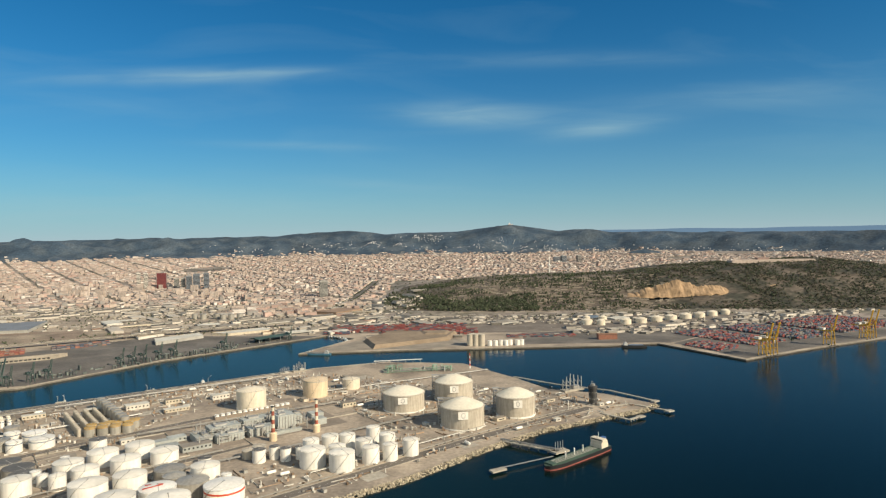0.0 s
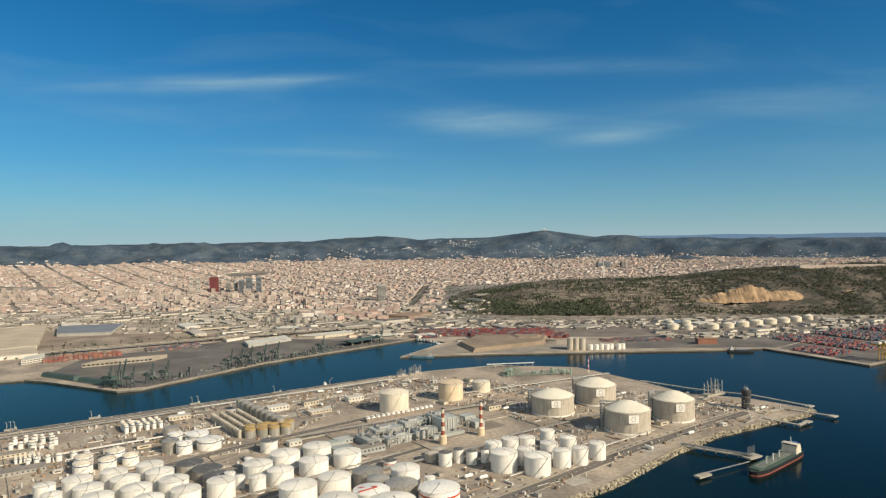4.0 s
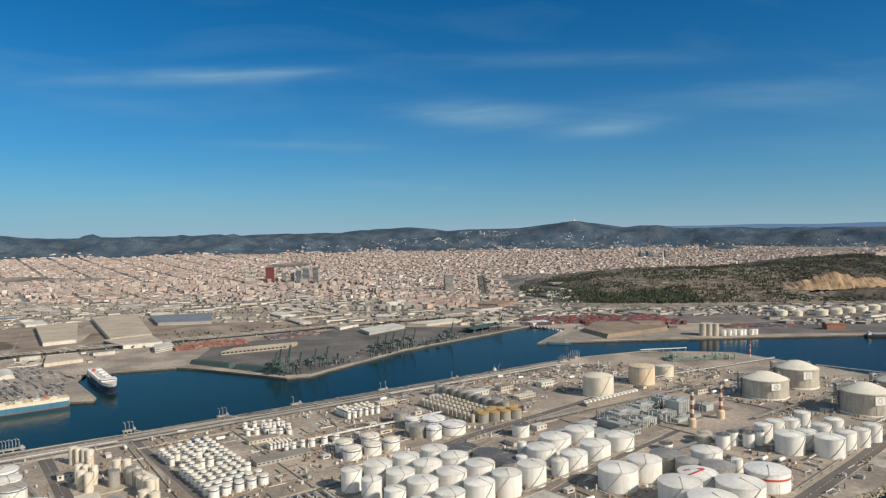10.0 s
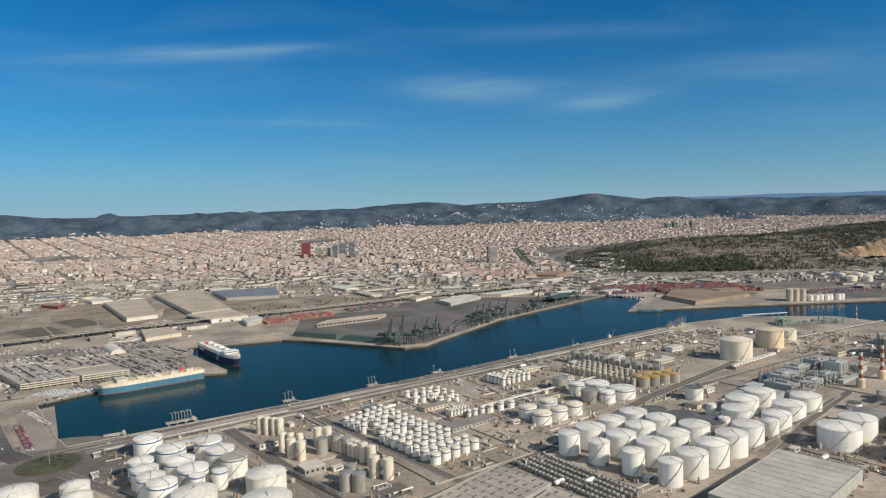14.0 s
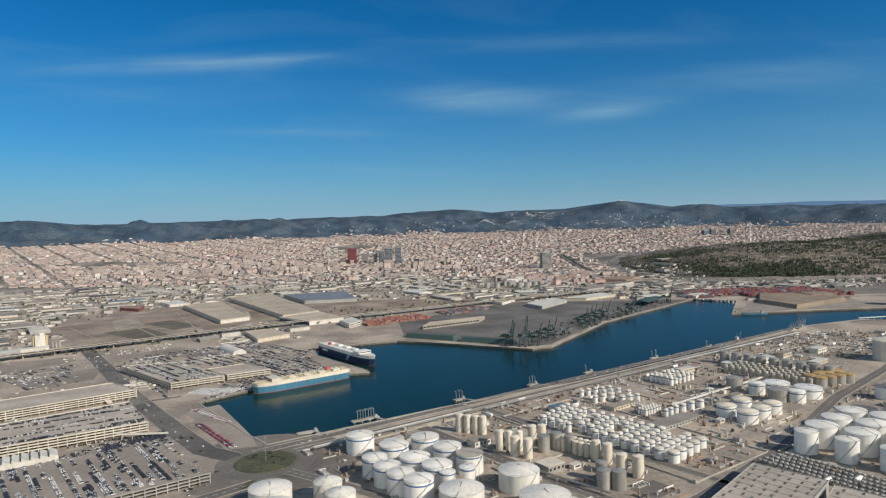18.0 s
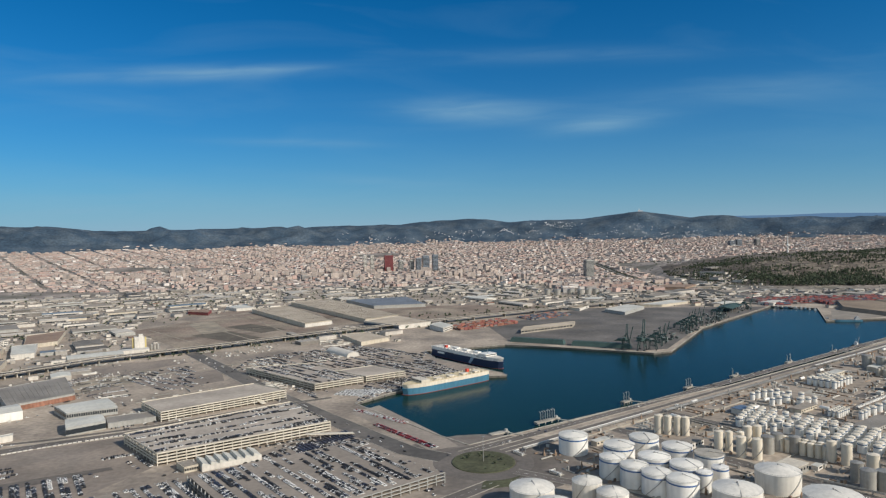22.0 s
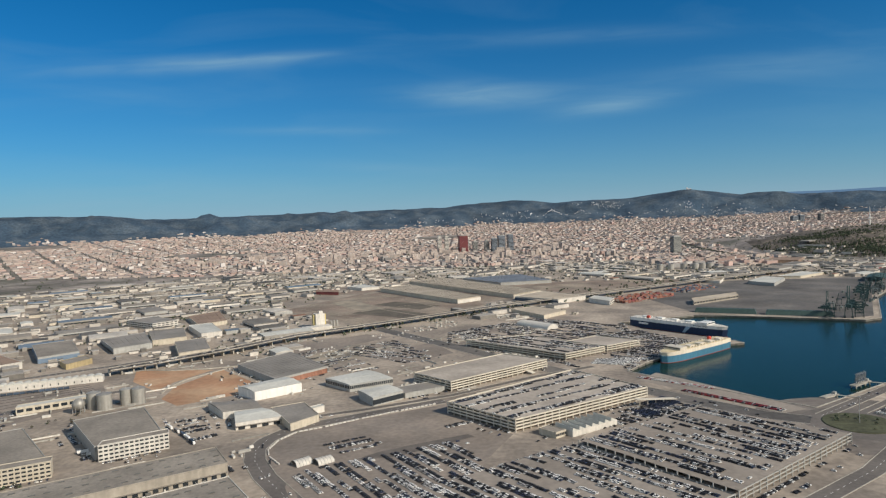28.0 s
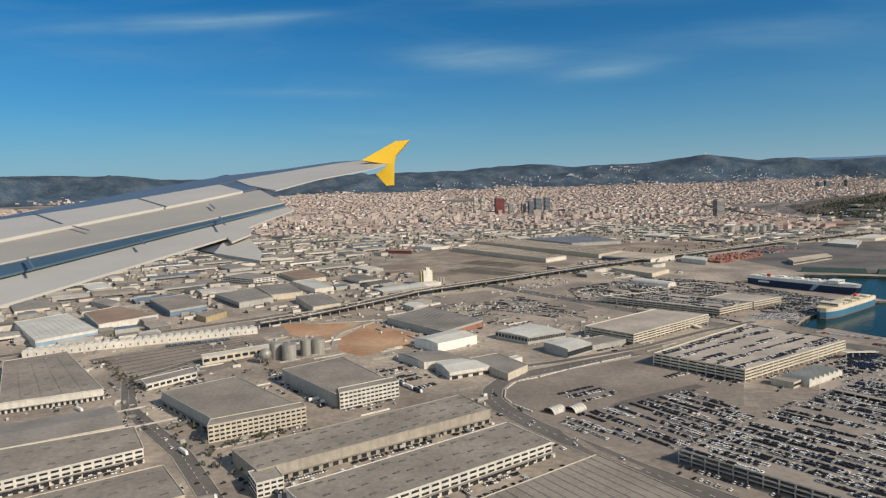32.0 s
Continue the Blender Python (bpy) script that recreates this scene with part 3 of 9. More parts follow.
place(tank("storage_tank", "white tank with dark stripe beside broader ones", 7, 9.5, M_WHITE, M_WHITE, 1.3, M_SLATE, 0.8), [(-413, 627, 6.8), (-393, 599, 7)], 7)
place(tank("storage_tank", "dull grey upright tank", 7.5, 10, M_GREYTANK, M_GREYTANK, 1.0), [(-407, 603, 7.5), (-425, 645, 7)], 7.5)
# a dense field of small chemical tanks
small = tank("chemical_tank", "small white upright tank with a blue-grey band in a dense field", 3, 7, M_WHITE, M_CREAM, 0.7, M_SLATE, 0.80, n=16, group="small tank field", rail=False, stair=False)
spots = []
rng = random.Random(11)
A0, A1, B0, B1 = Vector((-614, 554)), Vector((-586, 592)), Vector((-541, 468)), Vector((-508, 499))
for i in range(6):
    for j in range(12):
        u, v = (i + 0.5) / 6, (j + 0.5) / 14
        q = A0.lerp(A1, u).lerp(B0.lerp(B1, u), v)
        if rng.random() < 0.94:
            spots.append((q.x + rng.uniform(-0.4, 0.4), q.y + rng.uniform(-0.4, 0.4), (2.75 + 0.35 * v) * rng.uniform(0.86, 1.08)))
for v, n, rr in ((0.91, 6, 3.4), (1.0, 5, 4.0)):
    for i in range(n):
        q = A0.lerp(A1, (i + 0.5) / n).lerp(B0.lerp(B1, (i + 0.5) / n), v)
        spots.append((q.x, q.y, rr * rng.uniform(0.95, 1.05)))
place(small, spots, 3)
VZ = [(-565, 628, 2.3), (-558, 633, 2.3), (-551, 636, 2.4), (-545, 637, 2.4), (-538, 640, 2.4), (-532, 632, 2.6), (-525, 625, 2.6), (-542, 617, 3.5), (-550, 613, 2.5), (-557, 610, 2.3), (-535, 608, 3.2), (-528, 609, 2.5),
      (-521, 612, 2.3), (-546, 626, 2.4), (-539, 629, 2.2), (-512, 565, 1.9), (-507, 569, 2.3), (-501, 575, 2.4), (-494, 579, 2.9), (-485, 586, 3.1), (-476, 590, 3.4)]
for x, y, r in VZ:
    copy_thing(small, at(x, y, 0, rng.uniform(0, 90)) @ Matrix.Diagonal((r / 3, r / 3, 0.9, 1)))
for i in range(6):
    for j in range(5):
        x, y = farm(352 + i * 6.4, 66 + j * 5.4)
        copy_thing(small, at(x, y, 0, rng.uniform(0, 90)) @ Matrix.Diagonal((0.75, 0.75, rng.uniform(0.8, 1.1), 1)))
for i in range(6):
    for j in range(3):
        x, y = farm(258 + i * 3.4, 124 + j * 3.2)
        copy_thing(small, at(x, y, 0, rng.uniform(0, 90)) @ Matrix.Diagonal((0.45, 0.45, 0.7, 1)))
# rows of grey and ochre cylinders behind
grey = tank("silo", "plain grey upright silo in a row", 4.6, 12.5, M_GREYTANK, M_GREYTANK, 0.6, n=18, group="grey silo row", stair=False, rail=False)
place(grey, [(-391 + 65 * k / 8, 748 - 79 * k / 8) for k in range(9)])
pale = tank("silo", "slim beige upright tank in a tight row", 2.0, 7.5, M_SAND, M_SAND, 0.5, n=14, group="beige tank rows", stair=False, rail=False)
place(pale, [(-407 + 49 * k / 12 + 7.0 * j, 706 - 63 * k / 12 + 6.0 * j) for j in range(4) for k in range(13)])
ochre = tank("silo", "upright tank with an ochre top", 5.2, 8.5, M_GREYTANK, M_OCHRE, 0.7, M_OCHRE, 0.9, n=18, group="ochre-topped tanks", stair=False)
place(ochre, [(-352 + 10.5 * k + 4 * j, 641 + 4 * k - 11 * j + 14) for j in range(2) for k in range(4)] + [(-338 + 10 * k, 664 + 5 * k) for k in range(3)])
# cream upright silos by the cross street
slim = tank("silo", "tall slim cream silo on a concrete pad", 3.3, 13, M_CREAM, M_CREAM, 0.8, n=18, group="cream silos", rail=False)
SLIM = [(-673, 542, 3), (-667, 539, 3), (-661, 537, 3), (-656, 535, 3), (-646, 502, 3.2), (-637, 489, 3.4), (-629, 484, 3.4), (-623, 511, 3.3), (-616, 512, 3.3), (-576, 452, 3.8), (-567, 448, 3.8), (-586, 477, 3.2),
        (-580, 471, 3.4), (-640, 500, 2.6), (-633, 499, 2.6)]
place(slim, SLIM, 3.3)
mids = tank("silo", "short cream silo in a cluster", 2.1, 8.5, M_CREAM, M_CREAM, 0.5, n=14, group="cream silos", rail=False, stair=False)
place(mids, [(-613 + 26 * k / 8 + 4 * j, 505 - 24 * k / 8 + 4.5 * j) for j in range(2) for k in range(9)])
greys = tank("silo", "bare metal silo beside the cream ones", 4.2, 11, M_GREYTANK, M_GREYTANK, 0.8, n=18, rail=False, stair=False)
place(greys, [(-617, 495, 4), (-608, 501, 4), (-600, 494, 3.6), (-591, 433, 4.4), (-583, 431, 4.4), (-590, 445, 3.6)], 4.2)
# white tank row on the far shore
far = tank("storage_tank", "cream oil tank on the far shore below the hill", 16, 9.5, M_CREAM, M_CREAM, 3.4, n=28, group="far shore tanks", rail=False)
place(far, [(300, 1392, 12), (327, 1380, 12), (381, 1390, 16), (418, 1404, 16), (457, 1425, 17), (495, 1444, 17), (535, 1466, 17), (572, 1482, 16), (610, 1505, 15), (650, 1530, 13), (345, 1440, 12), (310, 1440, 10)], 16)
wsilo = tank("silo", "tall pale grey silo on the far mole", 5.5, 20, M_LNG, M_LNG, 0.6, n=18, group="far mole silos", stair=False, rail=False)
place(wsilo, [(44, 1140), (54, 1139), (64, 1138), (49, 1150), (59, 1149)])
wlow = tank("silo", "short white silo on the far mole", 4, 9, M_WHITE, M_WHITE, 0.6, n=14, group="far mole silos", stair=False, rail=False)
place(wlow, [(78, 1138), (88, 1139), (98, 1142), (106, 1140), (114, 1144), (126, 1142), (134, 1145)])


# ---- more materials ----
M_WALLWHITE = material("white_render", (0.57, 0.53, 0.465), 0.8, fine=(0.4, 0.08), broad=(0.05, 0.1), streak=0.15)
M_WALLGREY = material("grey_cladding", (0.34, 0.33, 0.30), 0.7, fine=(0.4, 0.08), broad=(0.05, 0.12), streak=0.12)
M_WALLCREAM = material("cream_render", (0.49, 0.43, 0.335), 0.85, fine=(0.4, 0.1), broad=(0.05, 0.1), streak=0.15)
M_WALLTAN = material("tan_render", (0.33, 0.29, 0.235), 0.85, fine=(0.4, 0.1), broad=(0.05, 0.12), streak=0.15)
M_ROOFTAN = material("tan_gravel_roof", (0.235, 0.205, 0.168), 0.95, fine=(0.5, 0.15), broad=(0.04, 0.22))
M_ROOFGREY = material("grey_sheet_roof", (0.235, 0.21, 0.178), 0.75, fine=(0.5, 0.12), broad=(0.04, 0.2))
M_ROOFPALE = material("pale_sheet_roof", (0.50, 0.48, 0.42), 0.7, fine=(0.4, 0.1), broad=(0.04, 0.15))
M_BLUEGREY = material("blue_grey_plant_cladding", (0.33, 0.345, 0.325), 0.6, fine=(0.4, 0.1), broad=(0.05, 0.15), vary=0.12)
M_GLASS = material("dark_window_glass", (0.025, 0.03, 0.035), 0.15, fine=(0.3, 0.1), broad=(0.05, 0.1), spec=0.6)
M_FIELD = material("ploughed_field", (0.205, 0.155, 0.118), 0.98, fine=(0.3, 0.25), broad=(0.02, 0.35), second=((0.245, 0.20, 0.15), 0.015))
M_REDEARTH = material("red_earth", (0.36, 0.20, 0.112), 0.98, fine=(0.2, 0.12), broad=(0.02, 0.2), second=((0.40, 0.26, 0.155), 0.03))
M_WASTE = material("dark_bare_earth", (0.105, 0.088, 0.066), 0.98, fine=(0.2, 0.2), broad=(0.03, 0.3))
M_SANDY = material("pale_sandy_earth", (0.30, 0.25, 0.185), 0.98, fine=(0.2, 0.15), broad=(0.03, 0.25), second=((0.22, 0.19, 0.145), 0.05))
M_LOTTAN = material("sun_bleached_asphalt", (0.285, 0.242, 0.198), 0.95, fine=(0.3, 0.12), broad=(0.02, 0.2), second=((0.23, 0.195, 0.16), 0.04))
M_YARD = material("dark_yard_asphalt", (0.135, 0.115, 0.098), 0.93, fine=(0.2, 0.18), broad=(0.02, 0.25), second=((0.165, 0.142, 0.12), 0.03))
M_TERMINAL = material("dark_terminal_asphalt", (0.100, 0.091, 0.082), 0.93, fine=(0.2, 0.18), broad=(0.015, 0.3), second=((0.135, 0.121, 0.106), 0.02))
M_LOT = material("car_park_asphalt", (0.24, 0.197, 0.158), 0.92, fine=(0.3, 0.15), broad=(0.02, 0.2), second=((0.20, 0.167, 0.137), 0.03))
M_GREENISH = material("dark_green_sheet", (0.045, 0.078, 0.070), 0.7, fine=(0.4, 0.15), broad=(0.03, 0.2))
M_YELLOW = material("yellow_crane_paint", (0.42, 0.25, 0.035), 0.5, fine=(0.4, 0.1), broad=(0.05, 0.15))
M_ORANGE = material("orange_container_paint", (0.225, 0.098, 0.066), 0.6, fine=(0.4, 0.15), broad=(0.05, 0.15), vary=0.3)
M_CONTRED = material("red_container_paint", (0.20, 0.055, 0.050), 0.6, fine=(0.4, 0.15), broad=(0.05, 0.15), vary=0.35)
M_CONTBLUE = material("blue_container_paint", (0.05, 0.07, 0.10), 0.6, fine=(0.4, 0.15), broad=(0.05, 0.15), vary=0.35)
M_CONTGREY = material("grey_container_paint", (0.17, 0.155, 0.14), 0.6, fine=(0.4, 0.15), broad=(0.05, 0.15), vary=0.4)
M_HULLBLUE = material("teal_blue_hull", (0.06, 0.17, 0.25), 0.45, fine=(0.4, 0.06), broad=(0.04, 0.12), streak=0.2)
M_HULLNAVY = material("navy_hull", (0.025, 0.04, 0.085), 0.4, fine=(0.4, 0.06), broad=(0.04, 0.12), streak=0.2)
M_HULLRED = material("red_boot_topping", (0.20, 0.06, 0.05), 0.6, fine=(0.4, 0.1), broad=(0.04, 0.12))
M_HULLDARK = material("dark_tanker_hull", (0.018, 0.020, 0.022), 0.5, fine=(0.4, 0.1), broad=(0.04, 0.12))
M_DECKGREEN = material("green_deck_paint", (0.05, 0.085, 0.065), 0.7, fine=(0.4, 0.12), broad=(0.04, 0.2))
M_DECKTAN = material("tan_deck_paint", (0.52, 0.43, 0.27), 0.75, fine=(0.4, 0.12), broad=(0.04, 0.15))
M_ROCK = material("armour_rock", (0.36, 0.31, 0.23), 0.95, fine=(0.5, 0.25), broad=(0.1, 0.2), vary=0.3)
M_CLIFF = material("quarry_rock", (0.28, 0.19, 0.115), 0.95, fine=(0.06, 0.35), broad=(0.02, 0.25))
M_LEAF = material("dark_foliage", (0.050, 0.062, 0.035), 0.95, fine=(0.5, 0.4), broad=(0.05, 0.3), vary=0.3)
M_SCRUB = material("bare_winter_scrub", (0.075, 0.068, 0.048), 0.98, fine=(0.5, 0.35), broad=(0.05, 0.25), vary=0.3)
M_GRASS = material("dry_grass", (0.068, 0.070, 0.037), 0.98, fine=(0.4, 0.3), broad=(0.06, 0.3))
M_PAINT = material("white_road_paint", (0.6, 0.58, 0.54), 0.8, fine=(0.5, 0.15), broad=(0.05, 0.1))
M_CARWHITE = material("white_car_paint", (0.70, 0.68, 0.64), 0.45, fine=(0.5, 0.0), broad=(0.05, 0.0), spec=0.6)
M_CARSILVER = material("silver_car_paint", (0.34, 0.33, 0.315), 0.5, fine=(0.5, 0.0), broad=(0.05, 0.0), vary=0.2)
M_CARDARK = material("dark_car_paint", (0.022, 0.020, 0.020), 0.4, fine=(0.5, 0.0), broad=(0.05, 0.0), vary=0.5, spec=0.35)
M_CARBLUE = material("navy_car_paint", (0.02, 0.028, 0.06), 0.35, fine=(0.5, 0.0), broad=(0.05, 0.0), vary=0.4, spec=0.6)
M_CARRED = material("red_car_paint", (0.32, 0.02, 0.02), 0.3, fine=(0.5, 0.0), broad=(0.05, 0.0), vary=0.2)
M_CARGLASS = material("tinted_car_glass", (0.02, 0.02, 0.02), 0.35, fine=(0.5, 0.0), broad=(0.05, 0.0), spec=0.25)
M_TYRE = material("tyre_rubber", (0.02, 0.02, 0.02), 0.9, fine=(0.5, 0.1), broad=(0.05, 0.1))


def piece(name, mesh, parent, m):
    ob = new(name, mesh)
    ob.parent = parent
    ob.matrix_basis = m
    return ob


# ---- roads, lots and open ground ----
def ribbon(name, pts, width, mat, label, z=0.06, edge=True):
    s, e = Shape(), Shape()
    P = [Vector(p) for p in pts]
    n = len(P)
    sides = []
    for i in range(n):
        d = (P[min(i + 1, n - 1)] - P[max(i - 1, 0)]).normalized()
        o = Vector((-d.y, d.x)) * width / 2
        sides.append((P[i] + o, P[i] - o, o.normalized()))
    for i in range(n - 1):
        a, b, c, d = sides[i][0], sides[i][1], sides[i + 1][1], sides[i + 1][0]
        s.add([(a.x, a.y, z), (b.x, b.y, z), (c.x, c.y, z), (d.x, d.y, z)], [(0, 1, 2, 3)])
        if edge:
            for q0, q1, k in ((a, d, 1), (b, c, -1)):
                o = sides[i][2] * k * 0.25
                e.bar((q0.x + o.x, q0.y + o.y, 0.1), (q1.x + o.x, q1.y + o.y, 0.1), 0.5, 0.25)
    ob = tagged(part(name, s, mat), label, "road", kind="structure")
    if width >= 8 and width < 15.5:
        dash = Shape()
        for i in range(n - 1):
            d = P[i + 1] - P[i]
            for k in range(int(d.length / 6)):
                p, o = P[i] + d.normalized() * (6 * k + 1), math.atan2(d.y, d.x)
                dash.box(p.x, p.y, z + 0.01, 2.6, 0.22, 0.015, o)
        part("lane_marking", dash, M_PAINT, ob, "dashed white centre line")["kind"] = "stuff"
    if edge:
        part("kerb", e, M_QUAY, ob, "pale concrete kerb")
    return ob


def patch(name, poly, mat, label, category="ground", z=0.03):
    s = Shape().add([(x, y, z) for x, y in poly], [tuple(range(len(poly)))])
    ob = part(name, s, mat)
    if ob.data.polygons[0].normal.z < 0:
        ob.data.flip_normals()
    return tagged(ob, label, category, kind="structure")


ribbon("road", [farm(-14, 10), farm(120, 11), farm(330, 12), farm(560, 12), farm(735, 14)], 8, M_ASPHALT, "straight quay road along the tank farm")
ribbon("road", [farm(10, 24), farm(330, 25), farm(700, 28)], 5, M_ASPHALT, "service road inside the quay road", 0.05)
ribbon("road", [(-703, 554), (-647, 483), (-591, 413), (-545, 360)], 10, M_ASPHALT, "cross street between tank yards")
ribbon("road", [(-600, 372), (-539, 418), (-454, 496), (-358, 606), (-249, 707), (-205, 752)], 9, M_ASPHALT, "long street through the tank farm")
ribbon("road", [(-575, 352), (-520, 402), (-440, 480), (-345, 590)], 7, M_LOT, "second carriageway beside the long street", 0.05)
ribbon("road", [(-650, 597), (-598, 532), (-546, 469), (-505, 420)], 6, M_ASPHALT, "yard street beside the small tanks")
ribbon("road", [(-165, 446), (-134, 474), (-69, 532), (-11, 586), (26, 619), (74, 658), (118, 693), (160, 726)], 11, M_ASPHALT, "shore road behind the rock bank")
ribbon("road", [(-400, 400), (-330, 452), (-262, 530), (-180, 610)], 6, M_ASPHALT, "street between white tank rows")
ribbon("road", [(-828, 497), (-853, 512), (-884, 549), (-917, 590), (-964, 650), (-1006, 705), (-1047, 764), (-1104, 842), (-1150, 905)], 17, M_TERMINAL, "wide dark port road past the car decks", 0.09)
ribbon("road", [(-1240, 575), (-1180, 528), (-1119, 551), (-1054, 583), (-985, 632), (-930, 662)], 6, M_ASPHALT, "street between the parking decks")
ribbon("road", [(-1060, 568), (-1092, 551), (-1122, 535), (-1147, 521), (-1163, 508), (-1171, 492), (-1173, 474), (-1168, 456), (-1155, 431), (-1140, 409), (-1115, 374), (-1085, 338), (-1060, 300)], 12, M_ASPHALT, "curving street round the end of the car park")
ribbon("road", [(-1146, 463), (-1143, 446), (-1138, 416), (-1129, 394), (-1112, 372)], 4, M_LOT, "worn track past the tent shelters", 0.07, edge=False)
patch("tyre_marks", [(-1110, 452), (-1097, 464), (-1075, 476), (-1044, 491), (-1040, 486), (-1064, 470), (-1086, 455)], M_YARD, "blackened strip of asphalt with tyre marks", z=0.075)
barrier = thing("road_barrier", "row of white concrete barrier blocks along the kerb", "barrier", kind="structure")
LOOP = [Vector(q) for q in ((-1066, 560), (-1092, 545), (-1118, 529), (-1140, 513), (-1155, 505), (-1163, 490), (-1165, 473), (-1161, 461), (-1150, 446))]
block = Shape().box(0, 0, 0, 2.4, 0.7, 0.8).mesh("barrier_block", M_WALLWHITE)
for a_, b_ in zip(LOOP, LOOP[1:]):
    for k in range(int((b_ - a_).length / 3.2)):
        q = a_ + (b_ - a_).normalized() * (3.2 * k + 1.6)
        piece("barrier_block", block, barrier, pose(q.x, q.y, 0.06, 0, 0, math.degrees(math.atan2((b_ - a_).y, (b_ - a_).x))))
ribbon("road", [(-1320, 640), (-1385, 590), (-1420, 530), (-1390, 470), (-1330, 400), (-1290, 340)], 9, M_ASPHALT, "street between warehouses")
ribbon("road", [(-800, 452), (-840, 415), (-900, 372), (-980, 330)], 10, M_ASPHALT, "road past the car terminal fence")
ribbon("road", [(-784, 470), (-740, 442), (-690, 405), (-640, 370)], 8, M_ASPHALT, "road behind the striped tanks")
ring = [(-803 + 27 * math.cos(a * math.pi / 18), 488 + 27 * math.sin(a * math.pi / 18)) for a in range(37)]
ribbon("road", ring, 11, M_ASPHALT, "roundabout carriageway round a grass island", 0.08, edge=False)
patch("verge", [(-805, 456), (-781, 465), (-790, 446), (-807, 443)], M_GRASS, "grassy wedge between the roundabout and the tanks", z=0.072)
island = Shape().lathe(-803, 488, [(20.5, 0), (20.3, 0.4), (19.5, 0.55)], 48)
tagged(part("traffic_island", island, M_GRASS), "round grassy traffic island with dry turf", "ground", kind="structure")
mast = thing("light_mast", "tall slim light mast on the roundabout", "street lamp", (-803, 488, 0.5))
part("pole", Shape().lathe(0, 0, [(0.25, 0), (0.12, 16)], 8), M_STEEL, mast)
part("lamp_ring", Shape().lathe(0, 0, [(0.4, 15.6), (1.0, 15.8), (1.0, 16.1), (0.4, 16.2)], 12), M_STEEL, mast)
patch("roundabout_verge", [(-803 + 62 * math.cos(a * math.pi / 12), 488 + 58 * math.sin(a * math.pi / 12)) for a in range(24)], M_YARD, "dark paved ground round the roundabout", z=0.016)
patch("car_park", [(-989, 455), (-935, 545), (-889, 568), (-858, 536), (-830, 485), (-836, 442), (-925, 378)], M_LOTTAN, "open asphalt car park full of new cars", z=0.04)
patch("car_park", [(-1170, 470), (-1158, 508), (-1054, 562), (-1016, 488), (-1046, 420), (-1090, 384), (-1130, 402)], M_LOT, "asphalt car park with dense rows of cars", z=0.045)
patch("quay_yard", [(-884, 632), (-832, 548), (-818, 520), (-838, 512), (-905, 610)], M_LOTTAN, "concrete quay apron with parked vans", z=0.05)
patch("terminal_yard", [(-740, 945), (-590, 862), (-555, 872), (-450, 1045), (-235, 1275), (-560, 1300), (-760, 1090)], M_TERMINAL, "empty container terminal yard", z=0.05)
patch("field", [(-1322, 1108), (-1226, 1300), (-1056, 1016), (-1164, 920)], M_FIELD, "bare brown field beside the expressway", z=0.05)
patch("field", [(-1340, 1255), (-1300, 1330), (-1170, 1385), (-1220, 1310)], M_FIELD, "brown strip of fallow land", z=0.05)
patch("field", [(-1170, 1120), (-1215, 1290), (-1120, 1370), (-1005, 1095), (-1052, 1030)], M_FIELD, "second bare brown field", z=0.06)
patch("field", [(-1000, 1130), (-1090, 1370), (-900, 1440), (-820, 1230)], M_FIELD, "scrubby brown waste ground", z=0.05)
for a_, b_ in (((-1300, 1120), (-1150, 955)), ((-1262, 1205), (-1100, 1000)), ((-1295, 1150), (-1080, 1290)), ((-1230, 1050), (-1020, 1180)), ((-1185, 1270), (-1060, 1050)), ((-1060, 1330), (-930, 1180))):
    ribbon("track", [a_, b_], 3.2, M_SANDY, "pale dirt track across the fields", 0.09, edge=False)
patch("red_field", [(-1358, 706), (-1281, 700), (-1300, 655), (-1303, 625), (-1340, 662)], M_REDEARTH, "bare orange earth lot", z=0.05)
patch("red_field", [(-1273, 700), (-1230, 650), (-1224, 608), (-1265, 578), (-1287, 600), (-1292, 639)], M_REDEARTH, "bare orange earth oval", z=0.05)
wall_ = thing("low_wall", "curved white concrete wall across the orange earth", "wall", kind="structure")
for run in (((-1294, 617), (-1296, 632), (-1295, 645), (-1291, 664), (-1281, 682), (-1269, 701)), ((-1357, 709), (-1322, 701), (-1289, 704), (-1262, 711))):
    for a_, b_ in zip(run, run[1:]):
        part("wall_run", Shape().bar((*a_, 0.5), (*b_, 0.5), 0.9, 1.0), M_QUAY, wall_)
patch("rail_yard", [(-1480, 590), (-1391, 506), (-1332, 605), (-1369, 664), (-1400, 660)], M_LOT, "railway yard with dark ballast", z=0.05)
patch("port_yard", [(455, 996), (613, 1090), (778, 1178), (1300, 1440), (1200, 1600), (600, 1320), (395, 1140)], M_TERMINAL, "dark container yard behind the yellow cranes", z=0.045)
patch("port_yard", [(140, 1150), (366, 1152), (392, 1145), (600, 1322), (420, 1330), (150, 1285)], M_TERMINAL, "dark asphalt vehicle yard on the far shore", z=0.04)
patch("port_yard", [(-236, 1306), (140, 1290), (420, 1335), (600, 1328), (1200, 1618), (1040, 1660), (300, 1560), (-236, 1540)], M_YARD, "dark asphalt port land between the shore and the hill", z=0.02)
patch("mole_sand", [(-215, 1110), (-150, 1225), (20, 1210), (60, 1150), (-60, 1118)], M_ROOFTAN, "sandy mound ground on the far mole", z=0.08)
rails = Shape()
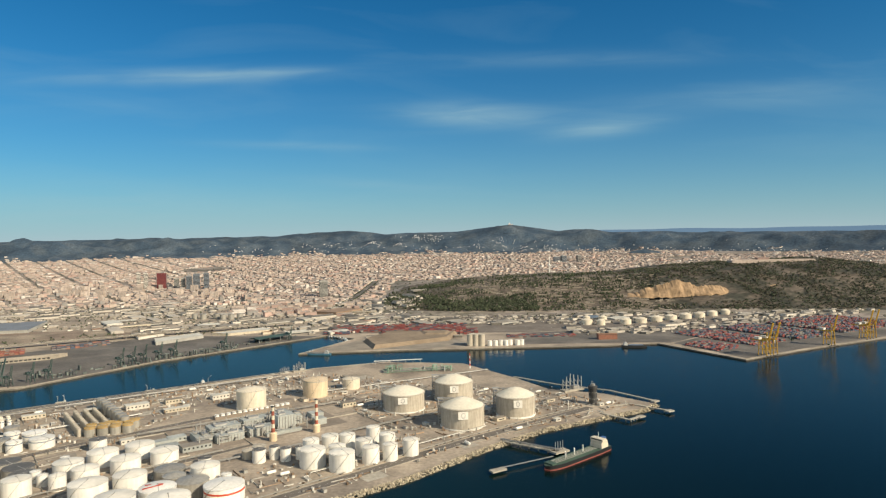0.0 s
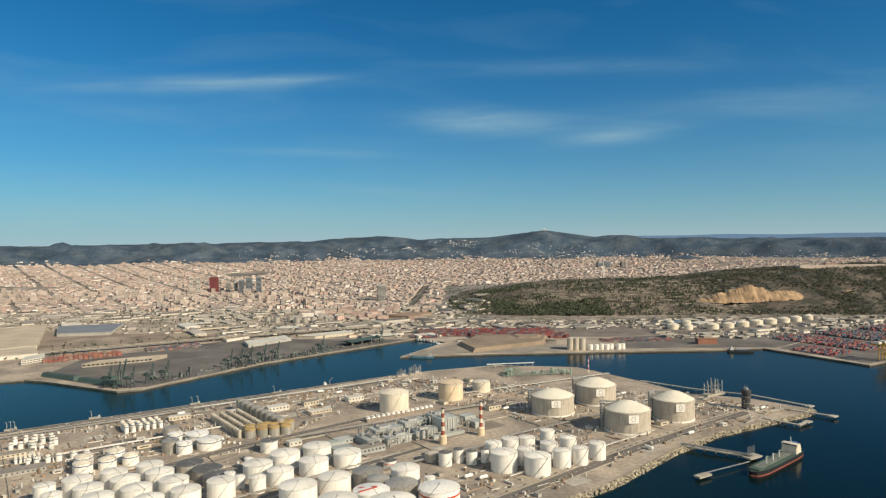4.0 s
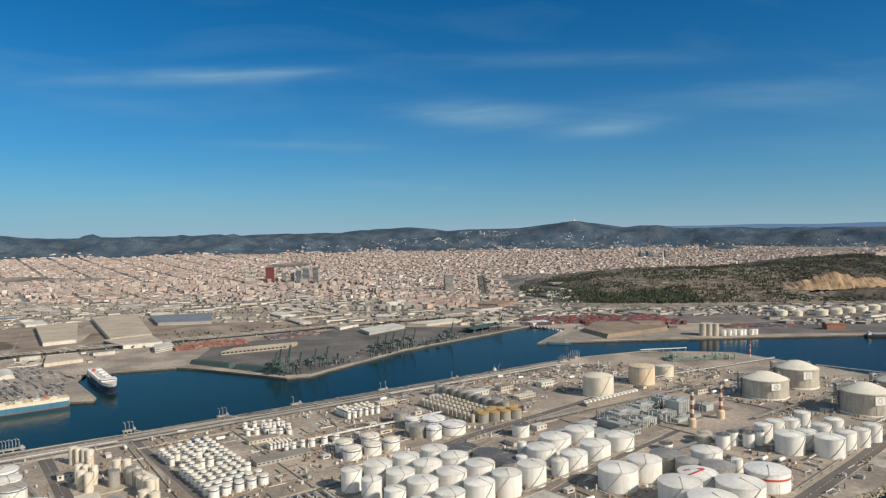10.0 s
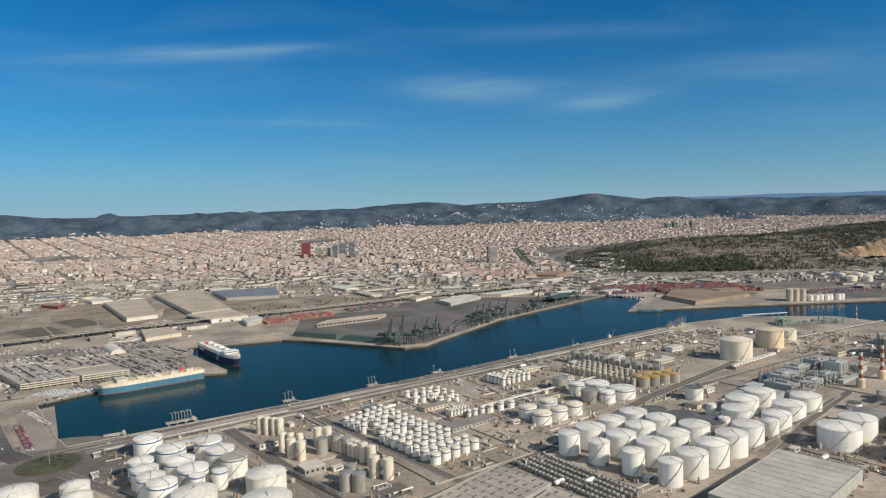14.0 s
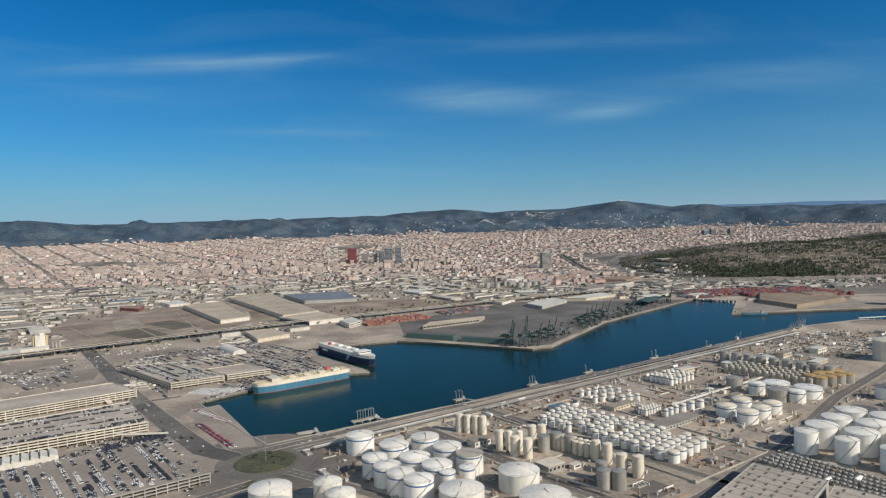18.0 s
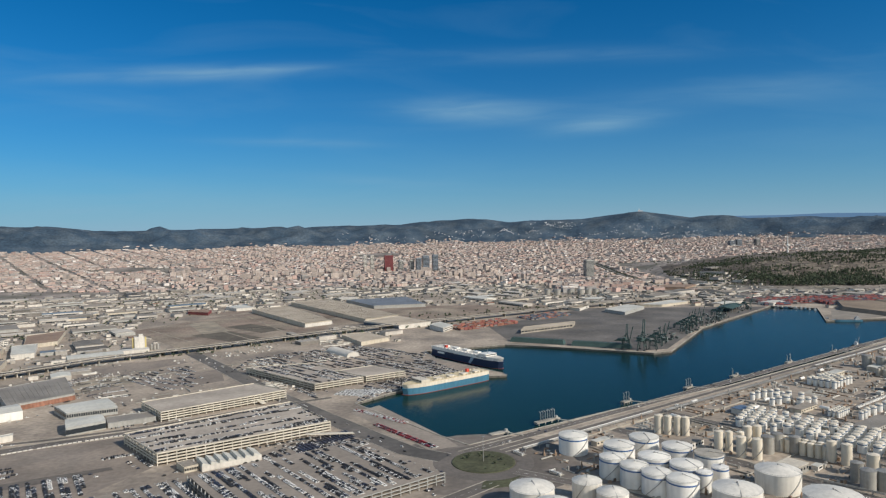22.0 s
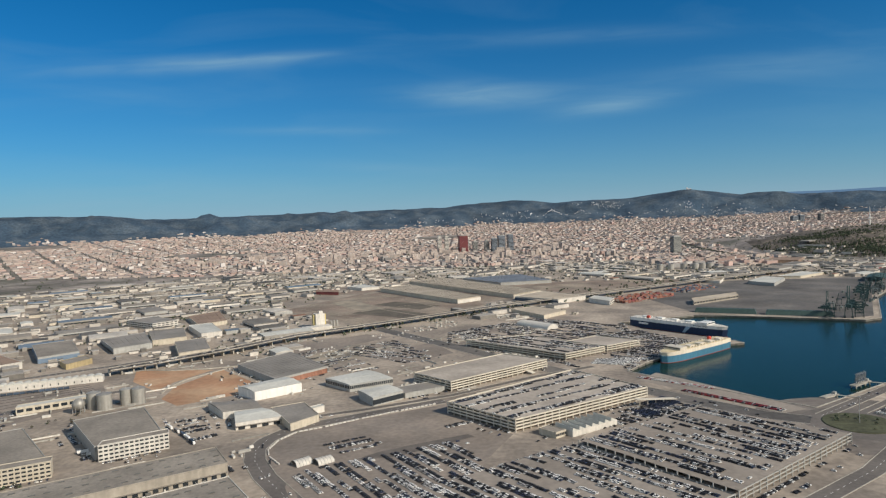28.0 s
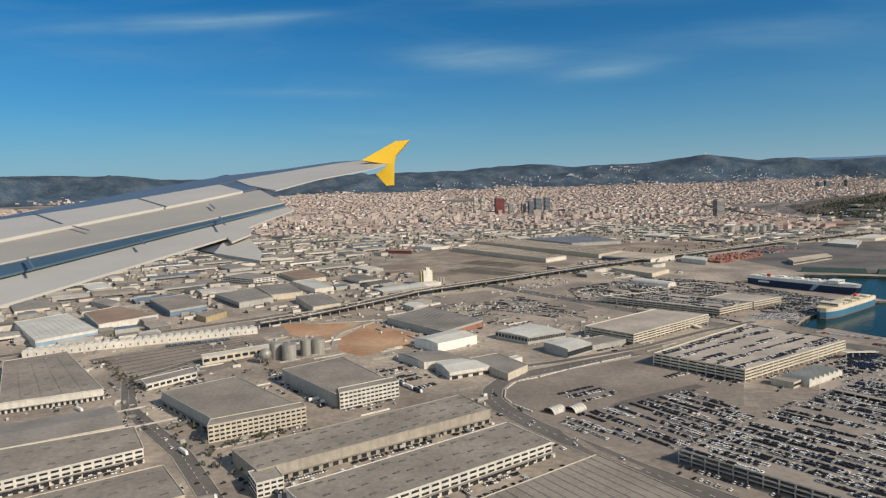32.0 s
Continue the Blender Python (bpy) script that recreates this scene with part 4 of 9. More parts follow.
for k in range(9):
    a, b = Vector((-1478 + 9 * k, 588 - 9 * k)), Vector((-1375 + 5 * k, 655 - 6 * k))
    for o in (-0.4, 0.4):
        rails.bar((a.x, a.y + o, 0.12), (b.x, b.y + o, 0.12), 0.12)
tagged(part("rail_tracks", rails, M_DARK), "parallel rail tracks in the yard", "rail track", kind="stuff")
for k in range(11):
    t = thing("rail_wagon", "blue covered rail wagon in a long train", "rail wagon", (-1432 + 4.3 * k, 625 + 1.85 * k, 0.12), 23.3, group="wagons of the train")
    part("body", Shape().box(0, 0, 0.5, 4.1, 1.6, 1.9), M_CONTBLUE, t)
    part("roof", Shape().add([(-2.05, -0.8, 2.4), (2.05, -0.8, 2.4), (2.05, 0.8, 2.4), (-2.05, 0.8, 2.4), (-2.05, 0, 2.75), (2.05, 0, 2.75)], [(0, 1, 5, 4), (2, 3, 4, 5), (0, 4, 3), (1, 2, 5)]), M_ROOFGREY, t)
    for dx in (-1.4, 1.4):
        part("bogie", Shape().box(dx, 0, 0, 0.9, 1.2, 0.5), M_DARK, t)


# ---- parking decks ----
BLOCKS = []
def deck(label, corners, levels, lift, mat_top, group="", rail=None):
    """Open parking deck: slabs, parapet beams and columns along its four sides."""
    c = sum((Vector(p) for p in corners), Vector((0, 0))) / 4
    BLOCKS.append(corners)
    t = thing("parking_deck", label, "parking deck", (c.x, c.y, 0), group=group)
    P = [Vector(p) - c for p in corners]
    inner = [p * 0.985 for p in P]
    for k in range(1, levels + 1):
        part("floor_slab", Shape().prism(inner, k * lift - 0.25, k * lift), mat_top, t)
    # one dark solid block replaces the shade between the open floors
    part("core", Shape().prism([p * 0.8 for p in P], 0, levels * lift - 0.3), M_DARK, t, "dark block standing in for the shaded interior")
    for i in range(4):
        a, b = P[i], P[(i + 1) % 4]
        d = b - a
        ang, ln = math.atan2(d.y, d.x), d.length
        for k in range(1, levels + 1):
            if rail and k == levels and i not in rail:
                continue
            s = Shape().box(0, 0, -0.3, ln, 0.3, 0.55) if rail else Shape().box(0, 0, -0.35, ln, 0.35, 0.95)
            piece("parapet", s.mesh("parapet", M_WALLGREY if rail else M_BEAM), t, pose((a.x + b.x) / 2, (a.y + b.y) / 2, k * lift, 0, 0, math.degrees(ang)))
        n = max(3, int(ln / 6))
        me = Shape().box(0, 0, 0, 0.55, 0.5, levels * lift + 0.3).mesh("column", M_WALLGREY if rail else M_BEAM)
        for j in range(n + 1):
            p = a.lerp(b, j / n)
            piece("column", me, t, pose(p.x, p.y, 0, 0, 0, math.degrees(ang)))
    return t, levels * lift


G1, G1Z = deck("four-storey pale concrete parking deck with cars on its roof", [(-1057, 536), (-1014, 491), (-913, 557), (-957, 618)], 4, 2.0, M_ROOFDECK, group="parking decks")
G2, G2Z = deck("pale concrete parking deck with a bare tan roof", [(-1086, 627), (-1055, 593), (-971, 661), (-1008, 690)], 4, 1.95, M_ROOFDECK, group="parking decks")
G3D, G3Z = deck("long concrete car deck beside the basin with cars above", [(-1040, 772), (-950, 688), (-908, 716), (-975, 790)], 3, 2.1, M_ROOFDECK, group="parking decks")
G4D, G4Z = deck("plain car deck with tan roof beside the ship berth", [(-942, 745), (-905, 718), (-868, 741), (-905, 772)], 3, 2.1, M_ROOFDECK, group="parking decks")
G5D, G5Z = deck("low two-storey car deck with dense rows of cars above", [(-1094, 378), (-1030, 310), (-925, 378), (-985, 452)], 3, 2.0, M_LOTTAN, group="parking decks", rail=(0, 1))
G6D, G6Z = deck("low car deck beside the roundabout with scattered cars above", [(-981, 456), (-922, 381), (-828, 454), (-893, 515)], 3, 2.0, M_LOTTAN, group="parking decks", rail=(1,))
for p, q in (((-927, 536), (-895, 551)), ((-1000, 655), (-985, 640))):
    r = thing("ramp", "sloping concrete car ramp on thin columns", "ramp", (p[0], p[1], 0))
    d = Vector(q) - Vector(p)
    part("roadway", Shape().bar((0, 0, 5.6), (d.x, d.y, 1.2), 4.5, 0.4), M_BEAM, r)
    for k in range(5):
        f = (k + 0.5) / 5
        part("column", Shape().box(d.x * f, d.y * f, 0, 0.5, 0.5, 5.3 - 4.4 * f), M_BEAM, r)


# ---- halls and warehouses ----
def hall(label, corners, h, wall, roof, category="warehouse", sky=(0, 0), docks=(), rows=(), ribs=0, parapet=True, gable=0.0, group="", name="warehouse", bands=()):
    """A hall on four corners. sky: skylights along and across; docks, rows: (side, floors, count) of dock doors and window rows; bands: (side, colour, low, high)."""
    c = sum((Vector(p) for p in corners), Vector((0, 0))) / 4
    BLOCKS.append(corners)
    t = thing(name, label, category, (c.x, c.y, 0), group=group)
    P = [Vector(p) - c for p in corners]
    part("wall_shell", Shape().prism(P, 0, h), wall, t)
    Q = [p * 1.004 for p in P]
    if gable:
        m0, m1 = (Q[0] + Q[3]) / 2, (Q[1] + Q[2]) / 2
        pts = [(*Q[0], h + 0.03), (*Q[1], h + 0.03), (*Q[2], h + 0.03), (*Q[3], h + 0.03), (*m0, h + gable), (*m1, h + gable)]
        part("roof", Shape().add(pts, [(0, 1, 5, 4), (2, 3, 4, 5), (1, 2, 5), (3, 0, 4)]), roof, t)
    else:
        part("roof", Shape().prism(Q, h + 0.02, h + 0.25), roof, t)
    if parapet and not gable:
        for i in range(4):
            a, b = Q[i], Q[(i + 1) % 4]
            part("parapet", Shape().bar((*a, h + 0.35), (*b, h + 0.35), 0.35, 0.5), wall, t)
    top = h + 0.26

    def spot(u, v):
        return P[0].lerp(P[1], u).lerp(P[3].lerp(P[2], u), v)

    ang = math.degrees(math.atan2(P[1].y - P[0].y, P[1].x - P[0].x))
    if sky[0]:
        me = Shape().box(0, 0, 0, 3.0, 1.0, 0.35).mesh("skylight", M_DULLGLASS)
        for i in range(sky[0]):
            for j in range(sky[1]):
                p = spot((i + 0.5 + rng.uniform(-0.2, 0.2)) / sky[0], (j + 0.5 + rng.uniform(-0.15, 0.15)) / sky[1])
                piece("skylight", me, t, pose(p.x, p.y, top, 0, 0, ang))
    if ribs:
        for i in range(ribs + 1):
            a, b = spot(i / ribs, 0.01), spot(i / ribs, 0.99)
            part("roof_rib", Shape().bar((*a, top + gable * 0.5), (*b, top + gable * 0.5), 0.25, 0.35), roof, t)
    for side, col, lo, hi in bands:
        a, b = P[side], P[(side + 1) % 4]
        part("wall_band", Shape().bar((*(a * 1.006), (lo + hi) / 2), (*(b * 1.006), (lo + hi) / 2), 0.3, hi - lo), col, t)
    for side, floors, count in rows:
        a, b = P[side], P[(side + 1) % 4]
        d = b - a
        o = Vector((d.y, -d.x)).normalized()
        if o.dot((a + b) / 2) < 0:
            o = -o
        w = d.length / count
        me = Shape().box(0, 0, 0, w * 0.72, 0.2, h / floors * 0.42).mesh("window", M_GLASS)
        for k in range(floors):
            for j in range(count):
                p = a.lerp(b, (j + 0.5) / count) + o * 0.06
                piece("window", me, t, pose(p.x, p.y, h * (k + 0.38) / floors, 0, 0, math.degrees(math.atan2(d.y, d.x))))
    for side, count in docks:
        a, b = P[side], P[(side + 1) % 4]
        d = b - a
        o = Vector((d.y, -d.x)).normalized()
        if o.dot((a + b) / 2) < 0:
            o = -o
        me = Shape().box(0, 0, 0.1, d.length / count * 0.55, 0.25, 2.1).mesh("dock_door", M_GLASS)
        for j in range(count):
            p = a.lerp(b, (j + 0.5) / count) + o * 0.08
            piece("dock_door", me, t, pose(p.x, p.y, 0, 0, 0, math.degrees(math.atan2(d.y, d.x))))
        e = o * 1.2
        part("canopy", Shape().bar(((a + e * 0.5).x, (a + e * 0.5).y, 2.7), ((b + e * 0.5).x, (b + e * 0.5).y, 2.7), 1.3, 0.2), M_ROOFGREY, t)
    return t


M_DULLGLASS = material("dusty_skylight", (0.12, 0.115, 0.10), 0.6, fine=(0.4, 0.1), broad=(0.05, 0.15))
rng = random.Random(21)
hall("long tan-roofed warehouse with rows of skylights and truck docks", [(-1301, 388), (-1192, 460), (-1176, 434), (-1282, 364)], 7, M_WALLTAN, M_ROOFTAN, sky=(16, 3), docks=((2, 26),), group="long warehouses")
hall("white office end of the long warehouse", [(-1286, 364), (-1276, 370), (-1269, 358), (-1279, 352)], 6.5, M_WALLWHITE, M_ROOFTAN, "office", rows=((2, 3, 4), (3, 3, 4)), name="office_block")
hall("second long warehouse with white windowed front", [(-1265, 346), (-1169, 414), (-1150, 387), (-1246, 319)], 7, M_WALLWHITE, M_ROOFTAN, sky=(15, 3), rows=((2, 3, 24),), docks=((2, 22),), group="long warehouses")
hall("wide warehouse with ribbed grey roof beside the street", [(-1200, 325), (-1132, 374), (-1085, 306), (-1153, 257)], 6, M_WALLCREAM, M_ROOFTAN, ribs=17, group="long warehouses")
hall("hall with a four-storey white window front", [(-1310, 518), (-1275, 546), (-1236, 488), (-1265, 463)], 8.5, M_WALLGREY, M_ROOFTAN, rows=(), group="halls with office fronts")
hall("four-storey white office front with ribbon windows", [(-1264, 470), (-1233, 490), (-1229, 482), (-1262, 461)], 9.5, M_WALLWHITE, M_ROOFTAN, "office", rows=((2, 4, 14), (3, 4, 3)), name="office_block")
hall("hall with long cream office front and flat tan roof", [(-1373, 477), (-1337, 506), (-1284, 447), (-1322, 425)], 8, M_WALLGREY, M_ROOFTAN, docks=((3, 8),), group="halls with office fronts")
hall("four-storey cream office block with rows of windows", [(-1324, 424), (-1281, 448), (-1277, 440), (-1322, 414)], 9.0, M_WALLCREAM, M_ROOFTAN, "office", rows=((2, 4, 18), (3, 4, 3)), name="office_block")
hall("warehouse with arched ribbed front roof and white facade", [(-1530, 566), (-1498, 592), (-1416, 491), (-1466, 467)], 6.5, M_WALLWHITE, M_ROOFTAN, docks=((2, 18),), ribs=5, sky=(5, 4), rows=((1, 1, 12),), group="street warehouses")
hall("grey-roofed warehouse with cream eaves", [(-1445, 428), (-1395, 460), (-1372, 428), (-1422, 398)], 6, M_WALLCREAM, M_ROOFGREY, gable=1.2, group="street warehouses")
hall("tan-roofed warehouse with white windowed loading front", [(-1425, 390), (-1364, 422), (-1345, 392), (-1402, 352)], 7, M_WALLWHITE, M_ROOFTAN, sky=(8, 2), docks=((2, 18),), rows=((2, 3, 16),), group="street warehouses")
hall("flat-roofed warehouse with tan gravel roof", [(-1372, 342), (-1327, 372), (-1305, 342), (-1350, 312)], 7, M_WALLCREAM, M_ROOFTAN, sky=(6, 3), group="street warehouses")
M_PALEBLUE = material("pale_blue_cladding", (0.21, 0.30, 0.37), 0.6, fine=(0.4, 0.1), broad=(0.05, 0.1))
hall("white hall with a pale blue wall band", [(-1617, 711), (-1588, 750), (-1513, 667), (-1545, 628)], 7.5, M_WALLWHITE, M_ROOFPALE, bands=((2, M_PALEBLUE, 2.5, 5.5),), ribs=10)
M_RUST = material("rusty_red_cladding", (0.27, 0.13, 0.085), 0.85, fine=(0.4, 0.2), broad=(0.06, 0.3), streak=0.3)
hall("grey-roofed hall with rusty red walls", [(-1256, 694), (-1219, 745), (-1168, 672), (-1203, 630)], 5.5, M_WALLGREY, M_ROOFGREY, ribs=14, bands=((1, M_RUST, 0.2, 4.6), (2, M_RUST, 0.1, 4.2)))
hall("white gabled hall beside the orange earth", [(-1226, 604), (-1195, 632), (-1176, 609), (-1207, 585)], 7, M_WHITE, M_ROOFPALE, gable=1.5)
hall("low white workshop with pale roof", [(-1236, 566), (-1205, 572), (-1190, 548), (-1216, 540)], 5, M_WALLWHITE, M_ROOFGREY, gable=1.2, group="white workshops")
hall("white gabled workshop with doors", [(-1208, 540), (-1190, 548), (-1170, 526), (-1198, 513)], 5, M_WALLWHITE, M_ROOFPALE, gable=1.4, docks=((2, 4),), group="white workshops")
hall("grey flat workshop behind a white wall", [(-1184, 548), (-1163, 560), (-1145, 527), (-1160, 508)], 4.5, M_WALLCREAM, M_ROOFGREY, group="white workshops")
hall("small white block behind a yard wall", [(-1156, 549), (-1149, 555), (-1146, 550), (-1153, 544)], 4, M_WALLWHITE, M_ROOFPALE)
hall("long hall with white striped walls", [(-1160, 626), (-1128, 652), (-1103, 620), (-1136, 602)], 6, M_WALLGREY, M_ROOFPALE, gable=0.8, rows=((2, 1, 22), (3, 1, 10)))
hall("metal hall with a dark glazed front", [(-1126, 582), (-1104, 596), (-1091, 577), (-1112, 559)], 6.5, M_WALLGREY, M_ROOFPALE, gable=0.6, bands=((2, M_GLASS, 1.0, 4.6),))
hall("flat grey store beside the metal hall", [(-1100, 596), (-1072, 612), (-1060, 596), (-1090, 578)], 3.5, M_WALLGREY, M_ROOFGREY)
for k in range(2):
    x0, y0 = -1139 + 12 * k, 449 + 1.5 * k
    t = thing("arched_shelter", "white arched tent shelter over a lane", "shelter", (x0, y0, 0), 40)
    s = Shape()
    for j in range(9):
        a0, a1 = math.pi * j / 9, math.pi * (j + 1) / 9
        s.add([(-5, 4 * math.cos(a0), 3 * math.sin(a0)), (5, 4 * math.cos(a0), 3 * math.sin(a0)), (5, 4 * math.cos(a1), 3 * math.sin(a1)), (-5, 4 * math.cos(a1), 3 * math.sin(a1))], [(0, 1, 2, 3)])
    part("canopy", s, M_WALLWHITE, t)
    for j in range(6):
        r = Shape()
        for i in range(9):
            a0, a1 = math.pi * i / 9, math.pi * (i + 1) / 9
            r.bar((-5 + 2 * j, 4.05 * math.cos(a0), 3.05 * math.sin(a0)), (-5 + 2 * j, 4.05 * math.cos(a1), 3.05 * math.sin(a1)), 0.2)
        part("hoop", r, M_STEEL, t)
saw = thing("saw_tooth_shed", "white shed with a saw-tooth roof beside the car deck", "shed", (-969, 496, 0), 33)
part("wall_shell", Shape().box(0, 0, 0, 38, 16, 3.4), M_WALLWHITE, saw)
for k in range(7):
    x = -19 + 38 * k / 7
    part("roof_tooth", Shape().add([(x, -8, 3.4), (x + 5.3, -8, 3.4), (x + 0.4, -8, 5.6), (x, 8, 3.4), (x + 5.3, 8, 3.4), (x + 0.4, 8, 5.6)], [(0, 1, 2), (5, 4, 3), (1, 4, 5, 2), (0, 2, 5, 3), (0, 3, 4, 1)]), M_ROOFPALE, saw)
hall("cream office beside the saw-tooth shed", [(-1000, 487), (-994, 492), (-984, 482), (-991, 477)], 3.5, M_WALLCREAM, M_ROOFTAN, rows=((2, 1, 6),))
# railway shed with a row of little vaults
shed = thing("railway_shed", "long white railway shed with a row of small vaults", "shed", (-1456, 638, 0), 21.4)
part("wall_shell", Shape().box(0, 0, 0, 182, 9, 5.2), M_WALLWHITE, shed)
vault = Shape()
for j in range(6):
    a0, a1 = math.pi * j / 6, math.pi * (j + 1) / 6
    vault.add([(2.8 * math.cos(a0), -4.6, 1.5 * math.sin(a0)), (2.8 * math.cos(a1), -4.6, 1.5 * math.sin(a1)), (2.8 * math.cos(a1), 4.6, 1.5 * math.sin(a1)), (2.8 * math.cos(a0), 4.6, 1.5 * math.sin(a0))], [(0, 1, 2, 3)])
vault.add([(2.8 * math.cos(math.pi * j / 6), -4.6, 1.5 * math.sin(math.pi * j / 6)) for j in range(7)], [tuple(range(7))])
vm = vault.mesh("roof_vault", M_ROOFPALE)
wm = Shape().box(0, 0, 0, 0.8, 0.2, 1.6).mesh("window", M_GLASS)
for k in range(29):
    piece("roof_vault", vm, shed, pose(-87 + 6.2 * k, 0, 5.2))
    piece("window", wm, shed, pose(-87 + 6.2 * k, -4.55, 1.5))
hall("cream factory hall beside the railway yard", [(-1385, 574), (-1342, 603), (-1338, 594), (-1381, 565)], 5.5, M_WALLCREAM, M_ROOFPALE, rows=((2, 1, 9),))
hall("low white building with a dark roof", [(-1405, 518), (-1381, 545), (-1373, 533), (-1396, 506)], 4, M_WALLWHITE, M_ROOFGREY, rows=((2, 1, 8),))
plant = tank("silo", "grey factory silo beside the sphere", 5, 12, M_GREYTANK, M_GREYTANK, 1.2, n=20, group="factory silos", stair=False)
place(plant, [(-1330, 580, 5), (-1319, 575, 5.4), (-1309, 588, 4.4), (-1300, 590, 5.2)], 5)
ball = thing("gas_sphere", "grey spherical gas tank on legs", "storage tank", (-1335, 568, 0))
part("sphere", Shape().lathe(0, 0, [(max(0.05, 4.6 * math.sin(math.pi * k / 12)), 6.4 - 4.6 * math.cos(math.pi * k / 12)) for k in range(13)], 24), M_GREYTANK, ball, smooth=True)
for k in range(8):
    a = math.pi * k / 4
    part("leg", Shape().lathe(4.2 * math.cos(a), 4.2 * math.sin(a), [(0.25, 0), (0.25, 6)], 6), M_STEEL, ball)
M_PALEYELLOW = material("faded_yellow_cladding", (0.46, 0.37, 0.16), 0.6, fine=(0.3, 0.1), broad=(0.05, 0.1))
tower = thing("concrete_works", "white and yellow batching tower", "industrial tower", (-1228, 932, 0), 30)
part("tower", Shape().box(0, 0, 0, 12, 10, 18), M_WALLWHITE, tower)
for dx in (-7.5, 7.5):
    part("side_silo", Shape().box(dx, 0, 3, 2.0, 5, 14), M_PALEYELLOW, tower, "yellow side panel")
part("annex", Shape().box(-8, -14, 0, 36, 16, 4), M_WALLWHITE, tower)
part("head_house", Shape().box(2, 0, 18, 5, 5, 3), M_WALLWHITE, tower)
for k in range(3):
    part("bin", Shape().lathe(14 + 4 * k, -6, [(1.6, 0), (1.6, 7), (0.3, 8)], 12), M_GREYTANK, tower)


# ---- expressway ----
EXP = [(-1376, 690), (-1344, 716), (-1312, 750), (-1282, 785), (-1236, 844), (-1127, 925), (-974, 1045), (-779, 1170), (-560, 1310), (-330, 1440)]
way = thing("expressway", "raised concrete expressway on piers with a pale parapet", "bridge")
P = [Vector(p) for p in EXP]
fine = [P[i].lerp(P[i + 1], k / 8) for i in range(len(P) - 1) for k in range(8)]
for a, b in zip(P, P[1:]):
    part("deck_span", Shape().bar((a.x, a.y, 5.4), (b.x, b.y, 5.4), 13, 0.8), M_ASPHALT, way)
    o = Vector((-(b - a).y, (b - a).x)).normalized() * 6.6
    for k in (-1, 1):
        part("parapet", Shape().bar((a.x + k * o.x, a.y + k * o.y, 6.1), (b.x + k * o.x, b.y + k * o.y, 6.1), 0.4, 0.8), M_QUAY, way)
pm = Shape().box(0, 0, 0, 1.2, 7, 5.1).mesh("pier", M_QUAY)
for i in range(0, len(fine), 2):
    d = fine[min(i + 1, len(fine) - 1)] - fine[max(i - 1, 0)]
    piece("pier", pm, way, pose(fine[i].x, fine[i].y, 0, 0, 0, math.degrees(math.atan2(d.y, d.x))))
ribbon("road", [(-1900, 330), (-1640, 545), (-1480, 672), (-1390, 735), (-1270, 838), (-1150, 935), (-990, 1060)], 10, M_ASPHALT, "service road beside the expressway", 0.07)


# ---- cars ----
def car_solids(body, glass, x, y, z, turn):
    """A small car: hull and roof in paint, a tapered glass house."""
    c, s = math.cos(turn), math.sin(turn)

    def put(shape, pts, faces):
        shape.add([(x + px * c - py * s, y + px * s + py * c, z + pz) for px, py, pz in pts], faces)

    F = [(3, 2, 1, 0), (4, 5, 6, 7), (0, 1, 5, 4), (1, 2, 6, 5), (2, 3, 7, 6), (3, 0, 4, 7)]
    put(body, [(-1.25, -0.5, 0.12), (1.25, -0.48, 0.12), (1.25, 0.48, 0.12), (-1.25, 0.5, 0.12), (-1.2, -0.5, 0.5), (1.15, -0.47, 0.43), (1.15, 0.47, 0.43), (-1.2, 0.5, 0.5)], F)
    put(glass, [(-1.05, -0.46, 0.48), (0.62, -0.44, 0.44), (0.62, 0.44, 0.44), (-1.05, 0.46, 0.48), (-0.8, -0.38, 0.78), (0.15, -0.38, 0.78), (0.15, 0.38, 0.78), (-0.8, 0.38, 0.78)], F)
    put(body, [(-0.82, -0.39, 0.775), (0.17, -0.39, 0.775), (0.17, 0.39, 0.775), (-0.82, 0.39, 0.775), (-0.75, -0.34, 0.83), (0.1, -0.34, 0.83), (0.1, 0.34, 0.83), (-0.75, 0.34, 0.83)], F)


PAINTS = [("white", M_CARWHITE, 0.27), ("silver", M_CARSILVER, 0.18), ("black", M_CARDARK, 0.46), ("navy", M_CARBLUE, 0.09), ("red", M_CARRED, 0.02)]
CAR_SETS = {p[0]: (Shape(), Shape()) for p in PAINTS}
CAR_FIRST = {}
for colour, mat, _ in PAINTS:
    b, g = Shape(), Shape()
    car_solids(b, g, 0, 0, 0, 0)
    CAR_FIRST[colour] = (b.mesh("car_body", mat), g.mesh("car_windows", M_CARGLASS))
near_cars = 0


def park(x, y, z, turn, colour, single=False):
    global near_cars
    if single and near_cars < 300:
        near_cars += 1
        t = thing("car", "%s saloon car parked in a tight row" % colour, "car", (x, y, z), math.degrees(turn), group="parked cars on the deck")
        for nm, me in zip(("body", "windows"), CAR_FIRST[colour]):
            o = new(nm, me)
            o.parent = t
        return
    b, g = CAR_SETS[colour]
    car_solids(b, g, x, y, z, turn)


def inside(p, poly):
    hit = False
    for i in range(len(poly)):
        a, b = poly[i], poly[i - 1]
        if (a[1] > p[1]) != (b[1] > p[1]) and p[0] < (b[0] - a[0]) * (p[1] - a[1]) / (b[1] - a[1]) + a[0]:
            hit = not hit
    return hit


def pick(r, same=None):
    if same and r.random() < 0.75:
        return same
    k = r.random()
    for colour, _, share in PAINTS:
        k -= share
        if k < 0:
            return colour
    return "white"


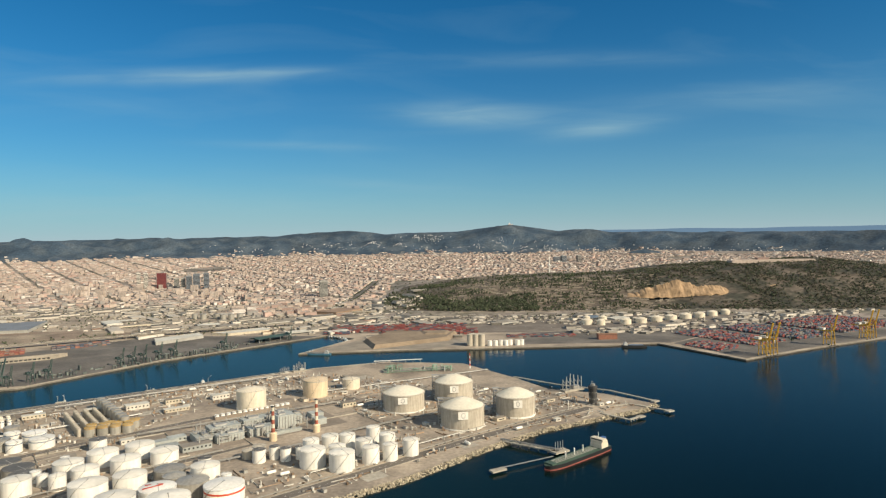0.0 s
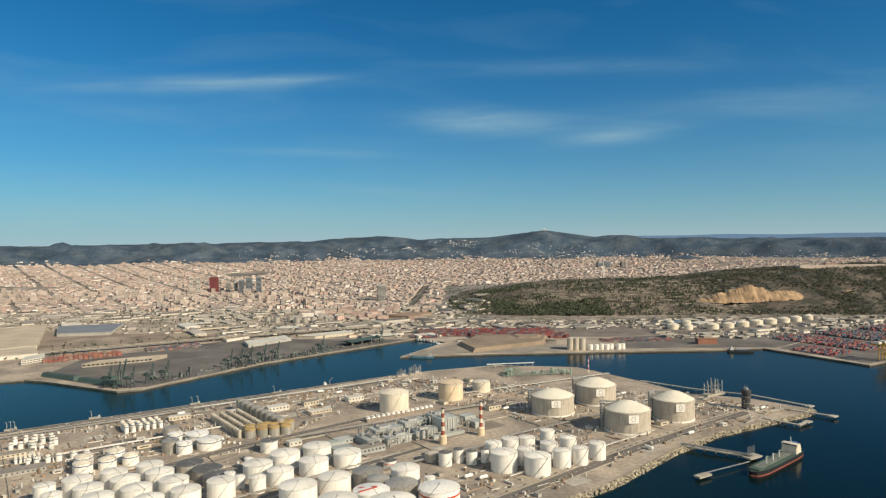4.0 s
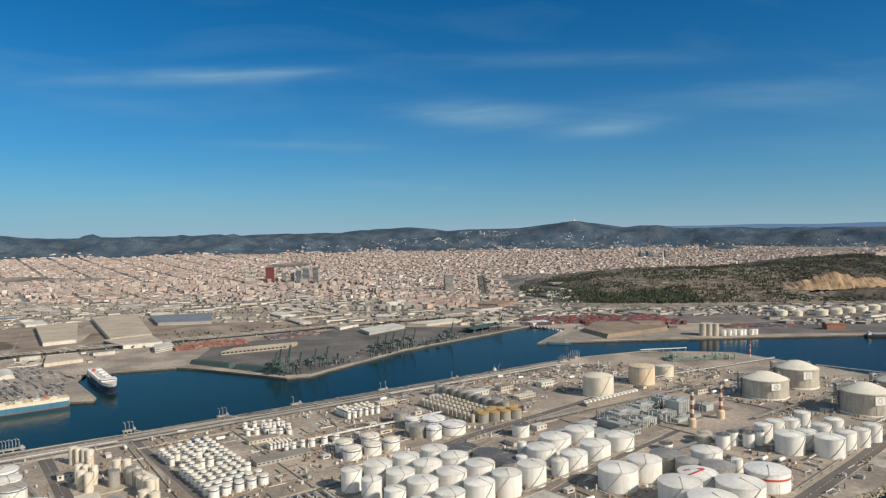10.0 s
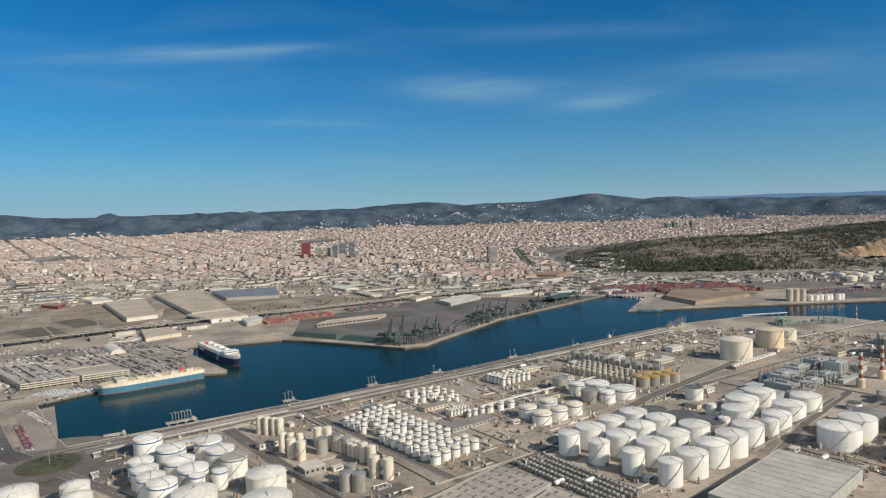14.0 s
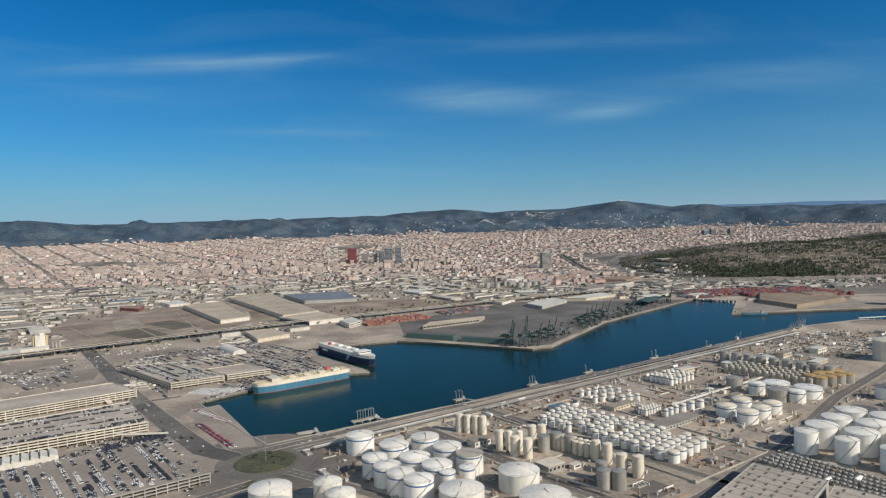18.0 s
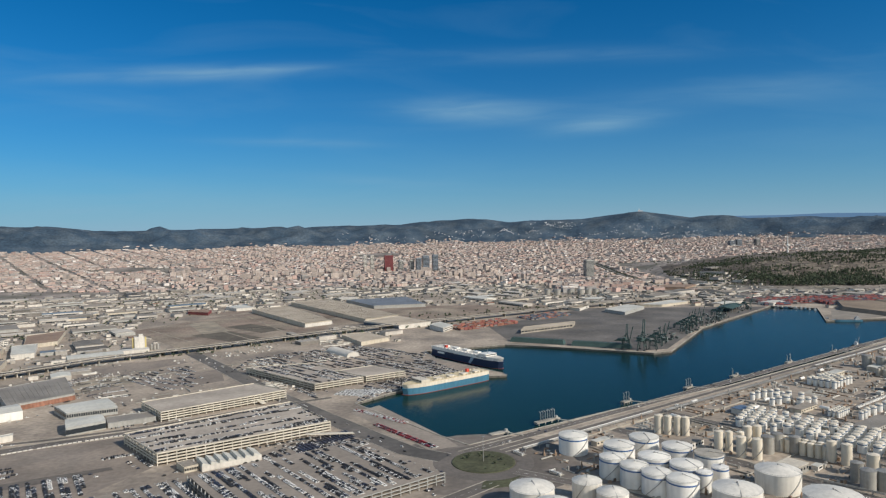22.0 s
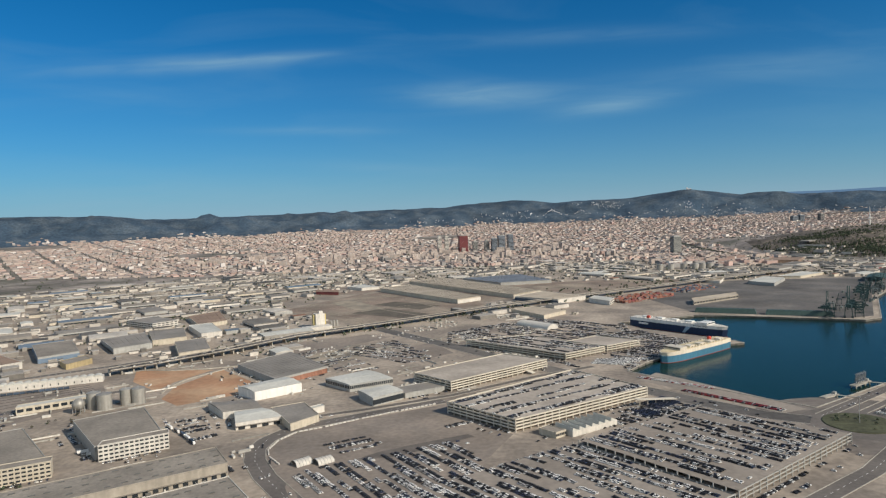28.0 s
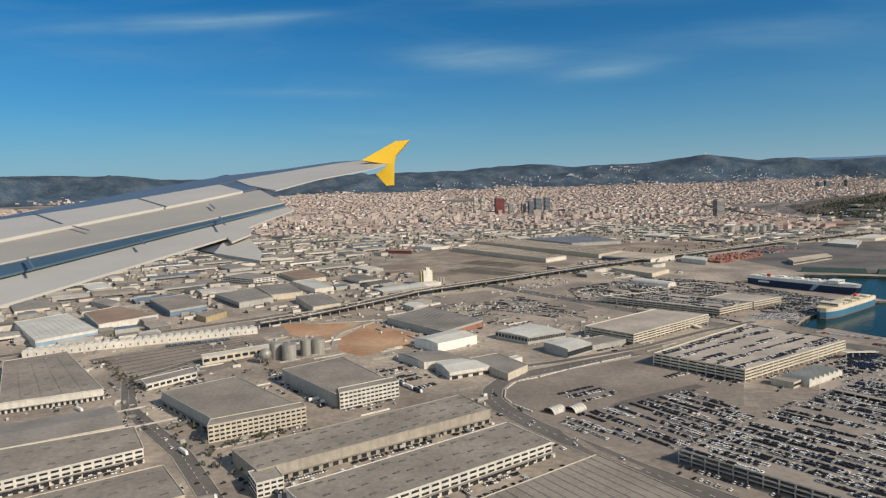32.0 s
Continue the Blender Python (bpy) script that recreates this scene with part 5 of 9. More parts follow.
PACKED = [([(-923, 543), (-901, 561), (-893, 544), (-915, 528)], "navy"), ([(-933, 528), (-923, 533), (-914, 519.5), (-925, 512)], "navy"), ([(-930, 672), (-921, 690), (-884, 689), (-872, 684), (-905, 664)], "white")]


def packed(poly, colour, seed):
    """Cars of one colour parked bumper to bumper in a closed block."""
    r = random.Random(seed)
    xs, ys = [p[0] for p in poly], [p[1] for p in poly]
    a = radians(38)
    d, o = Vector((math.cos(a), math.sin(a))), Vector((-math.sin(a), math.cos(a)))
    c = Vector((sum(xs) / len(xs), sum(ys) / len(ys)))
    for i in range(-16, 17):
        for j in range(-34, 35):
            p = c + d * (2.75 * i) + o * (1.18 * j)
            if inside(p, poly) and r.random() < 0.97:
                park(p.x, p.y, 0.06, a, colour if r.random() < 0.93 else "black" if colour == "navy" else "silver")


def lot(poly, z, angle, fill, seed, single_below=None, pair=2.75, aisle=3.6, step=1.32):
    """Rows of cars side by side in a polygon; rows run along angle, in pairs with aisles between, in broken runs."""
    r = random.Random(seed)
    a = radians(angle)
    d, o = Vector((math.cos(a), math.sin(a))), Vector((-math.sin(a), math.cos(a)))
    c = sum((Vector(p) for p in poly), Vector((0, 0))) / len(poly)
    reach = max((Vector(p) - c).length for p in poly)
    at_ = -reach
    row = 0
    while at_ < reach:
        run, on, same = 0, False, None
        k = -reach
        while k < reach:
            if run <= 0:
                on = r.random() < fill
                run = r.randint(5, 18)
                same = pick(r) if r.random() < 0.4 else None
            if on and r.random() < 0.93:
                p = c + d * (k + r.uniform(-0.1, 0.1)) + o * (at_ + r.uniform(-0.15, 0.15))
                if inside(p, poly) and not any(inside(p, q) for q, _ in PACKED):
                    one = single_below is not None and p.y < single_below
                    park(p.x, p.y, z, a + math.pi / 2 + (math.pi if r.random() < 0.5 else 0) + r.uniform(-0.03, 0.03), pick(r, same), one)
            run -= 1
            k += step
        row += 1
        at_ += pair if row % 2 else aisle + pair


lot([(-1092, 378), (-1032, 314), (-929, 379), (-985, 450)], G5Z + 0.02, -50, 0.76, 1, single_below=352, aisle=3.0)
lot([(-1140, 428), (-1132, 440), (-1046, 482), (-1035, 432), (-1088, 392), (-1122, 408)], 0.06, -56, 0.8, 2, aisle=2.8)
lot([(-977, 456), (-922, 386), (-834, 454), (-893, 510)], G6Z + 0.02, -51, 0.62, 3, aisle=2.4)
lot([(-960, 492), (-930, 535), (-900, 550), (-878, 530), (-893, 520)], 0.06, -48, 0.8, 31, aisle=2.4)
lot([(-925, 512), (-905, 550), (-880, 540), (-893, 515)], 0.06, 33, 0.7, 4)
for k, (f0, f1) in enumerate(((0.06, 0.16), (0.30, 0.36), (0.46, 0.52), (0.68, 0.75), (0.86, 0.95))):
    A, B, C, D = (Vector(p) for p in ((-1057, 536), (-1014, 491), (-913, 557), (-957, 618)))
    q = [A.lerp(B, 1 - f1), A.lerp(B, 1 - f0), D.lerp(C, 1 - f0), D.lerp(C, 1 - f1)]
    lot([q[0] * 0.995 + q[2] * 0.005, q[1], q[2], q[3]], G1Z + 0.02, 33, 0.86, 30 + k, aisle=1.0)
lot([(-1036, 770), (-950, 692), (-912, 716), (-975, 786)], G3Z + 0.02, -45, 0.75, 40)
lot([(-1035, 764), (-950, 683), (-942, 658), (-1004, 735)], 0.06, -50, 0.95, 50, aisle=1.2)
for k, (block, colour) in enumerate(PACKED):
    packed(block, colour, 60 + k)
lot([(-905, 640), (-880, 676), (-800, 740), (-845, 830), (-900, 790), (-860, 742), (-905, 712)], 0.06, -45, 0.8, 41)
lot([(-1060, 790), (-960, 800), (-860, 760), (-850, 870), (-950, 940), (-1060, 860)], 0.06, -45, 0.65, 42, step=1.5)
lot([(-1180, 770), (-1100, 700), (-1060, 720), (-1120, 820)], 0.06, -40, 0.55, 43, step=1.5)
lot([(-1230, 745), (-1150, 672), (-1120, 680), (-1190, 790)], 0.06, 40, 0.45, 44, step=1.6)
lot([(-1132, 478), (-1110, 492), (-1096, 478), (-1118, 462)], 0.06, 30, 0.7, 45)
lot([(-1062, 512), (-1044, 522), (-1038, 512), (-1056, 503)], 0.06, 30, 0.8, 49)
lot([(-1325, 536), (-1312, 545), (-1258, 470), (-1270, 458)], 0.06, 36, 0.5, 46)
lot([(-1252, 540), (-1232, 548), (-1205, 500), (-1218, 488)], 0.06, 36, 0.6, 47)
lot([(-1400, 560), (-1392, 566), (-1350, 505), (-1360, 500)], 0.06, 36, 0.5, 48)
r = random.Random(6)
for i in range(64):
    f = i / 63
    for j in range(2):
        park(-882 + 46 * f + 2.6 * j, 574 - 57 * f + 1.9 * j, 0.06, radians(38), "red" if r.random() < 0.6 else pick(r))
for i in range(40):
    f = i / 39
    for j in range(2):
        park(-903 + 44 * f + 2.0 * j, 617 - 40 * f + 2.0 * j, 0.06, radians(48), "white" if r.random() < 0.7 else "red")
for road, n in ((EXP, 90), ([farm(0, 10), farm(700, 12)], 30), ([(-853, 512), (-917, 590), (-1006, 705), (-1104, 842)], 26), ([(-1171, 492), (-1155, 431), (-1115, 374)], 10), ([(-1420, 530), (-1330, 400)], 14)):
    Pr = [Vector(p) for p in road]
    for i in range(n):
        k = r.randrange(len(Pr) - 1)
        p, d = Pr[k].lerp(Pr[k + 1], r.random()), (Pr[k + 1] - Pr[k]).normalized()
        side = r.choice((-1, 1))
        p = p + Vector((-d.y, d.x)) * side * 2.4
        park(p.x, p.y, 5.85 if road is EXP else 0.1, math.atan2(d.y, d.x), pick(r))
# cars and vans left along the foot of the halls and decks
for corners in BLOCKS:
    Q = [Vector(p) for p in corners]
    for i in range(4):
        a, b = Q[i], Q[(i + 1) % 4]
        d = (b - a).normalized()
        out = Vector((-d.y, d.x))
        if (a + b) / 2 != a and ((a + b) / 2 - sum(Q, Vector((0, 0))) / 4).dot(out) < 0:
            out = -out
        k, on = 2.0, False
        while k < (b - a).length - 2:
            if r.random() < 0.14:
                on = r.random() < 0.5
            p = a + d * k + out * (3.4 + r.uniform(-0.3, 0.3))
            if on and r.random() < 0.9 and not any(inside(p, c2) for c2 in BLOCKS) and inside(p, SHORE + [(4600, 3600), (-4800, 3600), (-4800, 215), (-320, 215)]):
                park(p.x, p.y, 0.1, math.atan2(out.y, out.x) + r.uniform(-0.05, 0.05), pick(r))
                if r.random() < 0.35:
                    p = p + out * 7.5
                    if not any(inside(p, c2) for c2 in BLOCKS):
                        park(p.x, p.y, 0.1, math.atan2(out.y, out.x), pick(r))
            k += 1.4
for colour, mat, _ in PAINTS:
    b, g = CAR_SETS[colour]
    ob = tagged(part("parked_cars", b, mat), "many %s cars parked in rows on the asphalt" % colour, "cars", kind="stuff")
    part("windows", g, M_CARGLASS, ob)


def truck(x, y, turn, mat, label):
    t = thing("truck", label, "truck", (x, y, 0.08), turn)
    part("trailer", Shape().box(-0.8, 0, 0.6, 6.6, 1.4, 1.6), mat, t)
    part("cab", Shape().box(3.4, 0, 0.35, 1.2, 1.35, 1.45).box(3.1, 0, 1.8, 0.6, 1.2, 0.3), M_CARWHITE, t)
    for dx in (-3.2, -2.4, 2.2, 3.5):
        for dy in (-0.6, 0.6):
            part("wheel", Shape().box(dx, dy, 0, 0.55, 0.25, 0.55), M_TYRE, t)
    return t


rt = random.Random(8)
for k in range(14):
    f = (k + rt.uniform(0.1, 0.9)) / 14
    p = Vector((-1276, 357)).lerp(Vector((-1170, 427)), f) + Vector((0.55, -0.83)) * 5
    truck(p.x, p.y, -57, rt.choice((M_CARWHITE, M_CARWHITE, M_CONTGREY, M_CONTBLUE)), "white semi-trailer truck backed to a loading dock")
for x, y, tn in ((-1290, 505, 35), (-1286, 497, 35), (-1296, 512, 30), (-1280, 478, 30), (-1277, 482, 30), (-1272, 474, 28), (-1230, 505, -50), (-1224, 498, -50), (-1238, 514, -50), (-1246, 522, -50), (-1218, 490, -50),
                 (-1350, 438, 60), (-1346, 442, 60), (-1420, 470, -40), (-1300, 352, 20), (-1330, 402, -45)):
    truck(x, y, tn, rt.choice((M_CARWHITE, M_CONTBLUE, M_CONTGREY)), "parked lorry with a box body in a yard")


# ---- ships ----
def hull_shape(L, W, z0, z1, flare=0.0, n=10):
    """Ship hull from stern (-L/2) to bow (L/2), with a pointed bow and a little flare."""
    def outline(k, z):
        pts = []
        f = 1 + flare * k
        for i in range(n + 1):
            s = i / n
            x = -L / 2 + L * (0.72 * s)
            pts.append((x, -W / 2 * f * (0.86 + 0.14 * min(1, s * 4)), z))
        for i in range(1, n + 1):
            s = i / n
            pts.append((-L / 2 + L * 0.72 + L * 0.28 * s * (1 + 0.06 * k), -W / 2 * f * math.sqrt(max(0, 1 - s ** 2.2)), z))
        return pts + [(p[0], -p[1], z) for p in reversed(pts[:-1])]
    a, b = outline(0, z0), outline(1, z1)
    m = len(a)
    return Shape().add(a + b, [tuple(reversed(range(m))), tuple(range(m, 2 * m))] + [(i, (i + 1) % m, m + (i + 1) % m, m + i) for i in range(m)])


def car_carrier(at_, turn, L, W, low, high, label, top, house, mark=None, boot=1.0):
    t = thing("car_carrier", label, "ship", (*at_, -2), turn)
    part("boot", hull_shape(L, W, -1.5, boot), M_HULLRED, t, "red boot topping")
    part("hull", hull_shape(L, W, boot, low, 0.03), top[0], t)
    part("upper_hull", hull_shape(L * 1.005, W * 1.03, low, high, 0.0), top[1], t)
    part("weather_deck", hull_shape(L * 0.99, W * 1.0, high, high + 0.3), top[2], t)
    for i in range(5):
        part("deck_house", Shape().box(-L * 0.36 + i * L * 0.16, W * 0.18, high + 0.3, L * 0.07, W * 0.35, 1.4), house, t)
    part("bridge", Shape().box(L * 0.30, 0, high + 0.3, L * 0.10, W * 1.02, 2.6), house, t)
    part("bridge_windows", Shape().box(L * 0.352, 0, high + 1.5, 0.5, W * 0.96, 0.8), M_GLASS, t)
    part("funnel", Shape().box(-L * 0.30, -W * 0.2, high + 0.3, L * 0.03, W * 0.16, 3.0), M_RED, t)
    part("mast", Shape().lathe(L * 0.30, 0, [(0.3, high + 2.9), (0.15, high + 8)], 6), M_STEEL, t)
    for i in range(14):
        for sgn in (-1, 1):
            part("vent", Shape().box(-L * 0.42 + i * L * 0.05, sgn * W * 0.42, high + 0.3, 1.2, 1.0, 1.0), house, t)
    for i in range(12):
        part("porthole", Shape().box(L * (0.22 + 0.012 * i), -W * 0.515, high - 1.6, 0.7, 0.3, 0.8), M_GLASS, t)
    if mark:
        part("hull_mark", Shape().box(-L * 0.33, -W * 0.53, low - 3.2, L * 0.11, 0.3, 2.0), M_WHITE, t, "white block mark on the hull")
        part("hull_stripe", Shape().add([(L * 0.10, -W * 0.525, 1), (L * 0.13, -W * 0.525, 1), (L * 0.19, -W * 0.535, low), (L * 0.14, -W * 0.535, low)], [(0, 1, 2, 3)]), M_SLATE_PALE, t, "pale slanted stripe")
    part("stern_ramp", Shape().box(-L * 0.5 - 0.5, 0, 2, 0.8, W * 0.5, high - 3), M_STEEL, t)
    return t


M_SLATE_PALE = material("pale_blue_stripe", (0.30, 0.38, 0.45), 0.5, fine=(0.3, 0.05), broad=(0.05, 0.05))
car_carrier((-826.5, 704), 217, 98, 16.5, 6.4, 9.8, "cream and teal car carrier ship moored at the pier", (M_HULLBLUE, M_CREAM, M_DECKTAN), M_CREAM, None, 0.5)
car_carrier((-801, 829), -52, 118, 16, 8.0, 11.2, "navy car carrier with white upper works at berth", (M_HULLNAVY, M_WHITE, M_WALLWHITE), M_WHITE, True, 0.3)
tk = thing("tanker", "dark green-decked tanker moored at a jetty", "ship", (112.5, 565, -2), 221)
tk.matrix_basis = tk.matrix_basis @ Matrix.Scale(0.98, 4)
part("boot", hull_shape(84, 14, -1.5, 1.2), M_HULLRED, tk)
part("hull", hull_shape(84, 14, 1.2, 4.2, 0.04), M_HULLDARK, tk)
part("deck", hull_shape(83, 13.6, 4.2, 4.5), M_DECKGREEN, tk)
part("forecastle", Shape().box(36, 0, 4.4, 6, 9, 1.2), M_DECKGREEN, tk)
part("superstructure", Shape().box(-32, 0, 4.4, 10, 12.5, 3.4).box(-32, 0, 7.8, 9, 12, 2.6).box(-31, 0, 10.4, 6, 13.4, 2), M_CREAM, tk)
part("bridge_windows", Shape().box(-27.8, 0, 11.1, 0.4, 12, 0.8), M_GLASS, tk)
part("funnel", Shape().box(-38, 0, 4.4, 4, 4, 7.5), M_BLUE, tk)
for k in range(9):
    part("deck_pipe", Shape().bar((-24, -4 + k, 5.2), (32, -4 + k, 5.2), 0.35), M_STEEL if k % 2 else M_DECKGREEN, tk)
for k in range(3):
    part("crane", Shape().bar((-8 + 12 * k, 0, 4.4), (-8 + 12 * k, 0, 11), 0.8).bar((-8 + 12 * k, 0, 10.5), (-2 + 12 * k, 4, 13), 0.5), M_WHITE, tk)
part("mast", Shape().lathe(-31, 0, [(0.4, 11.6), (0.2, 18)], 6), M_WHITE, tk)
tug = thing("tug_boat", "long low blue supply boat at the mole tip", "boat", (-207, 1084, -2), 169)
part("hull", hull_shape(42, 7, 0, 2.6), M_HULLBLUE, tug)
part("deck_rail", Shape().box(4, 3.2, 2.6, 26, 0.2, 0.9).box(4, -3.2, 2.6, 26, 0.2, 0.9), M_STEEL, tug)
part("wheelhouse", Shape().box(-14, 0, 2.6, 7, 5, 3).box(-14, 0, 5.6, 4.5, 4, 2), M_SHIPGREY, tug)
part("mast", Shape().lathe(-14, 0, [(0.25, 7.6), (0.1, 13)], 6), M_STEEL, tug)
coaster = thing("coaster", "low dark coaster with a white wheelhouse at the far quay", "ship", (321, 1117, -2), -3)
part("hull", hull_shape(42, 9, 0, 3.4), M_HULLDARK, coaster)
part("hatch_cover", Shape().box(3, 0, 3.4, 23, 6, 0.9), M_SLATE, coaster)
part("wheelhouse", Shape().box(-15.0, 0, 3.4, 6, 6, 3.2).box(-15.0, 0, 6.6, 4, 5, 1.8), M_SHIPGREY, coaster)
part("mast", Shape().lathe(-15.0, 0, [(0.25, 8.4), (0.1, 13)], 6), M_STEEL, coaster)
launch = thing("work_boat", "dark work boat with a deck crane beside a mooring", "boat", (-318, 880, -2), 36)
part("hull", hull_shape(22, 6, 0, 2.0), M_HULLDARK, launch)
part("wheelhouse", Shape().box(-5, 0, 2.0, 4, 3.6, 2.2).box(-5, 0, 4.2, 2.4, 2.6, 1.4), M_SHIPGREY, launch)
part("crane", Shape().bar((2, 0, 2), (2, 0, 7), 0.5).bar((2, 0, 7), (7, 1, 10), 0.35), M_STEEL, launch)
part("mast", Shape().lathe(-5, 0, [(0.2, 5.6), (0.1, 10)], 6), M_STEEL, launch)
rb = random.Random(21)
for x, y, tn in ((-222, 1270, 130), (-217, 1266, 125), (-211, 1263, 140), (-205, 1258, 128), (-199, 1253, 135), (-190, 1247, 70), (-186, 1240, 60), (-183, 1232, 66), (-222, 1112, 70), (-225, 1104, 60), (-179, 1222, 62)):
    big = rb.uniform(0.75, 1.25)
    b = thing("work_boat", "small harbour work boat moored at the quay", "boat", (x, y, -2), tn, "work boats")
    part("hull", hull_shape(11 * big, 3.4, 0, 1.5), rb.choice((M_HULLBLUE, M_HULLDARK, M_SHIPGREY)), b)
    part("wheelhouse", Shape().box(-2 * big, 0, 1.5, 3 * big, 2.3, 1.6).box(-2 * big, 0, 3.1, 1.8, 1.8, 0.9), M_SHIPGREY, b)
    part("mast", Shape().lathe(1, 0, [(0.16, 1.5), (0.08, 6)], 6), M_STEEL, b)


# ---- jetties with loading arms ----
def jetty(x, y, turn, length, arms, label):
    t = thing("jetty", label, "jetty", (x, y, -2), turn)
    part("platform", Shape().box(0, 0, 1.6, length, 4.5, 1.0), M_QUAY, t)
    part("walkway", Shape().bar((length * 0.3, -2, 2.4), (length * 0.3 + 6, -15, 2.4), 1.6, 0.4), M_QUAY, t)
    for k in range(4):
        for sgn in (-1, 1):
            part("pile", Shape().lathe(-length * 0.42 + k * length * 0.28, sgn * 1.6, [(0.5, -4), (0.5, 1.6)], 8), M_QUAY, t)
    for k in range(arms):
        xa = -length * 0.28 + length * 0.6 * (k / max(1, arms - 1))
        part("loading_arm", Shape().lathe(xa, 0, [(0.3, 2.6), (0.22, 9.5 + (k % 2) * 1.5)], 8).bar((xa, 0, 9), (xa + 0.6, 1.2, 4.5), 0.35).bar((xa, 0, 9.2), (xa - 1.6, 0, 10.2), 0.5), M_STEEL, t, "upright loading arm")
    part("hut", Shape().box(length * 0.4, 0, 2.6, 2, 2, 1.6), M_WALLGREY, t)
    return t


jetty(-788, 548, 30, 16, 0, "small concrete mooring platform")
jetty(-748, 578, 34, 24, 7, "concrete jetty with tall white loading arms")
for x, y, n in ((-672, 630, 3), (-602, 676, 3), (-540, 720, 1), (-455, 780, 2), (-374, 835, 1)):
    jetty(x, y, 36, 11, n, "small jetty with upright loading arms")
pier = thing("jetty", "long concrete tanker jetty with pipe bridge", "jetty", (0, 0, -2))
part("causeway", Shape().bar((52, 610, 2.6), (98, 578, 2.6), 4, 0.8), M_QUAY, pier)
part("walkway", Shape().bar((46, 540, 2.6), (92, 566, 2.6), 1.2, 0.4), M_STEEL, pier)
part("mooring_platform", Shape().box(42, 535, 1.6, 14, 6, 1.4, 0.55), M_QUAY, pier)
part("loading_platform", Shape().box(100, 580, 1.6, 16, 9, 1.4, 0.55), M_QUAY, pier)
for k in range(4):
    part("loading_arm", Shape().lathe(96 + 2.4 * k, 578 + 1.6 * k, [(0.4, 3), (0.3, 11)], 8), M_STEEL, pier)
for k in range(7):
    part("pile", Shape().lathe(52 + 46 * k / 6, 610 - 32 * k / 6, [(0.6, -4), (0.6, 2.4)], 8), M_QUAY, pier)
    part("pipe_support", Shape().box(52 + 46 * k / 6, 610 - 32 * k / 6, 3, 0.4, 3, 1.2, 0.95), M_STEEL, pier)
for k in range(2):
    part("pipe", Shape().bar((50 + k, 611 + 2 * k, 4.2), (100 + k, 577 + 2 * k, 4.2), 0.6), M_STEEL, pier)
for pts, lab in ((((165, 700), (188, 674), (203, 686)), "angled concrete mooring pier"), (((178, 725), (205, 738), (240, 706)), "long narrow breakwater pier"), (((92, 886), (140, 838), (200, 800), (238, 748)), "thin walkway pier with dolphins")):
    p = thing("pier", lab, "pier", (0, 0, -2))
    for k in range(len(pts) - 1):
        part("deck", Shape().bar((*pts[k], 2.6), (*pts[k + 1], 2.6), 3.2, 0.9), M_QUAY, p)
        for j in range(4):
            f = (j + 0.5) / 4
            part("pile", Shape().lathe(pts[k][0] + (pts[k + 1][0] - pts[k][0]) * f, pts[k][1] + (pts[k + 1][1] - pts[k][1]) * f, [(0.6, -4), (0.6, 2.3)], 8), M_QUAY, p)
    part("end_platform", Shape().box(*pts[-1], 1.8, 9, 6, 1.2, 0.6), M_QUAY, p)
blk = thing("control_tower", "dark lattice tower at the end of the point", "tower", (166, 742, 0))
part("shaft", Shape().lathe(0, 0, [(4.4, 0), (4.4, 16), (5.2, 17), (5.2, 20), (4.2, 20.4)], 12), M_DARK, blk, smooth=True)
for k in range(7):
    part("gallery", Shape().lathe(0, 0, [(4.9, 2.3 * k + 1.4), (4.9, 2.3 * k + 1.75)], 12), M_GREYTANK if k % 3 == 2 else M_DARK, blk)
part("roof_house", Shape().lathe(0, 0, [(2.6, 20.4), (2.6, 22.4), (1.2, 23)], 10), M_STEEL, blk)
for k in range(3):
    part("aerial", Shape().lathe(-1.5 + 1.5 * k, 0, [(0.15, 22.6), (0.08, 26)], 5), M_STEEL, blk)
arms = thing("loading_station", "tall steel loading station with pipe frames", "loading station", (155, 806, 0), 30)
for k in range(5):
    part("frame", Shape().bar((-12 + 6 * k, -3, 0), (-12 + 6 * k, -3, 14 + 3 * (k % 3)), 0.8).bar((-12 + 6 * k, 3, 0), (-12 + 6 * k, 3, 14 + 3 * (k % 3)), 0.8).bar((-12 + 6 * k, -3, 9), (-12 + 6 * k, 3, 13), 0.5), M_STEEL, arms)
part("base", Shape().box(0, 0, 0, 30, 10, 2), M_QUAY, arms)
part("plant_box", Shape().box(4, 0, 2, 10, 6, 4), M_STEEL, arms)


copy_thing(arms, at(-208, 944, 0, 36, 0.7))
copy_thing(arms, at(-226, 930, 0, 36, 0.5))


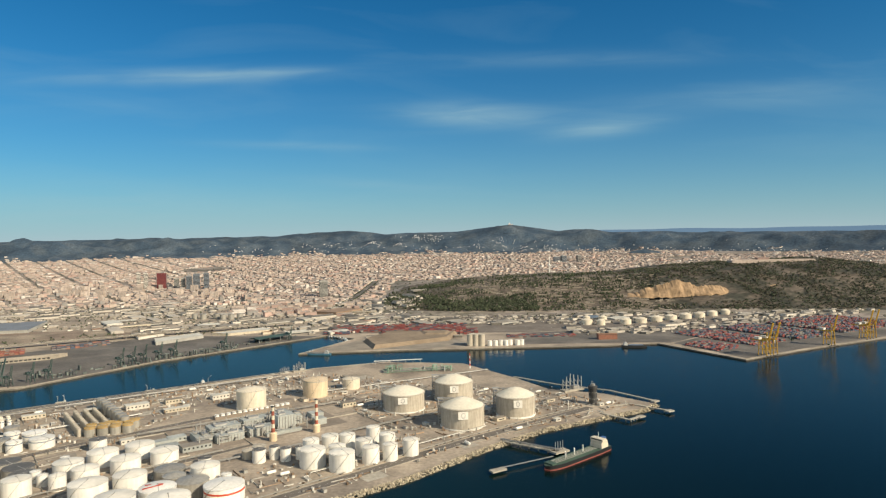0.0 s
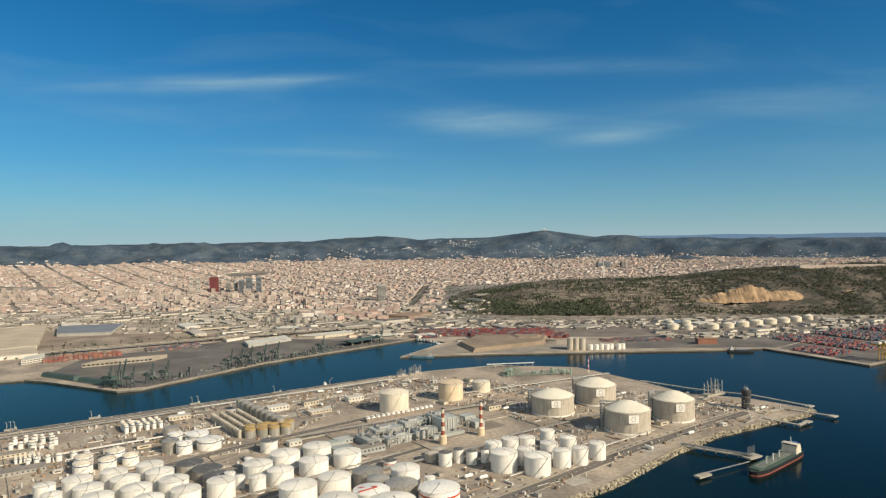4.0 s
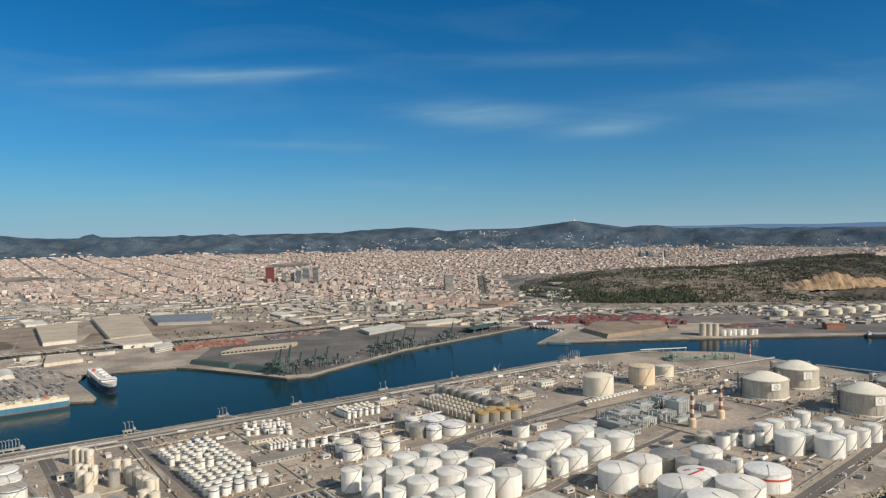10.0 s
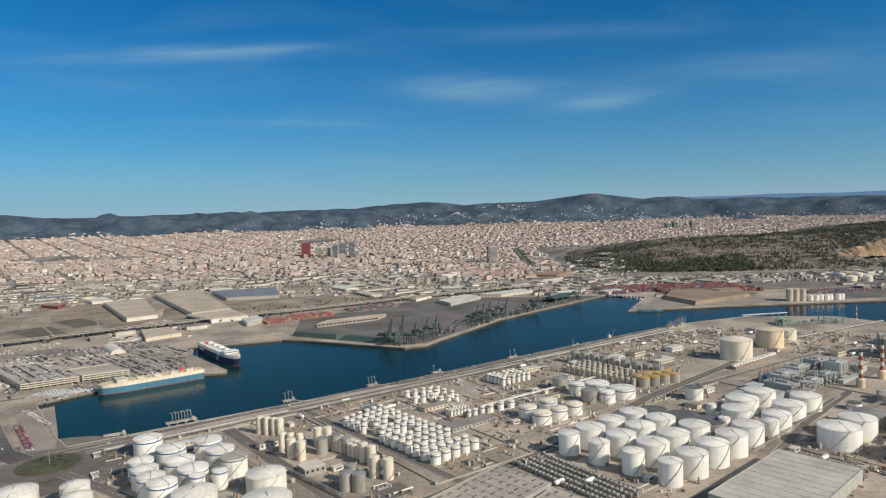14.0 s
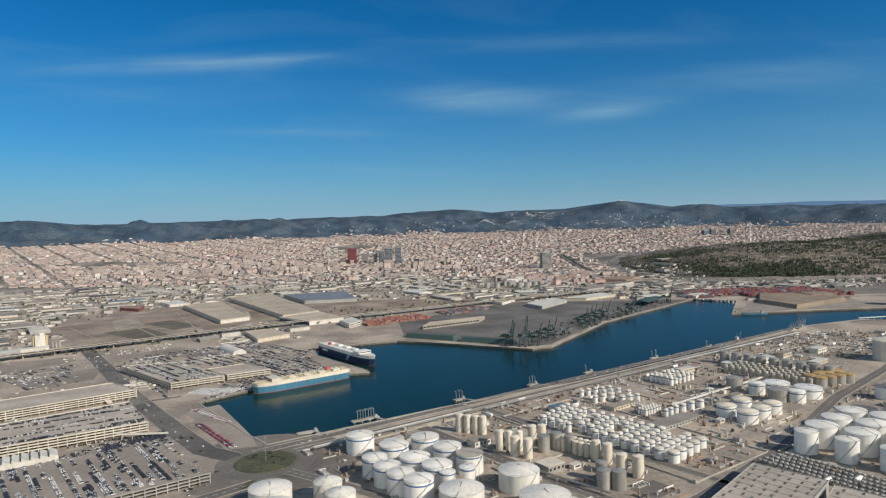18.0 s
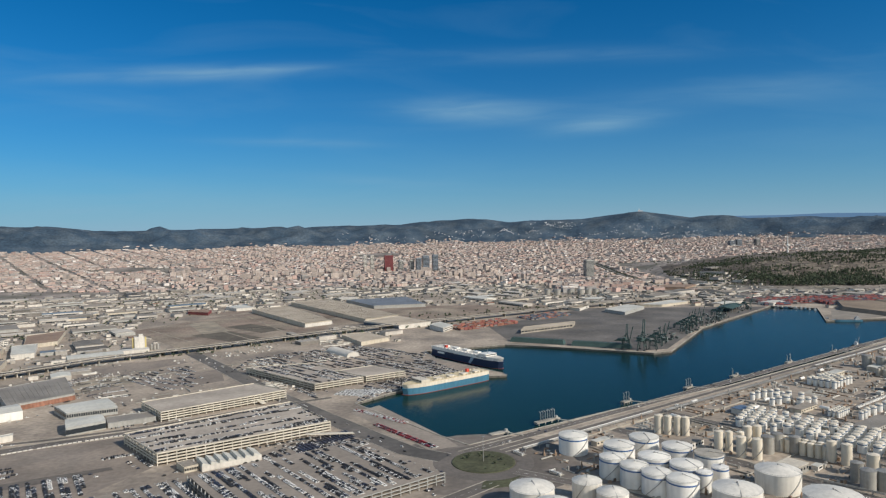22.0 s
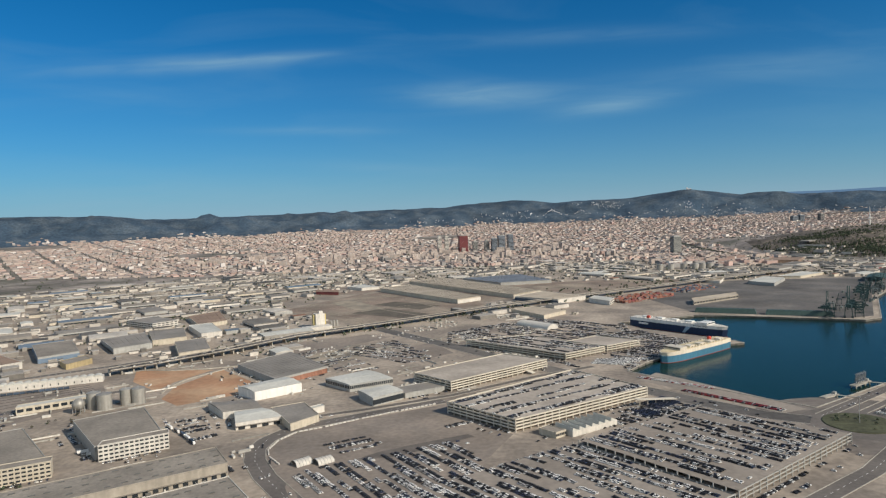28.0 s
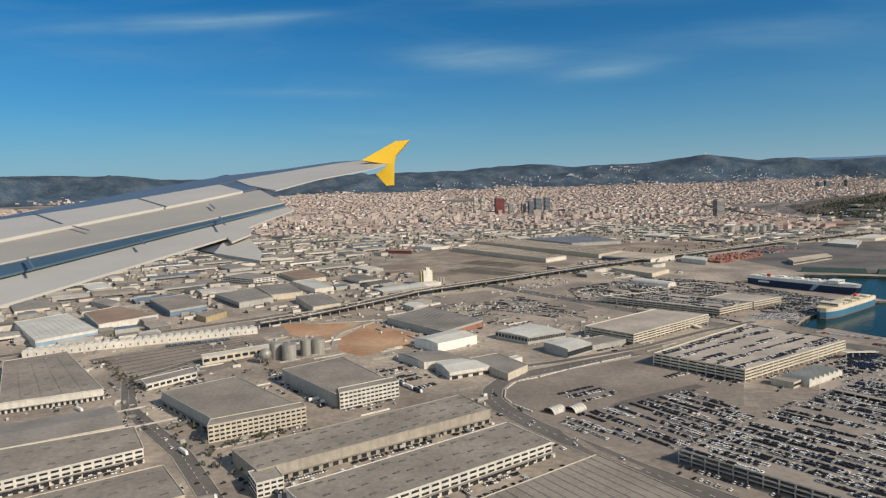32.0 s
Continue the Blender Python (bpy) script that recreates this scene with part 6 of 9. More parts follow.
# ---- cranes ----
def crane(mat, label, H, up, group):
    t = thing("gantry_crane", label, "crane", group=group)
    for sx in (-1, 1):
        for sy in (-1, 1):
            part("leg", Shape().bar((sx * 5, sy * 7, 0), (sx * 4, sy * 6, H), 1.0), mat, t)
            part("bogie", Shape().box(sx * 5, sy * 7, 0, 3.5, 1.2, 1.4), M_DARK, t)
        part("portal_beam", Shape().bar((sx * 4.6, -7, H * 0.45), (sx * 4.6, 7, H * 0.45), 0.9), mat, t)
        part("brace", Shape().bar((sx * 4.8, -7, H * 0.1), (sx * 4.3, 6, H * 0.92), 0.5), mat, t)
    part("top_girder", Shape().bar((-4, -6, H), (-4, 20, H), 1.1, 1.5).bar((4, -6, H), (4, 20, H), 1.1, 1.5).bar((-4, 14, H), (4, 14, H), 0.9), mat, t)
    part("apex", Shape().bar((-4, -5, H), (0, -4, H + 13), 0.8).bar((4, -5, H), (0, -4, H + 13), 0.8).bar((0, -4, H + 13), (0, 18, H + 1), 0.4), mat, t)
    tip = (0, -14, H + 28) if up else (0, -38, H + 0.5)
    part("boom", Shape().bar((-1.6, -7, H), (tip[0] - 1.2, tip[1], tip[2]), 0.9, 1.3).bar((1.6, -7, H), (tip[0] + 1.2, tip[1], tip[2]), 0.9, 1.3), mat, t)
    part("stay", Shape().bar((0, -4, H + 13), (0, (tip[1] - 7) / 2, (tip[2] + H) / 2), 0.3), mat, t)
    part("machine_house", Shape().box(0, 11, H + 0.8, 7, 8, 3.4), M_WALLWHITE if mat is M_YELLOW else mat, t)
    part("cab", Shape().box(2, -3, H - 2.4, 2, 2, 2), M_WALLWHITE, t)
    return t


first = crane(M_YELLOW, "yellow quay gantry crane with its boom raised", 24, True, "yellow quay cranes")
QC = [(490, 1012), (505, 1021), (640, 1100), (735, 1156), (752, 1166)]
for i, (x, y) in enumerate(QC):
    m = at(x, y, 0, 31, 1.0)
    if i:
        copy_thing(first, m)
    else:
        first.matrix_basis = m
first = crane(M_GREENISH, "dark green quay gantry crane with raised boom", 17, True, "green quay cranes")
for i, (x, y, tn) in enumerate(((-588, 866, 150), (-574, 868, 60), (-560, 892, 60), (-548, 912, 60), (-603, 884, 150), (-606, 872, 60), (-490, 998, 62), (-480, 1014, 62), (-470, 1030, 62), (-455, 1052, 62), (-440, 1072, 62), (-380, 1140, 50), (-290, 1235, 48))):
    m = at(x, y, 0, tn, 0.8)
    if i:
        copy_thing(first, m)
    else:
        first.matrix_basis = m

# ---- containers ----
CB = {k: Shape() for k in ("red", "blue", "grey", "orange")}
CM = {"red": M_CONTRED, "blue": M_CONTBLUE, "grey": M_CONTGREY, "orange": M_ORANGE}
CONT_MESH = {k: Shape().box(0, 0, 0, 6.5, 1.35, 1.4).mesh("shipping_container", CM[k]) for k in CM}
rc = random.Random(14)
singles = 0


def stacks(a, u, v, nu, nv, high, colours, one=False):
    """Blocks of stacked containers: from corner a, nu along u and nv along v."""
    global singles
    a, u, v = Vector(a), Vector(u).normalized(), Vector(v).normalized()
    tn = math.atan2(u.y, u.x)
    for i in range(nu):
        for j in range(nv):
            if (j % 7) == 6 or rc.random() < 0.16:
                continue
            p = a + u * i * 7.2 + v * j * 1.75
            for k in range(rc.randint(1, high)):
                c = rc.choice(colours)
                if one and singles < 260:
                    singles += 1
                    ob = new("shipping_container", CONT_MESH[c])
                    ob.matrix_basis = pose(p.x, p.y, 0.05 + 1.42 * k, 0, 0, math.degrees(tn))
                    tagged(ob, "%s steel shipping container in a stack" % c, "container", "stacked containers")
                else:
                    CB[c].box(p.x, p.y, 0.05 + 1.42 * k, 6.5, 1.35, 1.4, tn)


stacks((-800, 1050), (0.80, 0.60), (-0.5, 0.86), 16, 28, 3, ("orange", "orange", "orange", "red", "grey"), True)
stacks((-680, 1150), (0.80, 0.60), (-0.5, 0.86), 13, 26, 2, ("blue", "grey", "blue", "orange"))
stacks((440, 1060), (0.86, 0.5), (-0.5, 0.86), 8, 40, 3, ("red", "blue", "grey", "red", "blue"))
stacks((520, 1105), (0.86, 0.5), (-0.5, 0.86), 12, 95, 3, ("red", "blue", "blue", "grey", "red"))
stacks((625, 1160), (0.86, 0.5), (-0.5, 0.86), 14, 95, 4, ("red", "blue", "blue", "grey"))
stacks((745, 1230), (0.86, 0.5), (-0.5, 0.86), 30, 90, 4, ("red", "blue", "blue", "grey", "red"))
stacks((-118, 1266), (1, 0.05), (0, 1), 26, 34, 5, ("red", "red", "red", "grey", "blue"))
stacks((-222, 1312), (1, 0.05), (0, 1), 38, 44, 4, ("red", "red", "blue", "grey", "red"))
stacks((120, 1225), (1, 0.05), (0, 1), 18, 16, 2, ("grey", "red", "blue"))
stacks((-232, 1288), (1, 0.05), (0, 1), 7, 12, 4, ("blue", "blue", "red"))
for c in CB:
    tagged(part("container_stacks", CB[c], CM[c]), "stacked %s shipping containers in the far yards" % c, "containers", kind="stuff")
for a, b in (((-738, 950), (-672, 918)), ((-664, 912), (-597, 880))):
    d = Vector(b) - Vector(a)
    t = thing("covered_stockpile", "long dark green covered stockpile", "stockpile", (*((Vector(a) + Vector(b)) / 2), 0), math.degrees(math.atan2(d.y, d.x)))
    L = d.length
    part("cover", Shape().add([(-L / 2, -6, 0), (L / 2, -6, 0), (L / 2, 6, 0), (-L / 2, 6, 0), (-L / 2 + 2, -4, 5.6), (L / 2 - 2, -4, 5.6), (L / 2 - 2, 4, 5.6), (-L / 2 + 2, 4, 5.6)], [(0, 1, 5, 4), (1, 2, 6, 5), (2, 3, 7, 6), (3, 0, 4, 7), (4, 5, 6, 7)]), M_GREENISH, t)
    for k in range(12):
        part("rib", Shape().bar((-L / 2 + 3 + (L - 6) * k / 11, -4.2, 5.7), (-L / 2 + 3 + (L - 6) * k / 11, 4.2, 5.7), 0.4), M_DARK, t)


# straddle carriers, spreaders and scrap along the terminal's quay
M_YARDGEAR = material("grey_green_machinery", (0.10, 0.115, 0.105), 0.7, fine=(0.4, 0.15), broad=(0.03, 0.2), vary=0.6)
rs = random.Random(44)
gear = Shape()
for _ in range(130):
    f = rs.random()
    q = Vector((-545, 900)).lerp(Vector((-262, 1262)), f) + Vector((-0.79, 0.61)) * (6 + 52 * rs.random() ** 1.6)
    tn = radians(rs.choice((52, 52, 142))) + rs.uniform(-0.1, 0.1)
    if rs.random() < 0.3:
        hgt = rs.uniform(4, 8)
        gear.box(q.x, q.y, hgt, 5, 2.4, 0.7, tn)
        for e in (-2.2, 2.2):
            gear.box(q.x + e * math.cos(tn), q.y + e * math.sin(tn), 0.05, 0.7, 2.2, hgt, tn)
    else:
        gear.box(q.x, q.y, 0.05, rs.uniform(2, 9), rs.uniform(1.2, 2.6), rs.uniform(0.8, 2.8), tn)
tagged(part("terminal_gear", gear, M_YARDGEAR), "dull grey-green straddle carriers, spreaders and scrap along the quay", "port machinery", kind="stuff")


# ---- power plant, chimneys, pipe racks and yard buildings in the tank farm ----
for x, y in ((-163, 622), (-127, 648)):
    t = thing("chimney", "slim chimney with red and white bands", "chimney", (x, y, 0), group="striped chimneys")
    for k in range(8):
        part("band", Shape().lathe(0, 0, [(1.9 - 0.07 * k, 4.0 * k), (1.9 - 0.07 * (k + 1), 4.0 * (k + 1))], 16), (M_RUSTRED, M_CREAM)[k % 2], t)
    part("foot", Shape().lathe(0, 0, [(3.6, 0), (3.6, 7), (2.2, 8.2)], 16), M_TANTANK, t)
    part("rim", Shape().lathe(0, 0, [(1.7, 31.8), (1.7, 32.6), (1.1, 32.6)], 16), M_DARK, t)
pp = thing("power_plant", "blue-grey power station blocks with finned boilers", "power station", (-190, 655, 0), 36)
for x, y, sx, sy, h in ((-28, 10, 30, 16, 9), (4, 12, 26, 14, 10), (30, 8, 16, 16, 13), (-30, -14, 26, 12, 7), (0, -14, 24, 12, 8), (26, -12, 18, 14, 15), (44, 6, 10, 20, 9), (-52, 0, 14, 26, 6)):
    part("block", Shape().box(x, y, 0, sx, sy, h), M_BLUEGREY, pp)
    for k in range(int(sx / 3)):
        part("fin", Shape().box(x - sx / 2 + 1.5 + 3 * k, y - sy / 2 - 0.25, 0.2, 0.7, 0.5, h * 0.95), M_STEEL, pp)
    part("roof_plant", Shape().box(x + rng.uniform(-4, 4), y, h, sx * 0.4, sy * 0.4, 1.6).box(x - sx * 0.25, y + sy * 0.2, h, 2, 2, 2.4), M_STEEL, pp)
part("paved_yard", Shape().box(-8, 0, 0, 190, 64, 0.1), M_LOT, pp)
for x, y, sx, sy, h in ((-82, 12, 22, 10, 4), (-84, -10, 18, 12, 5), (-104, 4, 14, 22, 4), (-66, -24, 20, 8, 3), (62, -16, 12, 12, 6), (70, 10, 14, 12, 5), (-20, 25, 40, 5, 3.5), (20, -26, 36, 5, 3)):
    part("block", Shape().box(x, y, 0, sx, sy, h), M_BLUEGREY, pp)
for k in range(16):
    part("flue", Shape().lathe(14 + 3.2 * (k % 8), 2 - 6 * (k // 8), [(0.9, 0), (0.9, 12 + (k % 3)), (0.6, 12.4 + (k % 3))], 8), M_STEEL, pp)
for k in range(6):
    part("duct", Shape().bar((-40 + 14 * k, -24, 3), (-34 + 14 * k, 22, 8), 1.4), M_STEEL, pp)
maze = Shape()
for k in range(230):
    px, py = rng.uniform(-60, 55), rng.uniform(-24, 26)
    hgt = rng.uniform(4, 13)
    if k % 3 == 0:
        maze.box(px, py, 0.1, rng.uniform(0.5, 1.1), rng.uniform(0.5, 1.1), hgt)
    elif k % 3 == 1:
        maze.box(px, py, rng.uniform(3, 10), rng.uniform(4, 14), 0.5, 0.5)
    else:
        maze.box(px, py, rng.uniform(3, 10), 0.5, rng.uniform(3, 9), 0.5)
part("pipework", maze, M_STEEL, pp)["kind"] = "stuff"
coolers = thing("cooler_bank", "long bank of small white fan coolers on a rack", "cooling bank", (-210, 722, 0), 37)
part("rack", Shape().box(0, 0, 0, 86, 7, 3), M_LOT, coolers)
for k in range(14):
    part("cooler", Shape().lathe(-40 + 6.1 * k, 0, [(2.5, 3), (2.1, 4.4), (2.4, 4.9)], 12), M_WHITE, coolers)


def rack(a, b, n, label="grey pipe rack on steel trestles"):
    a, b = Vector(a), Vector(b)
    d = b - a
    t = thing("pipe_rack", label, "pipe rack", (a.x, a.y, 0), math.degrees(math.atan2(d.y, d.x)), group="pipe racks")
    L = d.length
    for k in range(n):
        part("pipe", Shape().bar((0, (k - n / 2) * 0.7, 2.3 + 0.5 * (k % 2)), (L, (k - n / 2) * 0.7, 2.3 + 0.5 * (k % 2)), 0.4), rng.choice((M_STEEL, M_STEEL, M_WHITE, M_GREYTANK)), t)
    for k in range(int(L / 13) + 1):
        part("trestle", Shape().bar((13 * k, -n * 0.4, 0), (13 * k, -n * 0.4, 2.6), 0.3).bar((13 * k, n * 0.4, 0), (13 * k, n * 0.4, 2.6), 0.3).bar((13 * k, -n * 0.45, 2.1), (13 * k, n * 0.45, 2.1), 0.3), M_STEEL, t)


rack(farm(20, 34), farm(160, 34), 4)
rack(farm(170, 38), farm(420, 40), 5)
rack(farm(430, 36), farm(680, 40), 6)
rack((-500, 590), (-330, 716), 4)
rack((-300, 640), (-120, 760), 5)
rack((-330, 470), (-200, 590), 3)
rack((-250, 520), (-110, 620), 4)
rack((-100, 640), (120, 800), 4)
rack((-170, 800), (60, 930), 5)
rack((-640, 470), (-590, 420), 3)
rack((-700, 515), (-655, 470), 3)
rack((-110, 530), (40, 655), 3, "low pipe run behind the shore road")


def yard_building(x, y, turn, sx, sy, h, wall, roof, label):
    t = thing("yard_building", label, "building", (x, y, 0), turn)
    part("wall_shell", Shape().box(0, 0, 0, sx, sy, h), wall, t)
    part("roof", Shape().box(0, 0, h + 0.01, sx + 0.5, sy + 0.5, 0.3), roof, t)
    for k in range(max(1, int(sx / 3.5))):
        part("window", Shape().box(-sx / 2 + (k + 0.5) * sx / max(1, int(sx / 3.5)), -sy / 2 - 0.05, h * 0.45, 1.5, 0.2, h * 0.3), M_GLASS, t)
    return t


for x, y, tn, sx, sy, h, w, rf, lab in ((-390, 735, 36, 22, 9, 4, M_WALLCREAM, M_ROOFPALE, "low cream yard office beside the street"), (-350, 748, 36, 24, 12, 5, M_WALLWHITE, M_ROOFPALE, "white control building with flat roof"),
                                        (-318, 770, 36, 18, 9, 5, M_WALLCREAM, M_ROOFTAN, "cream workshop with flat roof"), (-300, 735, 36, 26, 8, 3.5, M_WALLCREAM, M_ROOFPALE, "long low store with pale roof"),
                                        (-270, 790, 36, 20, 10, 5, M_WALLWHITE, M_ROOFPALE, "white plant building beside the quay"), (-110, 745, 30, 16, 9, 5, M_WALLCREAM, M_ROOFTAN, "small cream building beside gas tanks"),
                                        (-592, 590, 36, 14, 8, 4, M_WALLWHITE, M_SLATE, "small office with a blue-grey roof"), (-568, 556, -53, 64, 4, 3, M_WALLCREAM, M_ROOFPALE, "long narrow cream shelter"),
                                        (-470, 690, 36, 18, 9, 4, M_WALLWHITE, M_ROOFPALE, "white shed beside the quay road"), (-445, 712, 36, 22, 8, 4, M_WALLCREAM, M_ROOFPALE, "cream quay shed with a pale roof"),
                                        (-660, 512, 36, 14, 9, 4, M_WALLWHITE, M_ROOFTAN, "low store behind the silos"), (-618, 462, 36, 14, 12, 5, M_GREYTANK, M_CREAM, "flat cream canopy on posts"),
                                        (-512, 548, 36, 44, 14, 3, M_WALLGREY, M_ROOFGREY, "grey flat-roofed loading shed"), (-540, 594, 36, 26, 9, 3, M_WALLCREAM, M_ROOFTAN, "tan low building behind a bund"),
                                        (-720, 520, 36, 14, 5, 3, M_WALLCREAM, M_ROOFPALE, "small gate office by the road"), (-300, 620, 36, 12, 8, 4, M_WALLWHITE, M_ROOFPALE, "white pump house beside the street"),
                                        (-228, 600, 36, 26, 12, 5, M_BLUEGREY, M_ROOFGREY, "grey switch house among pipe racks"), (-256, 626, 36, 16, 10, 4, M_BLUEGREY, M_BLUEGREY, "small blue-grey flat plant cabin")):
    yard_building(x, y, tn, sx, sy, h, w, rf, lab)
M_ROOFSHEET = material("sun_bleached_sheet_roof", (0.42, 0.385, 0.325), 0.75, fine=(0.4, 0.12), broad=(0.04, 0.2))
hall("low wide warehouse with a gridded roof by the long street", [(-545, 396), (-498, 447), (-470, 418), (-517, 367)], 7, M_WALLGREY, M_ROOFDECK, ribs=8, sky=(9, 6))
hall("wide warehouse with a pale gridded roof", [(-512, 362), (-470, 412), (-430, 372), (-472, 322)], 7, M_WALLGREY, M_ROOFDECK, ribs=8, sky=(9, 6))
hall("large white warehouse with pale ribbed roof", [(-388, 396), (-318, 458), (-286, 424), (-356, 360)], 8, M_WALLGREY, M_ROOFSHEET, ribs=12)
bins = Shape().lathe(0, 0, [(1.3, 0), (1.3, 2.6), (0.9, 2.9)], 10).mesh("storage_bin", M_GREYTANK)
for i in range(24):
    for j in range(5):
        ob = new("storage_bin", bins)
        ob.matrix_basis = pose(-486 + 1.9 * i + 5.4 * j + rng.uniform(-0.3, 0.3), 466 - 2.7 * i + 2.5 * j, 0.05)
        tagged(ob, "small grey upright drum bin in a dense row", "bin", "rows of grey bins")
# low bund walls round the tank groups
for a0, b0, a1, b1 in ((255, 236, 392, 318), (395, 215, 505, 300), (60, 40, 165, 150), (170, 60, 250, 232), (560, 270, 690, 350)):
    t = thing("bund_wall", "low concrete bund wall round a tank group", "wall")
    c = [farm(a0, b0), farm(a1, b0), farm(a1, b1), farm(a0, b1)]
    for k in range(4):
        part("wall_run", Shape().bar((*c[k], 0.5), (*c[(k + 1) % 4], 0.5), 0.5, 1.0), M_QUAY, t)

# ---- rock bank along the open shore ----
rb = random.Random(5)


def boulder():
    s = Shape()
    pts = [Vector((rb.uniform(-1, 1), rb.uniform(-1, 1), rb.uniform(-0.8, 0.8))).normalized() * rb.uniform(0.7, 1.1) for _ in range(9)]
    bm = bmesh.new()
    for p in pts:
        bm.verts.new(p)
    bmesh.ops.convex_hull(bm, input=bm.verts)
    bm.verts.index_update()
    s.add([tuple(v.co) for v in bm.verts], [tuple(v.index for v in f.verts) for f in bm.faces])
    bm.free()
    return s


shapes = [boulder() for _ in range(8)]
rock_meshes = [s.mesh("boulder", M_ROCK) for s in shapes]
bank = thing("rock_bank", "sloping bank of pale armour boulders along the shore", "rock bank", kind="structure")
rest = Shape()
line = [Vector(p) for p in SHORE[:9]]
n = 0
for i in range(len(line) - 1):
    a, b = line[i], line[i + 1]
    d = (b - a).normalized()
    o = Vector((d.y, -d.x))
    for k in range(int((b - a).length / 0.9)):
        for row in range(4):
            p = a.lerp(b, rb.random()) + o * (row * 1.5 - 1.0 + rb.uniform(-0.5, 0.5))
            z, size = 0.3 - row * 0.75, rb.uniform(0.7, 1.4)
            if n < 200 and p.x < 20 and row < 3 and rb.random() < 0.35:
                piece("boulder", rb.choice(rock_meshes), bank, pose(p.x, p.y, z, rb.uniform(0, 360), rb.uniform(0, 360), 0) @ Matrix.Scale(size, 4))
                n += 1
            else:
                s = rb.choice(shapes)
                m = pose(p.x, p.y, z, rb.uniform(0, 360), rb.uniform(0, 360), 0) @ Matrix.Scale(size, 4)
                rest.add([tuple(m @ Vector(q)) for q in s.v], s.f)
tagged(part("boulders", rest, M_ROCK), "heaped pale armour boulders along the water", "rocks", kind="stuff")
# quay edge cap
cap = thing("quay_edge", "pale concrete quay edge along the basin", "quay", kind="structure")
for i in range(13, len(SHORE) - 2):
    a, b = SHORE[i], SHORE[i + 1]
    part("cap_stone", Shape().bar((*a, 0.15), (*b, 0.15), 1.0, 0.5), M_QUAY, cap)
    for k in range(int((Vector(b) - Vector(a)).length / 14)):
        p = Vector(a).lerp(Vector(b), (k + 0.5) / max(1, int((Vector(b) - Vector(a)).length / 14)))
        if n < 290:
            n += 1
            part("fender", Shape().box(p.x, p.y, -1.6, 1.2, 1.2, 1.4), M_DARK, cap)


# ---- broad halls between the port and the city ----
HALL_TAKEN = []


def far_hall(label, corners, h, wall, roof, **more):
    hall(label, corners, h, wall, roof, **more)
    a, b, c, d = (Vector(p) for p in corners)
    for i in range(5):
        for j in range(5):
            p = a.lerp(b, (i + 0.5) / 5).lerp(d.lerp(c, (i + 0.5) / 5), (j + 0.5) / 5)
            HALL_TAKEN.append((p.x, p.y, max((b - a).length, (d - a).length) / 8))


M_ROOFSAND = material("sand_sheet_roof", (0.42, 0.35, 0.265), 0.85, fine=(0.3, 0.1), broad=(0.03, 0.15))
M_BLUESHEET = material("blue_grey_sheet", (0.165, 0.18, 0.20), 0.7, fine=(0.3, 0.1), broad=(0.03, 0.15))
M_BLUEWALL = material("mid_blue_cladding", (0.125, 0.17, 0.225), 0.6, fine=(0.3, 0.1), broad=(0.05, 0.1))
M_BROWNROOF = material("brown_tile_roof", (0.25, 0.175, 0.125), 0.9, fine=(0.3, 0.12), broad=(0.03, 0.2))
far_hall("very long tan-roofed hall with a white windowed end", [(-1193, 1324), (-1139, 1376), (-1011, 1144), (-1048, 1112)], 6.5, M_WALLCREAM, M_ROOFSAND, ribs=20, bands=((2, M_WALLWHITE, 0.3, 5.5),), group="long tan halls")
far_hall("very long tan-roofed hall beside the fields", [(-1146, 1443), (-1079, 1504), (-907, 1199), (-957, 1151)], 6.5, M_WALLCREAM, M_ROOFSAND, ribs=26, group="long tan halls")
far_hall("tan-roofed hall with a dark blue front", [(-957, 1130), (-905, 1190), (-849, 1109), (-897, 1074)], 6, M_WALLWHITE, M_ROOFSAND, bands=((3, M_CONTBLUE, 0.3, 4.5),))
far_hall("long low pale shed at the foot of the hill", [(-252, 1656), (-248, 1676), (-168, 1655), (-171, 1635)], 3.4, M_WALLTAN, M_ROOFSAND)
far_hall("low white depot roof at the foot of the hill", [(-138, 1668), (-134, 1684), (-98, 1664), (-102, 1648)], 3.4, M_WALLWHITE, M_ROOFPALE)
far_hall("low white depot roof at the foot of the hill", [(-90, 1642), (-86, 1656), (-50, 1634), (-54, 1620)], 3.4, M_WALLWHITE, M_ROOFPALE)
far_hall("broad hall with a blue-grey sheet roof", [(-1036, 1476), (-912, 1521), (-864, 1372), (-964, 1352)], 6, M_WALLGREY, M_BLUESHEET, ribs=16)
far_hall("white flat-roofed block beside the expressway", [(-850, 1078), (-835, 1107), (-814, 1069), (-829, 1036)], 6, M_WALLWHITE, M_ROOFPALE, rows=((2, 2, 8),))
far_hall("low tan yard building behind the car decks", [(-973, 1001), (-940, 1021), (-903, 971), (-937, 934)], 4.5, M_WALLCREAM, M_ROOFSAND)
far_hall("small pale hall west of the fields", [(-1266, 1393), (-1243, 1427), (-1200, 1373), (-1232, 1353)], 5, M_WALLWHITE, M_ROOFPALE)
far_hall("red-walled block at the edge of the fields", [(-1313, 1318), (-1320, 1350), (-1276, 1340), (-1267, 1295)], 5, M_CONTRED, M_BROWNROOF)
far_hall("long beige store along the container yard", [(-718, 1009), (-709, 1043), (-624, 1093), (-634, 1062)], 5, M_WALLTAN, M_ROOFSAND, rows=((3, 1, 16),))
far_hall("grey hall beside the empty terminal", [(-543, 1237), (-484, 1306), (-463, 1270), (-520, 1190)], 5, M_WALLGREY, M_ROOFPALE)
